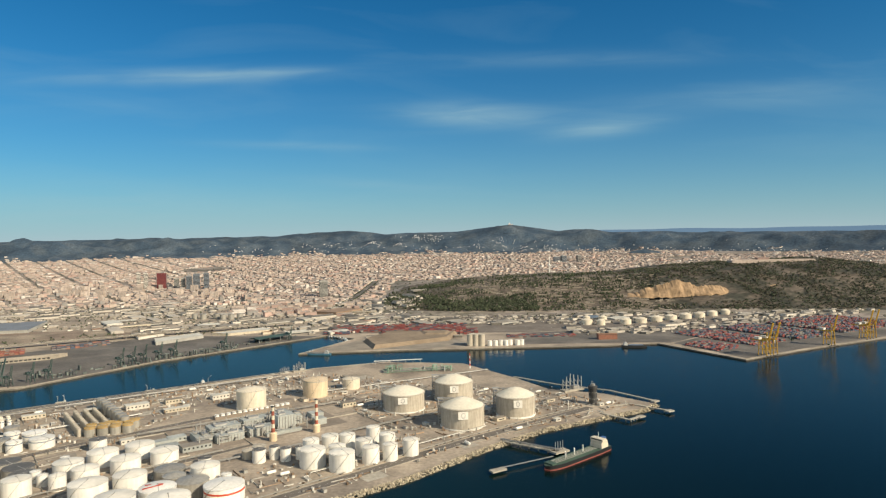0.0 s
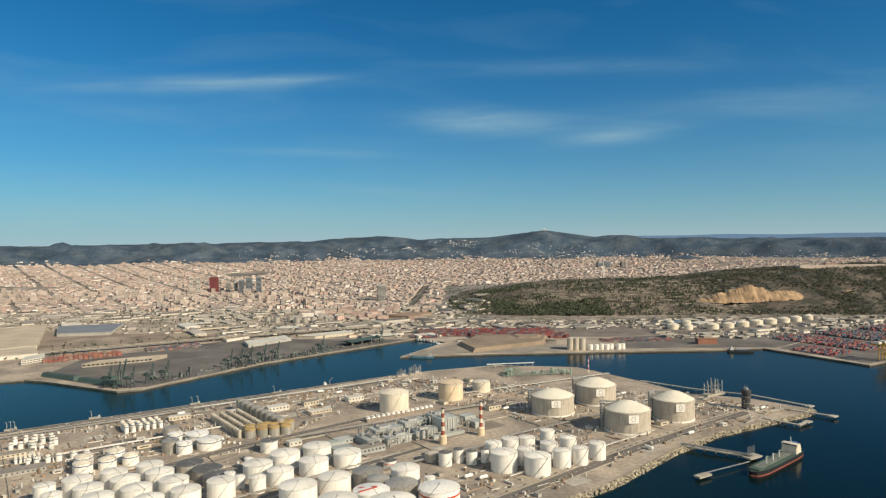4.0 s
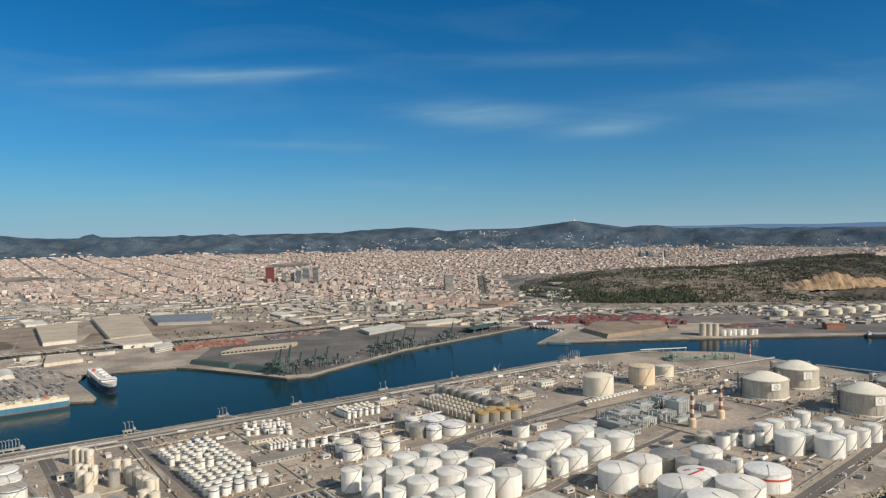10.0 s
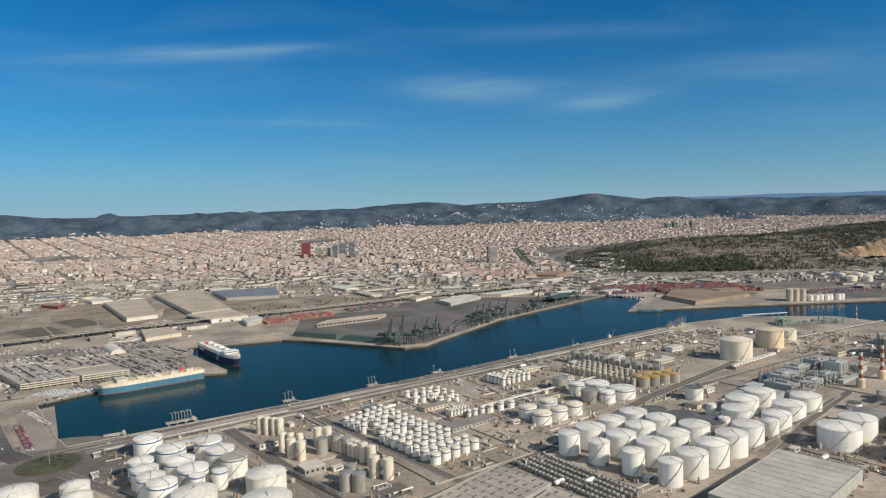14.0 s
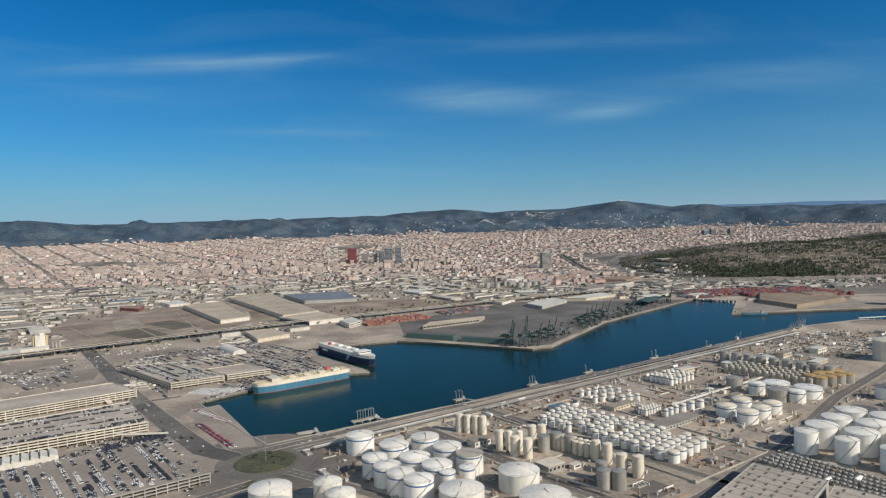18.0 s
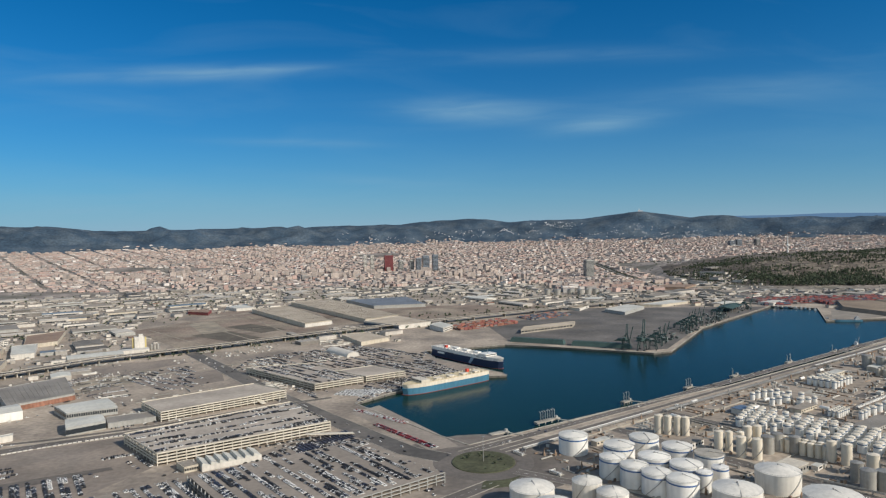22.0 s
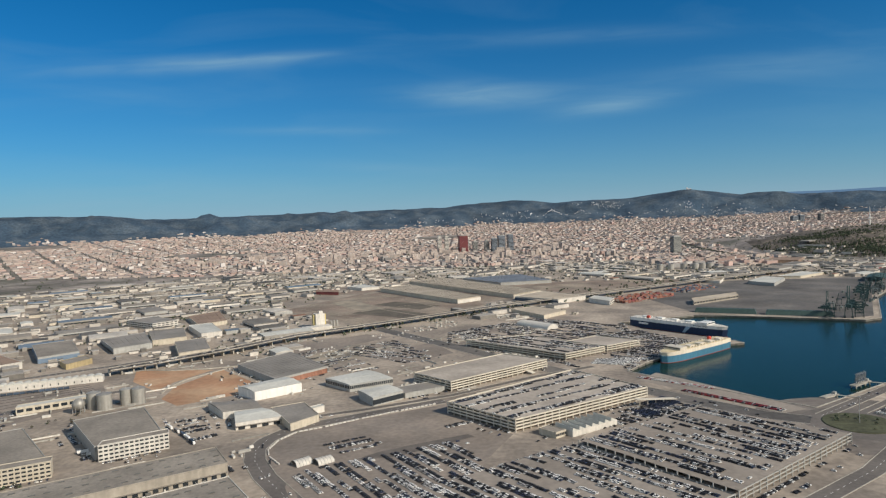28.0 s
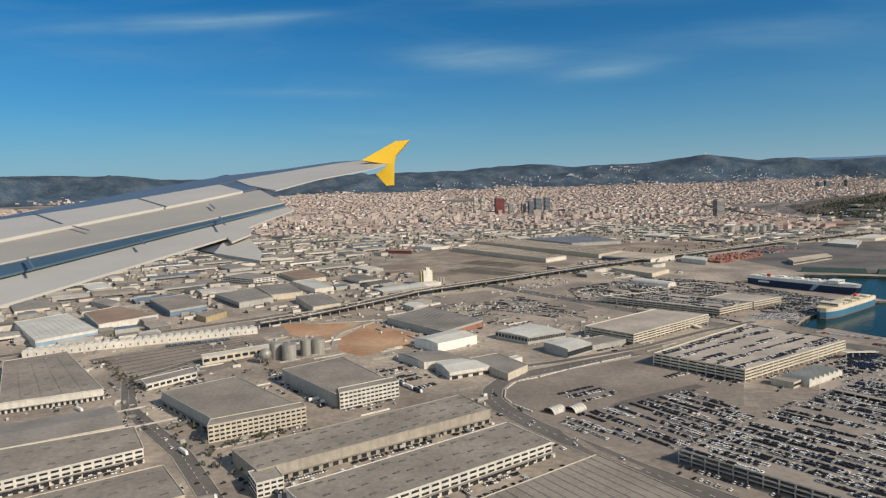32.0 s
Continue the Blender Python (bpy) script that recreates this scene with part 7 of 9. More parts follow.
far_hall("long pale-roofed hall behind the terminal", [(-460, 1308), (-376, 1380), (-352, 1347), (-423, 1295)], 4, M_WALLCREAM, M_ROOFPALE)
far_hall("low pale shed by the rail line", [(-599, 1283), (-571, 1335), (-555, 1309), (-583, 1259)], 4, M_WALLWHITE, M_ROOFSAND)
far_hall("broad hall with a brown tiled roof", [(-328, 1645), (-271, 1715), (-209, 1690), (-263, 1615)], 6, M_BROWNROOF, M_BROWNROOF)
far_hall("hall with a sandy roof and pale blue side", [(-1575, 757), (-1556, 790), (-1489, 736), (-1526, 693)], 6.5, M_WALLWHITE, M_BROWNROOF, bands=((3, M_PALEBLUE, 0.5, 5.5),))
far_hall("hall with a bright blue front and tan roof", [(-1540, 831), (-1511, 859), (-1458, 784), (-1485, 755)], 6.5, M_WALLGREY, M_ROOFTAN, bands=((2, M_BLUEWALL, 0.3, 5.0), (3, M_BLUEWALL, 0.3, 5.0)))
M_DULLYELLOW = material("dull_yellow_cladding", (0.36, 0.285, 0.155), 0.7, fine=(0.3, 0.12), broad=(0.05, 0.15), streak=0.2)
far_hall("small yellow-walled hall by the sawtooth line", [(-1453, 740), (-1443, 767), (-1425, 750), (-1436, 722)], 5, M_DULLYELLOW, M_ROOFTAN)
far_hall("grey-roofed factory hall with a loading yard", [(-1476, 860), (-1441, 898), (-1397, 824), (-1426, 794)], 6, M_WALLGREY, M_ROOFGREY, ribs=8, docks=((3, 10),))
far_hall("grey sheet-roofed factory hall", [(-1442, 912), (-1405, 930), (-1371, 858), (-1403, 838)], 6, M_WALLCREAM, M_ROOFGREY, ribs=8)
far_hall("plain hall with a pale grey roof", [(-1404, 945), (-1380, 962), (-1340, 890), (-1360, 875)], 6, M_WALLWHITE, M_ROOFPALE, ribs=8)
far_hall("white three-storey office by the factory halls", [(-1513, 997), (-1491, 1031), (-1435, 985), (-1459, 960)], 8, M_WALLWHITE, M_ROOFGREY, rows=((3, 3, 12), (2, 3, 6)))
far_hall("dark-roofed hall beside the expressway", [(-1372, 826), (-1345, 845), (-1312, 775), (-1338, 756)], 6, M_WALLCREAM, M_ROOFGREY, ribs=6)
far_hall("brown-roofed workshop west of the halls", [(-1611, 836), (-1621, 866), (-1575, 830), (-1569, 799)], 5, M_WALLGREY, M_ROOFGREY)
far_hall("broad hall with a brick-red roof", [(-1445, 1042), (-1415, 1090), (-1367, 986), (-1396, 957)], 5, M_WALLCREAM, M_BROWNROOF, ribs=6)
canopy = thing("port_canopy", "wide dark green sheet canopy on posts", "canopy", (-324, 1232, 0), 52)
part("roof", Shape().add([(-38, -15, 7), (38, -15, 7), (38, 15, 7), (-38, 15, 7), (-38, 0, 9.5), (38, 0, 9.5)], [(0, 1, 5, 4), (2, 3, 4, 5), (0, 4, 3), (1, 2, 5), (3, 2, 1, 0)]), M_GREENISH, canopy)
for sx in (-36, -12, 12, 36):
    for sy in (-14, 14):
        part("post", Shape().box(sx, sy, 0, 0.8, 0.8, 7), M_STEEL, canopy)
quon = thing("arched_store", "white arched fabric store beside the car decks", "store", (-953, 878, 0), -52)
part("shell", Shape().add([(sx * 26, 9 * math.cos(a * math.pi / 8), 6 * math.sin(a * math.pi / 8)) for sx in (-1, 1) for a in range(9)],
                          [(i, i + 1, i + 10, i + 9) for i in range(8)] + [tuple(range(8, -1, -1)), tuple(range(9, 18))]), M_WALLWHITE, quon, smooth=True)
patch("waste_ground", [(-1210, 750), (-1172, 787), (-1128, 842), (-1158, 866), (-1240, 804)], M_LOT, "dark asphalt lorry park below the expressway", z=0.07)
patch("waste_ground", [(-1143, 740), (-1099, 699), (-1053, 740), (-1077, 800)], M_LOT, "dark asphalt lot for lorries and trailers", z=0.066)
patch("waste_ground", [(-1205, 1047), (-1098, 965), (-1067, 992), (-1171, 1102)], M_WASTE, "dark bare plot crossed by tracks", z=0.075)
patch("waste_ground", [(-1183, 1136), (-1104, 1064), (-1073, 1098), (-1151, 1168)], M_WASTE, "dark bare plot beside the sandy one", z=0.079)
patch("waste_ground", [(-1260, 1180), (-1190, 1060), (-1160, 1090), (-1232, 1216)], M_SANDY, "pale sandy plot with sparse scrub", z=0.083)
patch("waste_ground", [(-1220, 640), (-1180, 690), (-1140, 740), (-1180, 780), (-1215, 742)], M_SANDY, "bare sandy ground behind the barrel hall", z=0.087)

# green process plant, mast and white pipe bridge near the tip of the quay
M_PLANTGREEN = material("pale_green_plant_paint", (0.17, 0.25, 0.19), 0.7, fine=(0.3, 0.15), broad=(0.05, 0.2), vary=0.35)
plant = thing("process_plant", "pale green process plant of columns, frames and pipes", "process plant", (-38, 936, 0), 12)
rp = random.Random(9)
for k in range(26):
    px, py, hgt = rp.uniform(-48, 48), rp.uniform(-14, 14), rp.uniform(3, 9)
    if k % 3:
        part("column", Shape().lathe(px, py, [(1.1, 0), (1.1, hgt), (0.5, hgt + 0.8)], 10), rp.choice((M_PLANTGREEN, M_PLANTGREEN, M_STEEL)), plant)
    else:
        fr_ = Shape().box(px, py, hgt, 7, 4, 0.5).box(px, py, hgt * 0.5, 7, 4, 0.3)
        for sx in (-3.3, 3.3):
            for sy in (-1.8, 1.8):
                fr_.box(px + sx, py + sy, 0, 0.5, 0.5, hgt)
        part("frame", fr_, M_PLANTGREEN, plant)
for k in range(5):
    part("pipe", Shape().bar((-50, -12 + 6 * k, 2.4), (50, -10 + 5 * k, 2.4), 0.7), rp.choice((M_PLANTGREEN, M_STEEL)), plant)
mast2 = thing("flare_mast", "slim lattice mast with red and white bands", "mast", (36, 948, 0))
for k in range(6):
    part("band", Shape().lathe(0, 0, [(0.9 - 0.08 * k, 3.6 * k), (0.9 - 0.08 * (k + 1), 3.6 * (k + 1))], 6), (M_WHITE, M_RED)[k % 2], mast2)
bridge = thing("pipe_bridge", "long white roofed pipe bridge along the shore", "pipe bridge", (-70, 990, 0), 10)
part("roof", Shape().box(0, 0, 5, 72, 3, 0.7), M_WHITE, bridge)
for k in range(7):
    part("post", Shape().box(-34 + 11.3 * k, 0, 0, 0.7, 0.7, 5), M_STEEL, bridge)

# ---- yards of the tank farm: pads, bunds, pumps, vessels, cabins, poles ----
obstacles = []
for ob in bpy.data.objects:
    if ob.parent is None and ob.children and ob.name.split(".")[0] in ("storage_tank", "silo", "chemical_tank", "gas_tank", "power_plant", "process_plant", "pipe_bridge", "cooler_bank", "yard_building", "chimney", "cooling_tower"):
        reach = max(math.hypot(c[0], c[1]) for ch in ob.children for c in ch.bound_box)
        if ob.name.split(".")[0] not in ("power_plant", "cooler_bank"):
            reach /= 1.4142
        obstacles.append((ob.matrix_basis.translation.x, ob.matrix_basis.translation.y, reach * ob.matrix_basis.to_scale().x))
STREETS = [[farm(-14, 10), farm(735, 14)], [farm(10, 24), farm(700, 28)], [(-703, 554), (-545, 360)], [(-600, 372), (-539, 418), (-454, 496), (-358, 606), (-249, 707), (-205, 752)], [(-575, 352), (-440, 480), (-345, 590)],
           [(-650, 597), (-505, 420)], [(-165, 448), (-69, 545), (91, 686), (160, 722)], [(-400, 400), (-262, 530), (-180, 610)]]
for line in STREETS:
    for (x0, y0), (x1, y1) in zip(line, line[1:]):
        n = int(math.hypot(x1 - x0, y1 - y0) / 6)
        obstacles += [(x0 + (x1 - x0) * k / n, y0 + (y1 - y0) * k / n, 6.0) for k in range(n + 1)]
FARM = [farm(5, 34), farm(735, 34), (120, 800), (215, 735), (150, 690), (30, 610), (-60, 520), (-150, 445), (-400, 380), (-560, 350), (-690, 400), (-770, 470)]


def free(x, y, need):
    return inside((x, y), FARM) and all((ox - x) ** 2 + (oy - y) ** 2 > (rr + need) ** 2 for ox, oy, rr in obstacles)


def spots_in(n, need, r, tries=400):
    out = []
    for _ in range(n * tries):
        if len(out) >= n:
            break
        x, y = r.uniform(-790, 230), r.uniform(345, 990)
        if free(x, y, need):
            obstacles.append((x, y, need))
            out.append((x, y, 36.5 + r.choice((0, 0, 90)) + r.uniform(-2, 2)))
    return out


ry = random.Random(58)
for k, (x, y, tn) in enumerate(spots_in(34, 9, ry)):
    w, d = ry.uniform(14, 34), ry.uniform(10, 20)
    c, q = math.cos(radians(tn)), math.sin(radians(tn))
    poly = [(x + a * c - b * q, y + a * q + b * c) for a, b in ((-w / 2, -d / 2), (w / 2, -d / 2), (w / 2, d / 2), (-w / 2, d / 2))]
    patch("yard_pad", poly, ry.choice((M_ASPHALT, M_QUAY, M_SANDY, M_LOT)), "worn paved pad between the tanks", z=0.012 + 0.0008 * k)
for i in range(34):
    obstacles.pop()


def pump_skid():
    t = thing("pump_skid", "row of grey pumps on a concrete pad with pipes", "pump", group="pump skids")
    part("pad", Shape().box(0, 0, 0, 8, 4.5, 0.35), M_QUAY, t)
    for k in range(3):
        part("pump", Shape().box(-2.6 + 2.6 * k, -0.4, 0.35, 0.9, 1.8, 1.0).lathe(-2.6 + 2.6 * k, 0.9, [(0.45, 0.35), (0.45, 1.6), (0.2, 1.7)], 8), ry.choice((M_STEEL, M_BLUEGREY)), t)
    part("header_pipe", Shape().bar((-4.5, 1.7, 1.5), (4.5, 1.7, 1.5), 0.5).bar((-4.5, 1.7, 0), (-4.5, 1.7, 1.7), 0.5).bar((4.5, 1.7, 0), (4.5, 1.7, 1.7), 0.5).bar((4.5, 1.7, 1.2), (4.5, -3, 1.2), 0.4).bar((4.5, -3, 0), (4.5, -3, 1.3), 0.4), M_WHITE, t)
    return t


def vessel():
    t = thing("horizontal_vessel", "small white horizontal pressure vessel on saddles", "pressure vessel", group="small vessels")
    s = Shape().lathe(0, 0, [(0.3, -4.2), (1.1, -3.8), (1.4, -3), (1.4, 3), (1.1, 3.8), (0.3, 4.2)], 12)
    s.v = [(z, x, y + 2.2) for x, y, z in s.v]
    part("shell", s, M_WHITE, t, smooth=True)
    for dx in (-2.4, 2.4):
        part("saddle", Shape().box(dx, 0, 0, 0.5, 2.2, 1.2), M_QUAY, t)
    return t


def cabin(k):
    w, d, h = ((7, 4, 2.6), (12, 6, 3.2), (5, 3, 2.4))[k]
    t = thing("site_cabin", ("white site cabin with a flat roof", "cream control building with a flat tan roof", "grey equipment cabin between the tanks")[k], "cabin", group="site cabins")
    part("wall_shell", Shape().box(0, 0, 0, w, d, h), (M_WALLWHITE, M_WALLCREAM, M_WALLGREY)[k], t)
    part("roof", Shape().box(0, 0, h + 0.01, w + 0.4, d + 0.4, 0.2), (M_ROOFPALE, M_ROOFTAN, M_ROOFGREY)[k], t)
    part("window", Shape().box(0, -d / 2 - 0.05, 1.1, w * 0.6, 0.15, 0.9), M_GLASS, t)
    return t


def pole():
    t = thing("light_pole", "tall slim lamp post in the tank yard", "lamp post", group="yard lamp posts")
    part("mast", Shape().lathe(0, 0, [(0.16, 0), (0.09, 10)], 6), M_STEEL, t)
    part("lamp_head", Shape().box(0, 0, 10, 1.6, 0.4, 0.25), M_STEEL, t)
    return t


def spread(first, where):
    for i, (x, y, tn) in enumerate(where):
        if i:
            copy_thing(first, at(x, y, 0.05, tn))
        else:
            first.matrix_basis = at(x, y, 0.05, tn)


spread(cabin(1), spots_in(10, 7, ry))
spread(pump_skid(), spots_in(44, 5, ry))
spread(vessel(), spots_in(34, 4.6, ry))
spread(cabin(0), spots_in(24, 4.2, ry))
spread(cabin(2), spots_in(26, 3.2, ry))
spread(pole(), spots_in(40, 1.0, ry))
# loose low pipework, valves and pallets between everything
M_YARDBITS = material("mixed_yard_metal", (0.36, 0.34, 0.30), 0.7, fine=(0.5, 0.2), broad=(0.05, 0.2), vary=0.6)
# low pipeline on sleepers along the shore road
line = thing("pipeline", "low dark pipeline on sleepers beside the shore road", "pipeline", (0, 0, 0))
SH = [(-150, 472), (-78, 537), (-20, 590), (17, 623), (66, 663), (112, 700), (150, 728)]
for (x0, y0), (x1, y1) in zip(SH, SH[1:]):
    part("pipe", Shape().bar((x0, y0, 0.9), (x1, y1, 0.9), 0.7), M_GREYTANK, line)
    for k in range(5):
        part("sleeper", Shape().box(x0 + (x1 - x0) * (k + 0.5) / 5, y0 + (y1 - y0) * (k + 0.5) / 5, 0, 1.2, 2.4, 0.75, 2.3), M_DARK, line)
M_RUST = material("rusty_brown_steel", (0.24, 0.165, 0.11), 0.85, fine=(0.5, 0.2), broad=(0.05, 0.2), vary=0.45)
bits, rusty = Shape(), Shape()
for _ in range(15000):
    x, y = ry.uniform(-790, 230), ry.uniform(345, 990)
    if not free(x, y, 1.0) or noise.noise(Vector((x * 0.03, y * 0.03, 1.0))) < -0.3:
        continue
    tn = radians(36.5 + ry.choice((0, 90)))
    s = rusty if ry.random() < 0.35 else bits
    kind = ry.random()
    if kind < 0.42:
        L = ry.uniform(4, 20)
        if free(x + L / 2 * math.cos(tn), y + L / 2 * math.sin(tn), 0.8) and free(x - L / 2 * math.cos(tn), y - L / 2 * math.sin(tn), 0.8):
            s.box(x, y, 0.04, L, ry.uniform(0.3, 0.8), ry.uniform(0.3, 0.9), tn)
    elif kind < 0.5:
        s.lathe(x, y, [(ry.uniform(0.5, 1.1), 0.04), (0.6, ry.uniform(1.5, 4)), (0.2, 4.2)], 8)
    else:
        s.box(x, y, 0.04, ry.uniform(0.6, 2.6), ry.uniform(0.6, 2.0), ry.uniform(0.5, 2.4), tn)
tagged(part("yard_pipework", bits, M_YARDBITS), "low pipework, valves and pallets scattered over the tank yards", "pipework", kind="stuff")
tagged(part("rusty_pipework", rusty, M_RUST), "rusty brown pipes and supports between the tanks", "pipework", kind="stuff")


# ---- the city plain, towers, trees and the hill ----
LAND = SHORE + [(4600, 2900), (4600, 3600), (-4800, 3600), (-4800, -900), (-160, -900)]
FALLOW = [(-895, 1178), (-770, 1222), (-600, 1300), (-640, 1365), (-745, 1385), (-925, 1385)]
KEEP = [FALLOW, [(-760, 1090), (-740, 940), (-555, 860), (-225, 1290), (-560, 1310)], [(-1345, 1260), (-1325, 1100), (-1164, 910), (-1000, 1090), (-820, 1230), (-900, 1450), (-1170, 1395)],
        [(-240, 1080), (-230, 1285), (1100, 1700), (1200, 1300), (780, 1170), (449, 980), (368, 1140)], [(-1060, 800), (-860, 740), (-840, 880), (-950, 950), (-1070, 870)]]
taken = []


def clear_of(x, y, need):
    for tx, ty, tr in taken:
        if (tx - x) ** 2 + (ty - y) ** 2 < (tr + need) ** 2:
            return False
    return True


for (x0, y0), (x1, y1) in zip(EXP, EXP[1:]):
    n = int(math.hypot(x1 - x0, y1 - y0) / 12)
    taken += [(x0 + (x1 - x0) * k / n, y0 + (y1 - y0) * k / n, 14) for k in range(n)]
taken += HALL_TAKEN
taken += [(-1228, 930, 34), (-570, 1560, 40), (-980, 1430, 60), (-850, 1560, 60)]

# mid-rise quarter beside the avenue, and white works along the rail line
rmid = random.Random(63)
MIDRISE = []
for _ in range(900):
    if len(MIDRISE) >= 85:
        break
    x, y = rmid.choice((rmid.uniform(-560, -225), rmid.uniform(-460, -225))), rmid.uniform(1600, 1850)
    w, d = rmid.uniform(14, 30), rmid.uniform(9, 15)
    if abs(x - (-292 + 0.0325 * (y - 1630))) < 12 + w / 2 or not clear_of(x, y, w * 0.5):
        continue
    taken.append((x, y, w * 0.5))
    MIDRISE.append((x, y, w, d, rmid.uniform(4, 11), rmid.choice((8, 8, 98, 38)), rmid.choice(("brick", "grey", "ochre", "brick", "white", "grey", "ochre"))))


# wide sheds of the industrial belt
M_SHEDROOF = material("weathered_shed_roof", (0.275, 0.248, 0.212), 0.85, fine=(0.3, 0.18), broad=(0.03, 0.22), vary=0.75)
M_SHEDWALL = material("weathered_shed_wall", (0.34, 0.31, 0.27), 0.85, fine=(0.3, 0.15), broad=(0.03, 0.2), vary=0.65)
M_TILE = material("brick_red_roof", (0.24, 0.13, 0.085), 0.9, fine=(0.3, 0.15), broad=(0.03, 0.15), vary=0.25)
M_ROOFBLUE = material("blue_grey_sheet_roof", (0.13, 0.165, 0.20), 0.6, fine=(0.3, 0.1), broad=(0.03, 0.15), vary=0.2)
ri = random.Random(31)
far_wall, far_roof = Shape(), Shape()
made = 0


def in_belt(x, y):
    if not (y > 1290 or (x < -880 and y > 960) or (x < -1230 and y > 760) or (x < -1450 and y > 640) or (x < -1560 and y > 420)):
        return False
    if y > 1960 or (x > -60 and y > 1500) or (x > -160 and y < 1420):
        return False
    return not any(inside((x, y), k) for k in KEEP) and inside((x, y), LAND)


def gable_roof(w, d, h, g):
    return Shape().add([(-w / 2, -d / 2, h + 0.02), (w / 2, -d / 2, h + 0.02), (w / 2, d / 2, h + 0.02), (-w / 2, d / 2, h + 0.02), (-w / 2, 0, h + g), (w / 2, 0, h + g)], [(0, 1, 5, 4), (2, 3, 4, 5), (1, 2, 5), (3, 0, 4)])


# the broad halls first, then smaller ones between them, then low clutter
for count, wide, deep, tall in ((900, (34, 78), (20, 40), (3, 5.5)), (2600, (12, 30), (9, 20), (2.5, 5.5)), (9000, (4, 10), (3, 7), (1.5, 4))):
    for i in range(count):
        r = 560 + 1500 * ri.random() ** 0.9
        a = radians(ri.uniform(-58, 50))
        x, y = HUB.x + r * math.sin(a), HUB.y + r * math.cos(a)
        w, d, h = ri.uniform(*wide), ri.uniform(*deep), ri.uniform(*tall)
        if not in_belt(x, y) or not clear_of(x, y, 0.40 * max(w, d)):
            continue
        taken.append((x, y, 0.40 * max(w, d) if wide[0] > 5 else 2.0))
        tn = ri.choice((34, 34, 36, -54)) + ri.uniform(-3, 3)
        z = terrain(x, y) if y > 1400 else 0.0
        if made < 200 and y < 1560 and wide[0] > 5:
            made += 1
            wall = ri.choice((M_SHEDWALL, M_SHEDWALL, M_SHEDWALL, M_WALLGREY, M_WALLGREY, M_WALLCREAM, M_WALLWHITE))
            roof = ri.choice((M_SHEDROOF, M_SHEDROOF, M_SHEDROOF, M_ROOFGREY, M_ROOFTAN, M_ROOFPALE, M_ROOFBLUE, M_TILE if w < 34 else M_ROOFTAN))
            t = thing("industrial_shed", "%s industrial shed with a %s roof" % ({M_WALLWHITE: "white", M_WALLGREY: "grey", M_WALLCREAM: "cream", M_SHEDWALL: "weathered pale"}[wall],
                      {M_SHEDROOF: "weathered", M_ROOFGREY: "grey sheet", M_ROOFTAN: "tan", M_ROOFPALE: "pale", M_ROOFBLUE: "blue-grey", M_TILE: "brick-red"}[roof]), "shed", (x, y, min(0, z)), tn, group="industrial sheds")
            part("wall_shell", Shape().box(0, 0, 0, w, d, h), wall, t)
            part("roof", gable_roof(w, d, h, min(1.2, d * 0.06)), roof, t)
            if w > 34:
                part("door_band", Shape().box(0, -d / 2 - 0.08, 0.2, w * 0.8, 0.2, h * 0.4), M_GLASS, t)
        else:
            far_wall.box(x, y, z - 1, w, d, h + 1, radians(tn))
            far_roof.box(x, y, z + h + 0.02, w + 0.3, d + 0.3, 0.3, radians(tn))
# port strip along the far shore: sheds, stores and parked trailers
for i in range(2200):
    x, y = ri.uniform(-150, 1000), ri.uniform(1200, 1560)
    w, d, h = ri.choice(((30, 14, 4.5), (16, 9, 4), (8, 5, 3), (5, 2.5, 2), (5, 2.5, 2)))
    w, d = w * ri.uniform(0.7, 1.3), d * ri.uniform(0.7, 1.3)
    if y < 1215 + 0.05 * x + (0.42 * (x - 420) if x > 420 else 0) + 20 or (280 < x < 680 and abs(y - (1385 + 0.45 * (x - 370))) < 34) or not clear_of(x, y, 0.45 * w) or (-240 < x < 250 and 1250 < y < 1402):
        continue
    taken.append((x, y, 0.45 * w))
    z = max(0.0, terrain(x, y)) if y > 1340 else 0.0
    far_wall.box(x, y, z - 0.5, w, d, h + 0.5, radians(24 if x > 300 else 4) + ri.choice((0, 0, 1.571)))
    far_roof.box(x, y, z + h + 0.02, w + 0.3, d + 0.3, 0.3, radians(24 if x > 300 else 4))
ob = tagged(part("far_sheds", far_wall, M_SHEDWALL), "low industrial sheds in the plain behind the port", "buildings", kind="stuff")
part("far_shed_roofs", far_roof, M_SHEDROOF, ob)["kind"] = "stuff"

M_HEAP = material("brown_ore_heap", (0.215, 0.165, 0.118), 0.98, fine=(0.2, 0.12), broad=(0.03, 0.2))
mound = thing("stockpile", "broad flat-topped brown stockpile with steep sides", "stockpile", (-58, 1200, 0))
foot = [(-90, 2), (-64, -82), (66, 0), (84, 78), (-48, 92)]
part("pile_body", Shape().add([(x, y, 0) for x, y in foot] + [(x * 0.93, 5 + (y - 5) * 0.92, 7 + 0.6 * math.sin(x)) for x, y in foot], [(0, 1, 6, 5), (1, 2, 7, 6), (2, 3, 8, 7), (3, 4, 9, 8), (4, 0, 5, 9), (5, 6, 7, 8, 9)]), M_HEAP, mound)
part("upper_pile", Shape().add([(20, 30, 7), (62, 28, 7), (70, 66, 7), (10, 70, 7), (26, 34, 10), (58, 32, 10), (64, 62, 10), (16, 66, 10)], [(0, 1, 5, 4), (1, 2, 6, 5), (2, 3, 7, 6), (3, 0, 4, 7), (4, 5, 6, 7)]), M_HEAP, mound)
store = thing("brick_store", "orange-red brick store on the far quay", "building", (294, 1196, 0), 3)
part("wall_shell", Shape().box(0, 0, 0, 34, 14, 9), M_ORANGE, store)
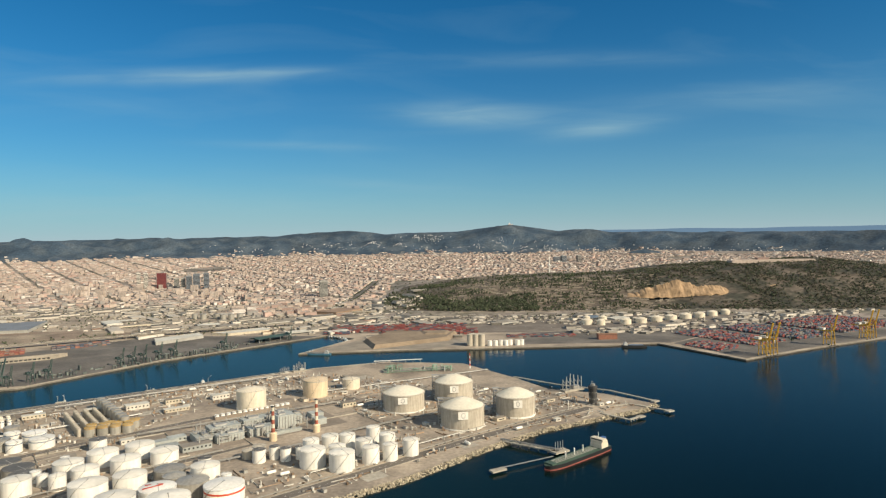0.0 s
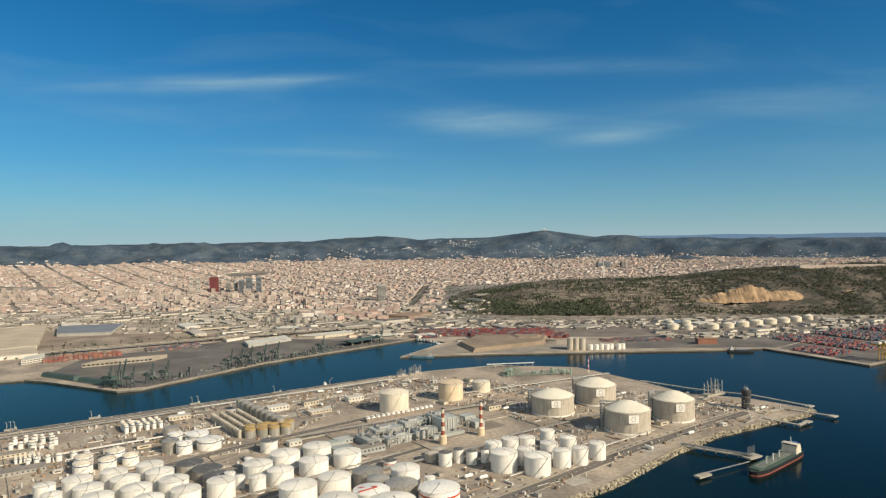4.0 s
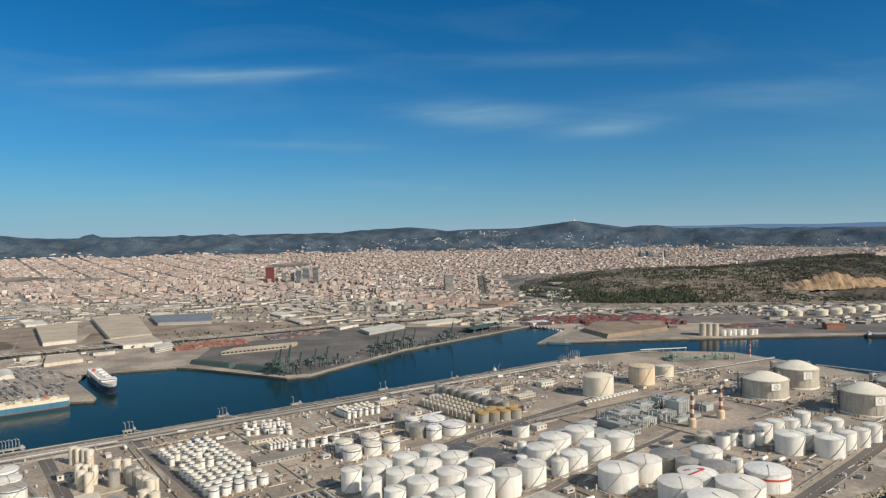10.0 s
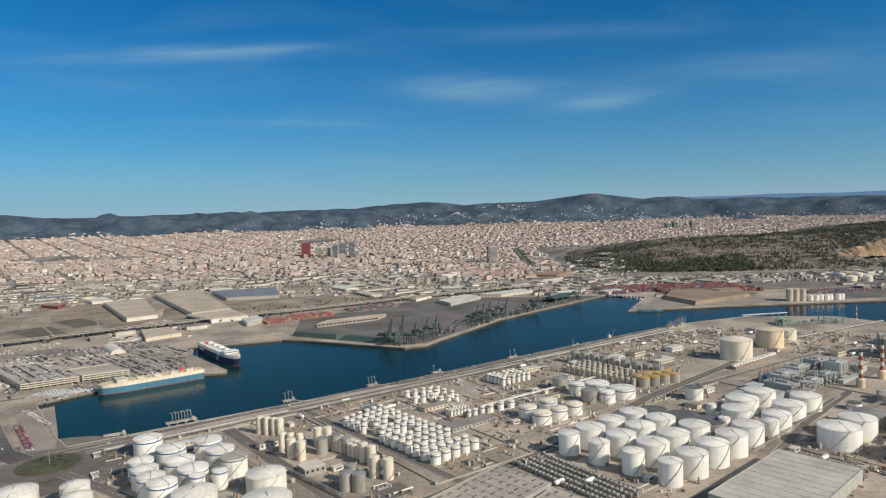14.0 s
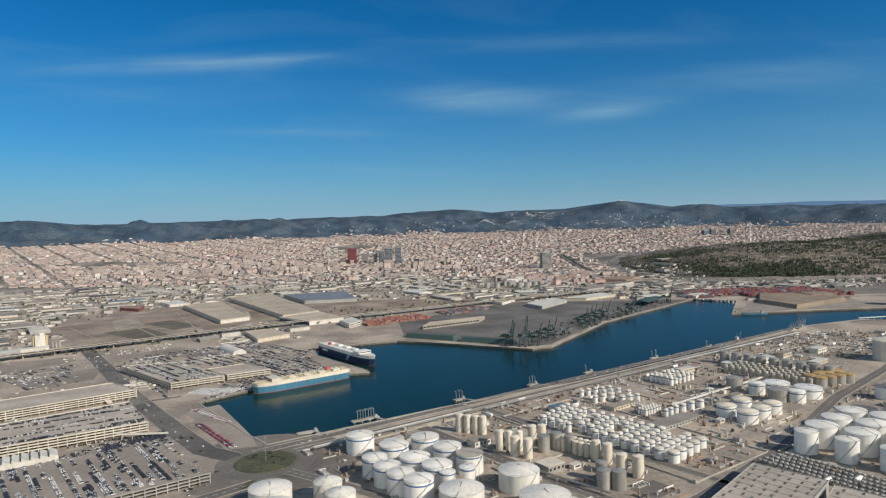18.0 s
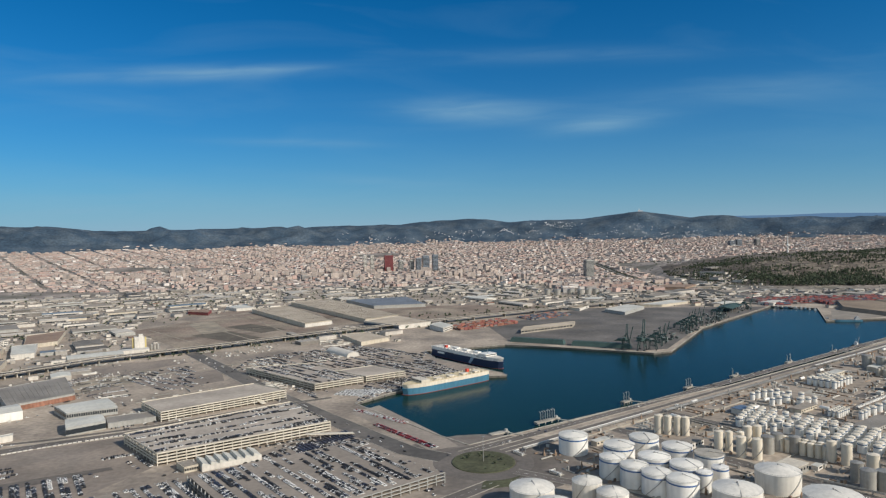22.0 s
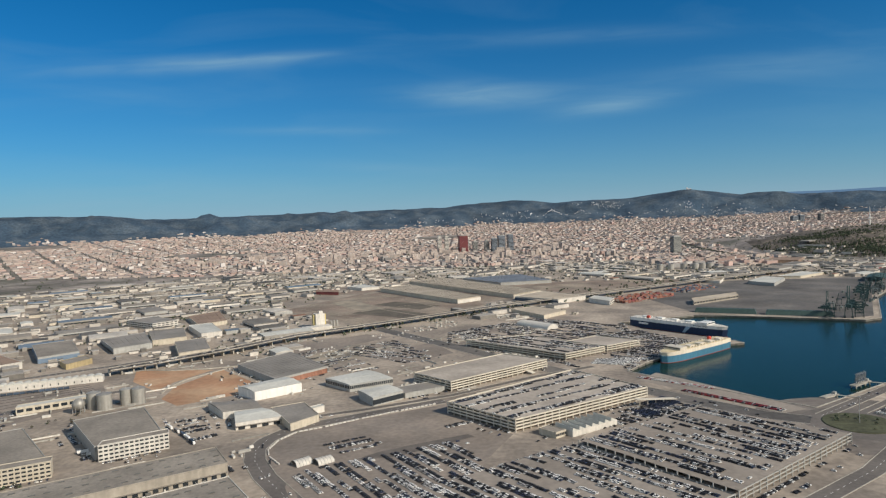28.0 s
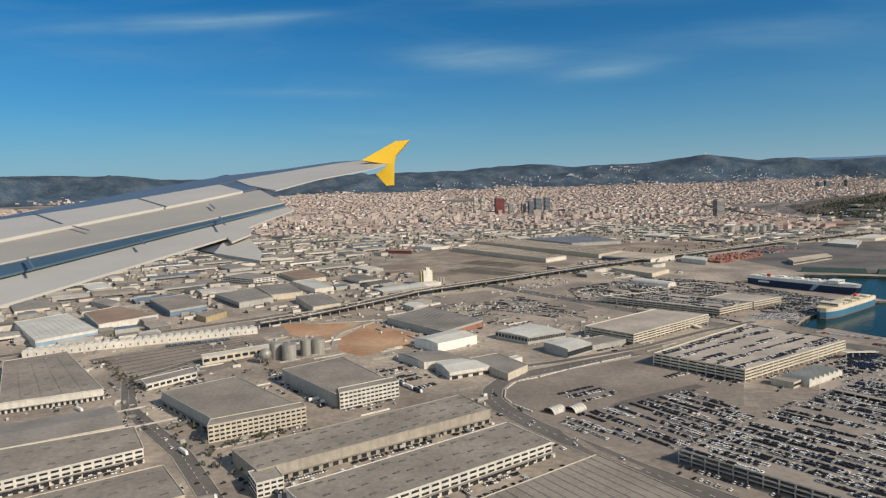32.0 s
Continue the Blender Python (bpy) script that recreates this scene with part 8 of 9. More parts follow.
part("roof", gable_roof(35, 15, 9, 1.5), M_TILE, store)
ribbon("road", [(-240, 1418), (90, 1416), (200, 1350), (400, 1345), (640, 1440), (900, 1580)], 14, M_ASPHALT, "wide port road along the far shore", 0.07, edge=False)
# low clutter in the western yards: pallets, bins, trailers, fence lengths
rwy = random.Random(71)
junk = Shape()
WEST = [(-1560, 560), (-1380, 330), (-1100, 300), (-1040, 470), (-1010, 640), (-930, 700), (-960, 800), (-900, 930), (-1040, 1010), (-1180, 900), (-1330, 760), (-1480, 640)]
for _ in range(3600):
    x, y = rwy.uniform(-1560, -890), rwy.uniform(300, 1010)
    if not inside((x, y), WEST) or inside((x, y), [(-1190, 530), (-1060, 590), (-1000, 500), (-1060, 330), (-1130, 360)]) or any(inside((x, y), c2) for c2 in BLOCKS) or noise.noise(Vector((x * 0.02, y * 0.02, 6.0))) < 0.02:
        continue
    if any(abs((Vector((x, y)) - Vector(p)).length) < 9 for p in EXP):
        continue
    kind = rwy.random()
    tn = radians(rwy.choice((34, 34, -56)))
    if kind < 0.1:
        junk.box(x, y, 0.05, rwy.uniform(5, 8), 1.4, rwy.uniform(1.4, 2.0), tn)
    elif kind < 0.85:
        junk.box(x, y, 0.05, rwy.uniform(0.8, 3), rwy.uniform(0.8, 2), rwy.uniform(0.5, 1.8), tn)
    else:
        junk.box(x, y, 0.05, rwy.uniform(10, 30), 0.25, 1.0, tn)
tagged(part("yard_clutter", junk, M_YARDBITS), "pallets, trailers, bins and fence lengths in the western yards", "clutter", kind="stuff")

avenue = Shape()
for k in range(32):
    y = 1640 + 30 * k
    x = -292 + 0.0325 * (y - 1630)
    avenue.v += [(x - 8, y, max(0.3, terrain(x - 8, y) + 1.2)), (x + 8, y, max(0.3, terrain(x + 8, y) + 1.2))]
avenue.f = [(2 * k, 2 * k + 1, 2 * k + 3, 2 * k + 2) for k in range(31)]
tagged(part("road", avenue, M_TERMINAL), "long straight avenue into the city", "road", kind="structure")
# apartment blocks
M_CITYA = material("pale_ochre_plaster", (0.42, 0.345, 0.295), 0.95, fine=(0.10, 0.15), broad=(0.004, 0.12), vary=0.14)
M_CITYB = material("rose_brick_plaster", (0.37, 0.262, 0.225), 0.95, fine=(0.10, 0.15), broad=(0.004, 0.12), vary=0.25)
M_CITYC = material("white_plaster", (0.56, 0.515, 0.475), 0.95, fine=(0.10, 0.15), broad=(0.004, 0.12), vary=0.15)
M_CITYD = material("grey_plaster", (0.26, 0.245, 0.23), 0.95, fine=(0.10, 0.15), broad=(0.004, 0.12), vary=0.3)
M_VILLA = material("whitewashed_plaster", (0.70, 0.68, 0.66), 0.95, fine=(0.10, 0.1), broad=(0.004, 0.1), vary=0.2)
M_CITYROOF = material("flat_city_roof", (0.345, 0.28, 0.24), 0.95, fine=(0.12, 0.15), broad=(0.006, 0.2), vary=0.16)
KINDS = [("ochre", M_CITYA, 0.46), ("brick", M_CITYB, 0.24), ("white", M_CITYC, 0.14), ("grey", M_CITYD, 0.16)]
walls = {k[0]: Shape() for k in KINDS}
roofs = Shape()
for x, y, w, d, hgt, tn, kind in MIDRISE:
    z = max(0.0, terrain(x, y)) - 1
    walls[kind].box(x, y, z, w, d, hgt + 1, radians(tn))
    roofs.box(x, y, z + hgt + 1.02, w + 0.4, d + 0.4, 0.4, radians(tn))
    roofs.box(x + 2, y, z + hgt + 1.4, 4, 3, 1.6, radians(tn))
rcity = random.Random(3)
near = 0
CELL = 17.0
g1 = Vector((math.cos(radians(38)), math.sin(radians(38))))
g2 = Vector((-g1.y, g1.x))
spots = []
for i in range(-240, 300):
    for j in range(-66, 300):
        if i % 8 == 0 or j % 9 == 0:
            continue
        p = HUB + Vector((0, 1900)) + g1 * i * CELL + g2 * j * CELL
        d = p - HUB
        if 1840 < d.length < 4330 and abs(math.degrees(math.atan2(d.x, d.y))) < 50:
            spots.append((d.length, p))
spots.sort(key=lambda s: s[0])
for rr, p in spots:
    x, y = p.x + rcity.uniform(-2.5, 2.5), p.y + rcity.uniform(-2.5, 2.5)
    edge = 3960 + 150 * smooth(6, 24, math.degrees(math.atan2(x - HUB.x, y - HUB.y))) + 150 * noise.noise(Vector((x * 0.003, y * 0.003, 2.0)))
    if rcity.random() > (0.84 + 0.1 * noise.noise(Vector((x * 0.007, y * 0.007, 3.0)))) * (1 - smooth(edge - 60, edge + 60, rr)):
        continue
    green = noise.noise(Vector((x * 0.0022, y * 0.0022, 9.0)))
    if -190 < x < 1640 and y < 2560 or y < 1840 or green > 0.5 or math.hypot((x - 1075) / 95, (y - 3560) / 70) < 1:
        continue
    if y < 2580 and abs(x - (-292 + 0.0325 * (y - 1630))) < 15:
        continue
    quarter = noise.noise(Vector((x * 0.004, y * 0.004, 4.0)))
    w, d = rcity.uniform(11, 18), rcity.uniform(9, 15)
    if rcity.random() < 0.16 - 0.1 * quarter:
        w, d = w * 1.55, d * 1.3
    h = rcity.uniform(2.3, 4.2) * (1 + 0.6 * max(-0.5, quarter)) * (rcity.uniform(1.5, 2.6) if rcity.random() < 0.07 else 1) * (1 - 0.3 * smooth(3000, 4000, rr))
    if rr < 2350 and quarter > 0.1:
        h, d = h * 1.8, 7
    tn = 38 + (90 if rcity.random() < 0.4 else 0) + rcity.uniform(-4, 4)
    z = terrain(x, y)
    k = rcity.random() + 0.12 * quarter
    for name, mat, share in KINDS:
        k -= share
        if k < 0:
            break
    if near < 90 and abs(math.degrees(math.atan2(x - HUB.x, y - HUB.y))) < 40:
        near += 1
        t = thing("apartment_block", "%s apartment block with a flat roof" % {"ochre": "ochre plastered", "brick": "red brick", "white": "white rendered", "grey": "grey concrete"}[name], "apartment block", (x, y, z - 1), tn, group="apartment blocks")
        part("wall_shell", Shape().box(0, 0, 0, w, d, h + 1), mat, t)
        part("roof", Shape().box(0, 0, h + 1.01, w + 0.4, d + 0.4, 0.4).box(w * 0.2, 0, h + 1.4, 3, 2.5, 1.4), M_CITYROOF, t)
    else:
        walls[name].box(x, y, z - 2, w, d, h + 2, radians(tn))
        roofs.box(x, y, z + h + 0.02, w + 0.3, d + 0.3, 0.4, radians(tn))
for name, mat, _ in KINDS:
    tagged(part("city_blocks", walls[name], mat), "many %s apartment blocks of the distant city" % name, "buildings", kind="stuff")
tagged(part("city_roofs", roofs, M_CITYROOF), "flat brownish roofs of the distant city", "roofs", kind="stuff")
slabs, slab_gaps = Shape(), Shape()
for k in range(150):
    x, y = rcity.uniform(-2050, -640), rcity.uniform(2060, 2420)
    if noise.noise(Vector((x * 0.006, y * 0.006, 7.0))) < -0.05:
        continue
    z, hgt, L = max(0.0, terrain(x, y)) - 1, rcity.uniform(11, 21), rcity.uniform(12, 30)
    tn = radians(rcity.choice((8, 8, 38, 98)))
    slabs.box(x, y, z, L, 7, hgt, tn)
    for j in range(int(L / 4)):
        o = -L / 2 + 2 + 4 * j
        slab_gaps.box(x + o * math.cos(tn), y + o * math.sin(tn), z + 1, 1.3, 7.5, hgt - 2, tn)
ob = tagged(part("slab_blocks", slabs, M_CITYA), "tall pale slab apartment blocks at the city's edge", "buildings", kind="stuff")
part("balcony_columns", slab_gaps, M_CITYD, ob)["kind"] = "stuff"
villas = Shape()
for bearing, reach, sb, sr, count in ((17.3, 4110, 0.9, 34, 120), (2.0, 4150, 0.55, 22, 60), (4.0, 4140, 0.6, 22, 70), (5.9, 4230, 0.8, 26, 90), (7.2, 4260, 0.6, 30, 60), (-1.8, 4080, 1.6, 40, 90), (14.0, 4120, 1.8, 40, 90),
                                      (24.0, 4150, 3.0, 40, 150), (32.0, 4140, 4.0, 40, 160), (8.5, 4080, 4.0, 40, 130), (-8.0, 4060, 3.0, 40, 80)):
    for i in range(count // 2):
        a, r = radians(rcity.gauss(bearing, sb)), rcity.gauss(reach, sr)
        x, y = HUB.x + r * math.sin(a), HUB.y + r * math.cos(a)
        villas.box(x, y, terrain(x, y) - 1.5, rcity.uniform(2.5, 5.5), rcity.uniform(3, 5), rcity.uniform(2.6, 4.2), rcity.uniform(0, 3))
tagged(part("hill_villas", villas, M_VILLA), "scattered white villas on the wooded hillside", "buildings", kind="stuff")


def office_tower(x, y, z, turn, sx, sy, h, mat, label, floors):
    t = thing("office_tower", label, "tower", (x, y, z), turn)
    part("shaft", Shape().box(0, 0, 0, sx, sy, h), mat, t)
    part("cap", Shape().box(0, 0, h + 0.01, sx * 0.6, sy * 0.6, 2.2), M_STEEL, t)
    for k in range(floors):
        part("window_band", Shape().box(0, 0, 2 + (h - 3) * k / floors, sx + 0.3, sy + 0.3, (h - 3) / floors * 0.45), M_GLASS if mat is not M_CONTRED else M_TOWERRED, t)
    return t


M_TOWERRED = material("dark_red_glass", (0.10, 0.022, 0.03), 0.3, fine=(0.3, 0.1), broad=(0.05, 0.1))
M_TOWERBLUE = material("blue_grey_glass", (0.17, 0.19, 0.215), 0.5, fine=(0.3, 0.1), broad=(0.05, 0.15))
for x, y, sx, sy, h, mat, lab, fl in ((-1105, 2400, 13, 13, 58, M_WALLWHITE, "white twin-slab office tower", 12), (-1080, 2402, 13, 13, 58, M_WALLWHITE, "white twin-slab office tower", 12), (-1022, 2400, 30, 20, 58, M_CONTRED, "dark red slab office tower above the city", 14),
                                      (-915, 2380, 18, 16, 48, M_TOWERBLUE, "blue-grey glass office tower in a cluster", 12), (-890, 2385, 22, 16, 56, M_TOWERBLUE, "blue-grey glass office tower in a cluster", 12), (-858, 2395, 18, 18, 58, M_TOWERBLUE, "blue-grey glass office tower in a cluster", 12),
                                      (-940, 2390, 14, 14, 40, M_WALLGREY, "plain grey concrete office tower", 9), (-382, 2100, 26, 20, 52, M_WALLGREY, "tall grey slab tower standing alone", 14), (-980, 2430, 16, 14, 36, M_WALLGREY, "plain grey concrete office tower", 9),
                                      (556, 3250, 30, 20, 26, M_TOWERBLUE, "blue-grey glass tower beyond the park", 7), (590, 3255, 26, 20, 30, M_TOWERBLUE, "blue-grey glass tower beyond the park", 7), (654, 3199, 20, 18, 34, M_CITYD, "dark narrow office tower beyond the park", 8)):
    office_tower(x, y, max(0, terrain(x, y)) - 1, 15, sx, sy, h, mat, lab, fl)
gs = tank("silo", "large dark grey silo beside the rail line", 7, 12, M_GREYTANK, M_GREYTANK, 1, n=20, group="plain silos", stair=False, rail=False)
place(gs, [(-592, 1572), (-570, 1566), (-540, 1570), (-520, 1556), (-502, 1560), (-484, 1566)])
hx, hy = HUB.x + 4420 * math.sin(radians(13.3)), HUB.y + 4420 * math.cos(radians(13.3))
church = thing("hilltop_church", "pale stone church with a spire on the summit", "church", (hx, hy, terrain(hx, hy) - 2), -13)
part("nave", Shape().box(0, 0, 0, 16, 9, 7), M_CITYC, church)
part("spire", Shape().lathe(-2, 0, [(3, 7), (2.4, 11), (0.4, 16)], 8), M_CITYC, church)
part("side_wing", Shape().box(16, 0, 0, 14, 7, 4.5), M_CITYC, church)
mast = thing("telecom_tower", "slender white telecom tower with a ring", "tower", (383, 2397, terrain(383, 2397) - 1))
part("shaft", Shape().lathe(0, 0, [(3.4, 0), (2.2, 24), (1.8, 50), (0.5, 78)], 12), M_WHITE, mast, smooth=True)
part("ring", Shape().lathe(0, 0, [(3, 38), (7, 39), (7, 41), (3, 42)], 20), M_WHITE, mast)
part("base_arms", Shape().bar((-9, 0, 0), (0, 0, 14), 1.6).bar((9, 0, 0), (0, 0, 14), 1.6), M_WHITE, mast)
palace = thing("exhibition_hall", "long low pale stone hall on the park's crest", "building", (246, 2497, terrain(246, 2497) - 1), 6)
part("wall", Shape().box(0, 0, 0, 98, 22, 13), M_CITYA, palace)
part("roof", Shape().box(0, 0, 13.01, 100, 24, 1), M_CITYROOF, palace)
for k in range(12):
    part("window", Shape().box(-44 + 8 * k, -11.1, 4, 3, 0.4, 6), M_CITYD, palace)
# quarry faces: ragged bare rock cut into the hill
def quarry(x0, x1, high, low, y0, deep, label, seed):
    cl, nx, nz = Shape(), 90, 10
    for i in range(nx + 1):
        x = x0 + (x1 - x0) * i / nx
        rag = noise.noise(Vector((x * 0.05, seed, 0))) + 0.6 * noise.noise(Vector((x * 0.17, seed, 3)))
        hi, lo = series(high, x) + 6 * rag, series(low, x) + 5 * noise.noise(Vector((x * 0.06, seed, 9)))
        for k in range(nz + 1):
            f = k / nz
            nn = noise.noise(Vector((x * 0.05, f * 2.5, seed))) + 0.5 * noise.noise(Vector((x * 0.16, f * 5, seed)))
            cl.v.append((x, y0 + deep * f ** 1.4 + 4.5 * nn, lo + (max(hi, lo + 0.5) - lo) * f))
    for i in range(nx):
        for k in range(nz):
            o = i * (nz + 1) + k
            cl.f.append((o, o + nz + 1, o + nz + 2, o + 1))
    tagged(part("quarry_cliff", cl, M_CLIFF), label, "cliff", kind="structure")



quarry(985, 1110, [(985, 32), (1020, 44), (1080, 46), (1110, 34)], [(985, 30), (1110, 31)], 1722, 24, "small bare rock face under the fort", 5.0)
fort = thing("hill_fort", "long low stone fort along the hilltop", "fort", (985, 1985, terrain(985, 1985) - 5), 2)
part("wall_shell", Shape().box(0, 0, 0, 250, 26, 10), M_CITYA, fort)
part("bastion", Shape().box(-118, -8, 0, 30, 30, 9), M_CITYA, fort)
part("keep", Shape().box(-30, 2, 10, 36, 16, 6), M_CITYB, fort)
part("watch_tower", Shape().box(-24, 2, 16, 5, 5, 6), M_CITYB, fort)

quarry(470, 775, [(470, 24), (500, 30), (540, 46), (580, 54), (620, 66), (640, 58), (670, 48), (715, 50), (745, 44), (775, 26)], [(470, 22), (540, 20), (620, 22), (690, 26), (775, 25)], 1722, 30, "bare orange quarry face in the wooded hill", 7.0)
quarry(822, 905, [(822, 28), (850, 46), (885, 48), (905, 30)], [(822, 26), (905, 28)], 1722, 24, "small bare rock face beside the quarry", 2.0)
terr = Shape()
for k in range(700):
    x = rcity.uniform(20, 600)
    y = rcity.uniform(1590, 1960)
    terr.box(x, y, terrain(x, y) - 2, rcity.uniform(6, 26), 3, rcity.uniform(2.6, 3.4), rcity.uniform(-0.15, 0.25))
tagged(part("cemetery_terraces", terr, M_ROOFTAN), "pale stone terrace walls stepping up the slope", "terraces", kind="stuff")


# ---- trees ----
def clump_shape(seed):
    r = random.Random(seed)
    s = Shape()
    for k in range(5):
        c = Vector((r.uniform(-0.55, 0.55), r.uniform(-0.55, 0.55), 0.55 + r.uniform(0, 0.8)))
        bm = bmesh.new()
        for _ in range(9):
            bm.verts.new(c + Vector((r.gauss(0, 1), r.gauss(0, 1), r.gauss(0, 0.8))).normalized() * r.uniform(0.28, 0.6))
        bmesh.ops.convex_hull(bm, input=bm.verts)
        bm.verts.index_update()
        s.add([tuple(v.co) for v in bm.verts], [tuple(v.index for v in f.verts) for f in bm.faces])
        bm.free()
    s.bar((0, 0, -0.2), (0, 0, 0.7), 0.14)
    return s


clumps = [clump_shape(k) for k in range(6)]
wood, scrub = Shape(), Shape()
patch("field", FALLOW, M_FIELD, "rough brown fallow ground behind the expressway", z=0.09)
rw = random.Random(77)


def tree(x, y, z, size, tall=1.0, into=None):
    s = rw.choice(clumps)
    a = rw.uniform(0, 6.28)
    c, q = math.cos(a) * size, math.sin(a) * size
    (into or wood).add([(x + v[0] * c - v[1] * q, y + v[0] * q + v[1] * c, z + v[2] * size * tall) for v in s.v], s.f)


for i in range(25000):
    x, y = rw.uniform(-170, 1400), rw.uniform(1560, 2080)
    m = terrain(x, y)
    dense = noise.noise(Vector((x * 0.012, y * 0.012, 5.0)))
    grove = -45 < x < 235 and 1550 < y < 1730 + 70 * dense
    if m < 4 or (465 < x < 785 and 1665 < y < 1775):
        continue
    if x < 505:
        # cypress rows between the terraces, and a dense grove at the foot
        row = math.sin(y * 0.22 + 0.8 * math.sin(x * 0.02)) > -0.1
        if not grove and x <= 40 and rw.random() > 0.6 * smooth(-0.3, 0.3, dense) + 0.16:
            continue
        if not grove and x > 40 and (not row or rw.random() > 0.12 + smooth(-0.35, 0.3, dense)):
            continue
        tree(x, y, m, rw.uniform(1.8, 3.1) * (1.3 if grove else 1), rw.uniform(1.0, 2.0))
    elif rw.random() < 0.18 + 0.75 * smooth(-0.3, 0.3, dense):
        tree(x, y, m - 0.5, rw.uniform(2.2, 4.2), rw.uniform(0.6, 1.0), scrub if rw.random() < 0.5 else wood)
for pts, n, spread in (([(-1200, 880), (-1130, 930), (-974, 1035), (-779, 1150)], 150, 26), ([(-1395, 505), (-1468, 582)], 50, 5), ([(-1322, 405), (-1278, 432)], 26, 4), ([(-1380, 480), (-1330, 560)], 20, 6),
                       ([(-1300, 380), (-1330, 420), (-1400, 540)], 44, 8), ([(-1900, 380), (-1500, 700)], 120, 60), ([(-700, 1330), (-200, 1420)], 120, 60), ([(-150, 1440), (900, 1640)], 170, 40),
                       ([(-1500, 1000), (-1350, 1250)], 80, 70), ([(-1000, 1500), (-400, 1600)], 200, 110), ([(-1600, 1500), (-900, 1700)], 200, 120), ([(-1310, 520), (-1345, 590)], 16, 5), ([(-900, 1200), (-620, 1330)], 60, 40)):
    P2 = [Vector(p) for p in pts]
    for i in range(n):
        k = rw.randrange(len(P2) - 1)
        p = P2[k].lerp(P2[k + 1], rw.random()) + Vector((rw.uniform(-spread, spread), rw.uniform(-spread, spread)))
        near = p.y < 780 and p.x < -1000
        tree(p.x, p.y, max(0, terrain(p.x, p.y)) if p.y > 1400 else 0, rw.uniform(0.9, 1.9) if near else rw.uniform(1.5, 3.2), 1.0, scrub if near and rw.random() < 0.75 else wood)
for i in range(2600):
    a, rr2 = radians(rw.uniform(-58, 40)), 560 + 1450 * rw.random() ** 0.9
    x, y = HUB.x + rr2 * math.sin(a), HUB.y + rr2 * math.cos(a)
    if in_belt(x, y) and noise.noise(Vector((x * 0.01, y * 0.01, 8.0))) > -0.1:
        tree(x, y, terrain(x, y) if y > 1400 else 0, rw.uniform(0.9, 2.2))
for i in range(190):
    y = 1650 + 4.9 * i
    for side in (-9.5, 9.5):
        x = -292 + 0.0325 * (y - 1630) + side
        tree(x, y, max(0, terrain(x, y)), rw.uniform(1.3, 2.5), 1.1)
for i in range(14):
    a, rr2 = rw.uniform(0, 6.28), rw.uniform(2, 17)
    tree(-803 + rr2 * math.cos(a), 488 + rr2 * math.sin(a), 0.4, rw.uniform(0.7, 1.6))
for i in range(2600):
    a, rr2 = radians(rw.uniform(-50, 50)), rw.uniform(1600, 3300)
    x, y = HUB.x + rr2 * math.sin(a), HUB.y + rr2 * math.cos(a)
    tree(x, y, terrain(x, y), rw.uniform(1.6, 3.4))
tagged(part("scrub", scrub, M_SCRUB), "bare brown winter trees and scrub between the warehouses", "shrubs", kind="stuff")
tagged(part("trees", wood, M_LEAF), "dark evergreen trees and scrub along roads and slopes", "trees", kind="stuff")

# far blue ridge beyond the range, its distance haze painted as emission
fr = Shape()
N = 90
for i in range(N + 1):
    b = radians(8 + 50 * i / N)
    x, y = HUB.x + 4560 * math.sin(b), HUB.y + 4560 * math.cos(b)
    e = 0.58 + 0.10 * noise.noise(Vector((i * 0.13, 2.0, 0)))
    if i < 10:
        e *= i / 10
    fr.v += [(x, y, 60), (x, y, 165 + 4560 * math.tan(radians(e)))]
for i in range(N):
    fr.f.append((2 * i, 2 * i + 2, 2 * i + 3, 2 * i + 1))
M_FAR = material("haze_glow_range", (0.03, 0.05, 0.07), 1.0, fine=(0.01, 0.05), broad=(0.002, 0.1), spec=0.0)
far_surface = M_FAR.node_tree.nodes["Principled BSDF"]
# the backlit ridge emits a soft blue to stand for haze
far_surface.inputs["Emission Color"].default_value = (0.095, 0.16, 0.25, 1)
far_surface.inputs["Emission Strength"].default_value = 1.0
tagged(part("backdrop", fr, M_FAR), "far blue mountain range with haze put into its glow", "backdrop", kind="structure")


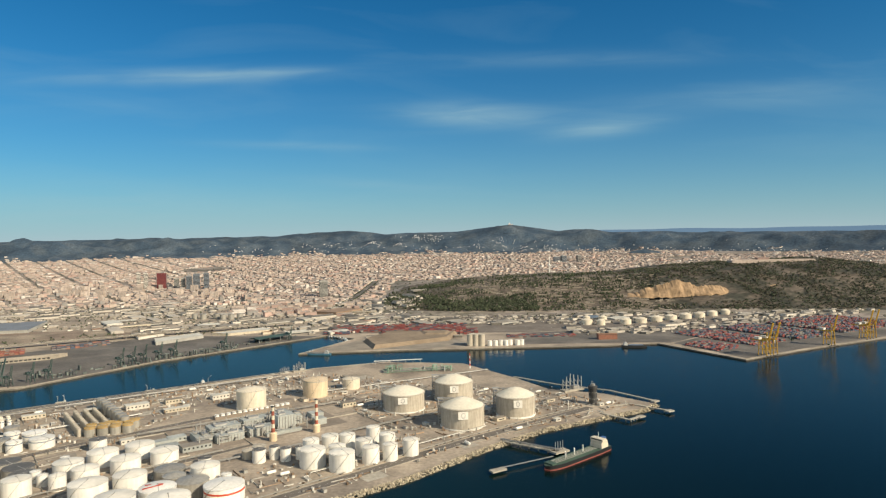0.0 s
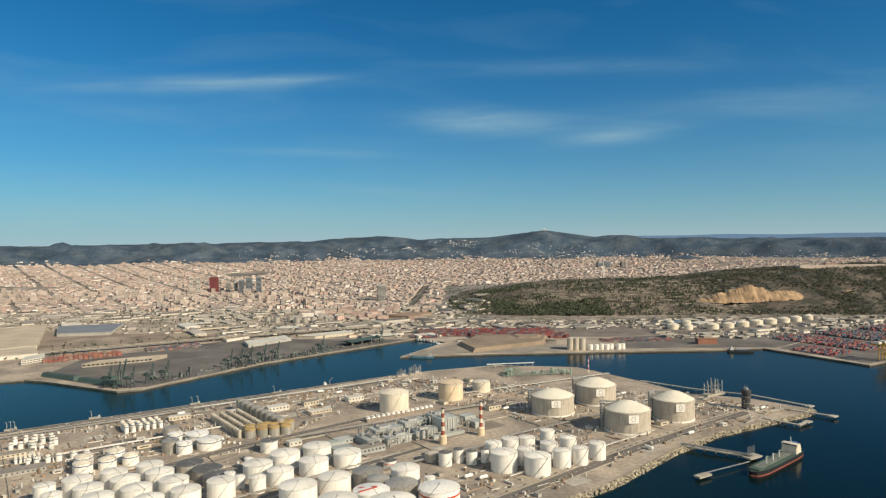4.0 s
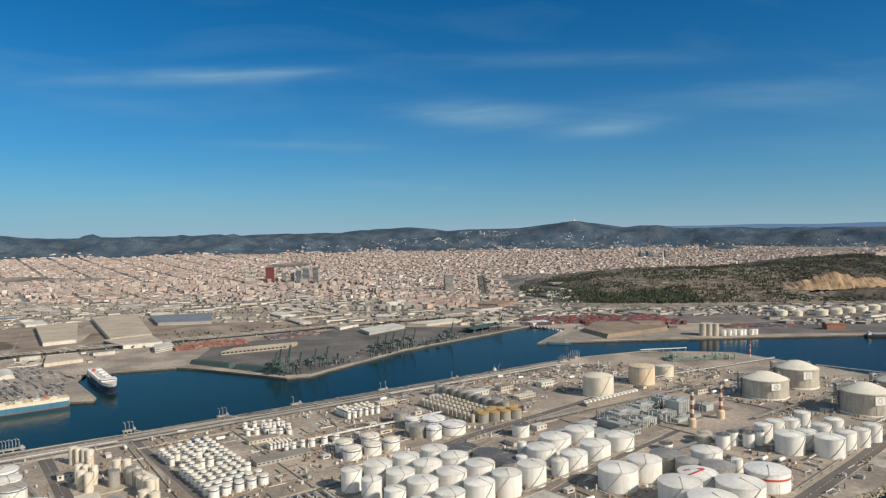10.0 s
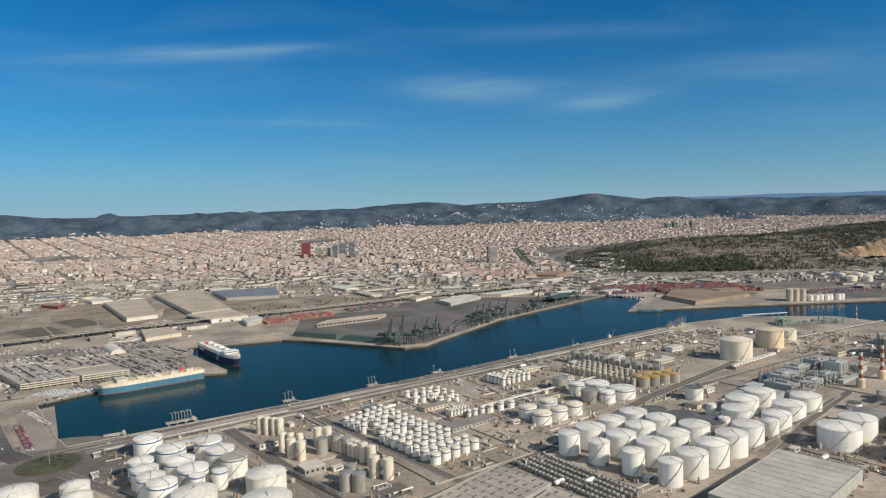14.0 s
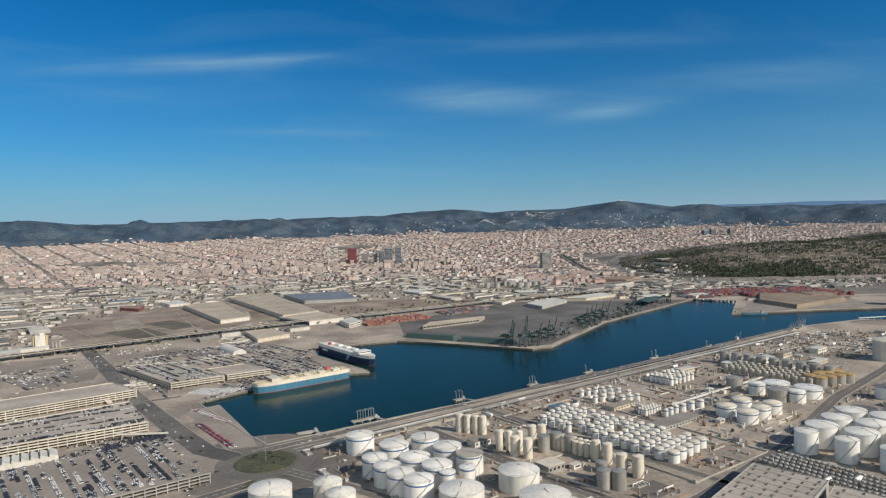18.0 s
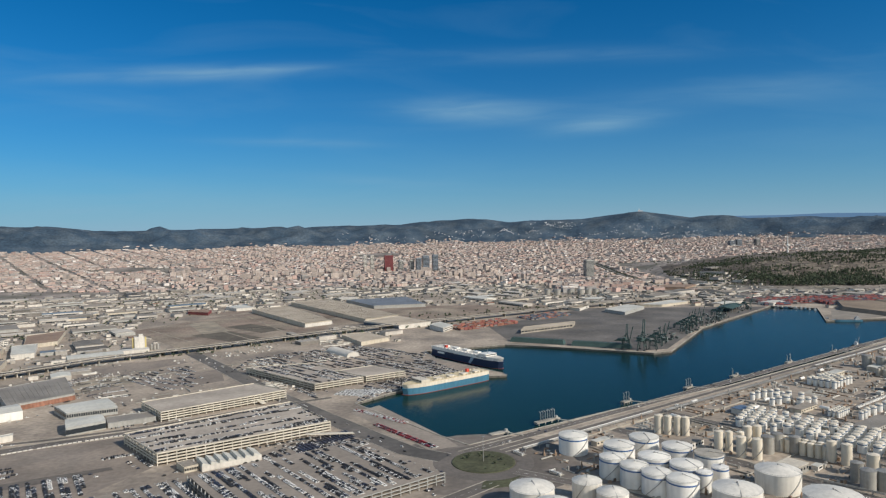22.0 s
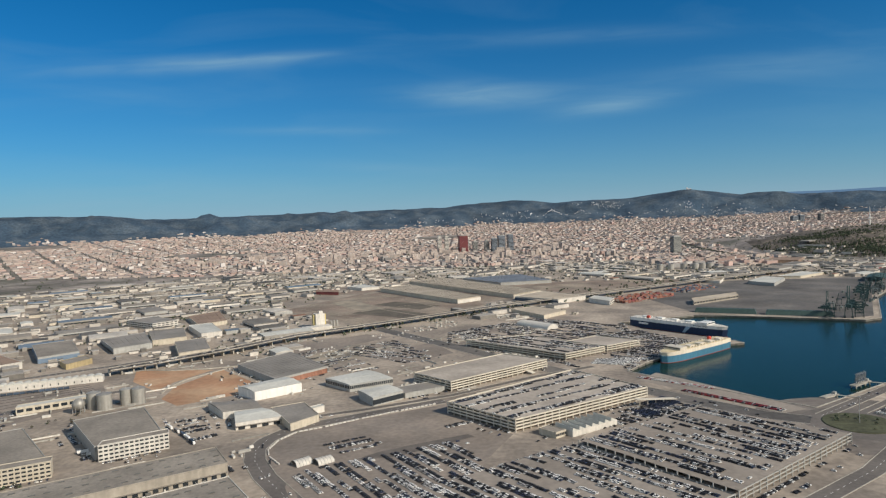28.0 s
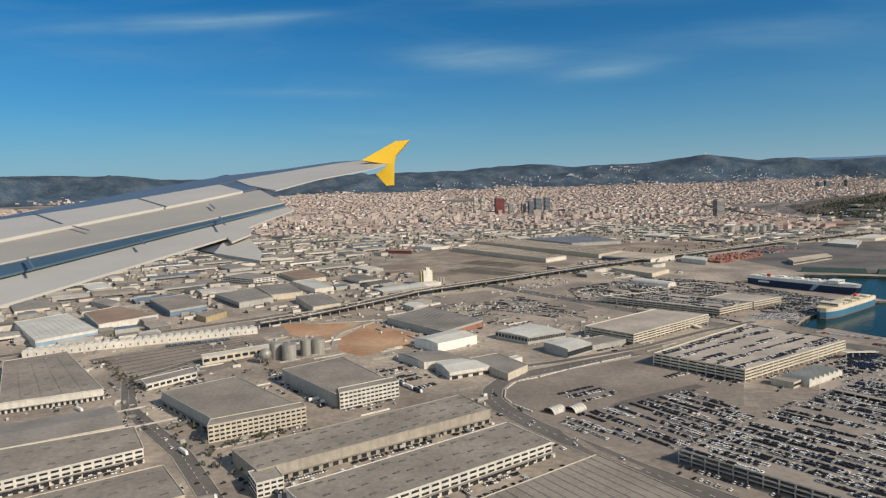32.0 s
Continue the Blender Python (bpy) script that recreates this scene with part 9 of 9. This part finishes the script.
# ---- the aircraft's own wing, fitted to the camera's view at the path's end ----
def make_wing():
    """The right wing with its flaps lowered: panel outlines shaped to match the last camera pose, laid on a plane that
    rises towards the tip, in plan metres from the wing's middle.
    """
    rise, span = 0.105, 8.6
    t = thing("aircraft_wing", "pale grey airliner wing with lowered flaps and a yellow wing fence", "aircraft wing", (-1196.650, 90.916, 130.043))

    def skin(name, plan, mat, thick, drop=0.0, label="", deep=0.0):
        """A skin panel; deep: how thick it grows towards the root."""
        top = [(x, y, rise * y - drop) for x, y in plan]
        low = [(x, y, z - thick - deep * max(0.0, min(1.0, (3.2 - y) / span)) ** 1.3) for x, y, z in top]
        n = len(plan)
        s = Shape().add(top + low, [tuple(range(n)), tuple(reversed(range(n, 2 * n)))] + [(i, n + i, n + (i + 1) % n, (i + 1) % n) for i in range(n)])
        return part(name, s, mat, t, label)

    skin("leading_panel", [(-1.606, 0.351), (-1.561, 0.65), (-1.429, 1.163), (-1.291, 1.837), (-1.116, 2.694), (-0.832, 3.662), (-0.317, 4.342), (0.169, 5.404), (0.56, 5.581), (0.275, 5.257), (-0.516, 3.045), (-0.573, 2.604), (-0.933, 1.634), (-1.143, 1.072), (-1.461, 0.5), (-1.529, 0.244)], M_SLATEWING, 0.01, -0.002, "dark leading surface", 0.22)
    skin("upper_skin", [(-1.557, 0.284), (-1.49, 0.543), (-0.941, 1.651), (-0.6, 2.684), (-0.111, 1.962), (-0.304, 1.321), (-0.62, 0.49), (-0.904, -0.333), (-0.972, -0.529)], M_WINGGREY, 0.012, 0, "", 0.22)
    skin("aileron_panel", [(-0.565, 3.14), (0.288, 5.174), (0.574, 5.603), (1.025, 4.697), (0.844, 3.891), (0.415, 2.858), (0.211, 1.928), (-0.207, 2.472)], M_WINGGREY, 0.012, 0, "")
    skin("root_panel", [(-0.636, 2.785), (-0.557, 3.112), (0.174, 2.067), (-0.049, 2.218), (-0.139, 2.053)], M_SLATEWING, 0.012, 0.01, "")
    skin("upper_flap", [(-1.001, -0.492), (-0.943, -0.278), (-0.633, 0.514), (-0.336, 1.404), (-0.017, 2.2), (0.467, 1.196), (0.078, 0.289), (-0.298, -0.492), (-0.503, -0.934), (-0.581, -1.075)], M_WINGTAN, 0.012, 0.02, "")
    # a solid dark slab paints the shade of the open slot between flaps
    skin("flap_gap", [(-0.615, -1.029), (-0.536, -0.887), (0.054, 0.354), (0.448, 1.274), (0.51, 1.058), (0.146, 0.106), (-0.334, -1.189), (-0.405, -1.319)], M_SLATEBLUE, 0.012, 0.03, "dark blue-grey panel painted as the flap gap's shade")
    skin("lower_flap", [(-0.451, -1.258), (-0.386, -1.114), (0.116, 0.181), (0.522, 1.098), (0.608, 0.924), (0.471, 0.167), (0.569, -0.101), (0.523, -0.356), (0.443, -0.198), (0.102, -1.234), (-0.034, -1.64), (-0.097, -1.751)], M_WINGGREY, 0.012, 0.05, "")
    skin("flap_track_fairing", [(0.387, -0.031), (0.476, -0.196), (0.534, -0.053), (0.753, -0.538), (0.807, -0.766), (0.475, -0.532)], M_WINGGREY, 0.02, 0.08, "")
    # the fairing's shaded flank is drawn as a dark-coloured panel
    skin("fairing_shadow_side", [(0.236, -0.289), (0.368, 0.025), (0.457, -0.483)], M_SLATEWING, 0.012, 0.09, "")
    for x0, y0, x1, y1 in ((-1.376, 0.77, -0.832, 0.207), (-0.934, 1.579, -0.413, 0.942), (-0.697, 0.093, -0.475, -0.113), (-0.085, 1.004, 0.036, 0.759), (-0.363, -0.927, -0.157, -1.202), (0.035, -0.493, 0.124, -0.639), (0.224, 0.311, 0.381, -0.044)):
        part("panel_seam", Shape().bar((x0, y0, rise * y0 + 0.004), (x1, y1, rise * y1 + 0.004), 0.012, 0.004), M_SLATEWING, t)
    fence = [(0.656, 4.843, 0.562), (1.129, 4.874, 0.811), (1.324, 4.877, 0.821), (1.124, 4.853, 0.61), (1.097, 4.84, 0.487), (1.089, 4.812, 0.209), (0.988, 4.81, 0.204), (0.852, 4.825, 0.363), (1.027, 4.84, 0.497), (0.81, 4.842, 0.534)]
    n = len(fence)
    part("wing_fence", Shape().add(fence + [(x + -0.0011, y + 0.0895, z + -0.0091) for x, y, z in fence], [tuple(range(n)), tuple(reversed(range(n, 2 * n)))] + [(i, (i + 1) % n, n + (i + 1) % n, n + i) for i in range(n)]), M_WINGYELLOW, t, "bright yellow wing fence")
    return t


M_WINGGREY = material("pale_wing_paint", (0.42, 0.395, 0.35), 0.5, fine=(3.0, 0.04), broad=(0.6, 0.06))
M_WINGTAN = material("warm_grey_wing_paint", (0.34, 0.31, 0.265), 0.55, fine=(3.0, 0.05), broad=(0.6, 0.08))
M_SLATEWING = material("dark_wing_paint_and_shade", (0.10, 0.12, 0.145), 0.35, fine=(3.0, 0.05), broad=(0.6, 0.08))
M_SLATEBLUE = material("blue_grey_gap_shade", (0.055, 0.095, 0.13), 0.5, fine=(3.0, 0.1), broad=(0.6, 0.1))
M_WINGYELLOW = material("yellow_fence_paint", (0.80, 0.50, 0.03), 0.45, fine=(3.0, 0.03), broad=(0.6, 0.04))
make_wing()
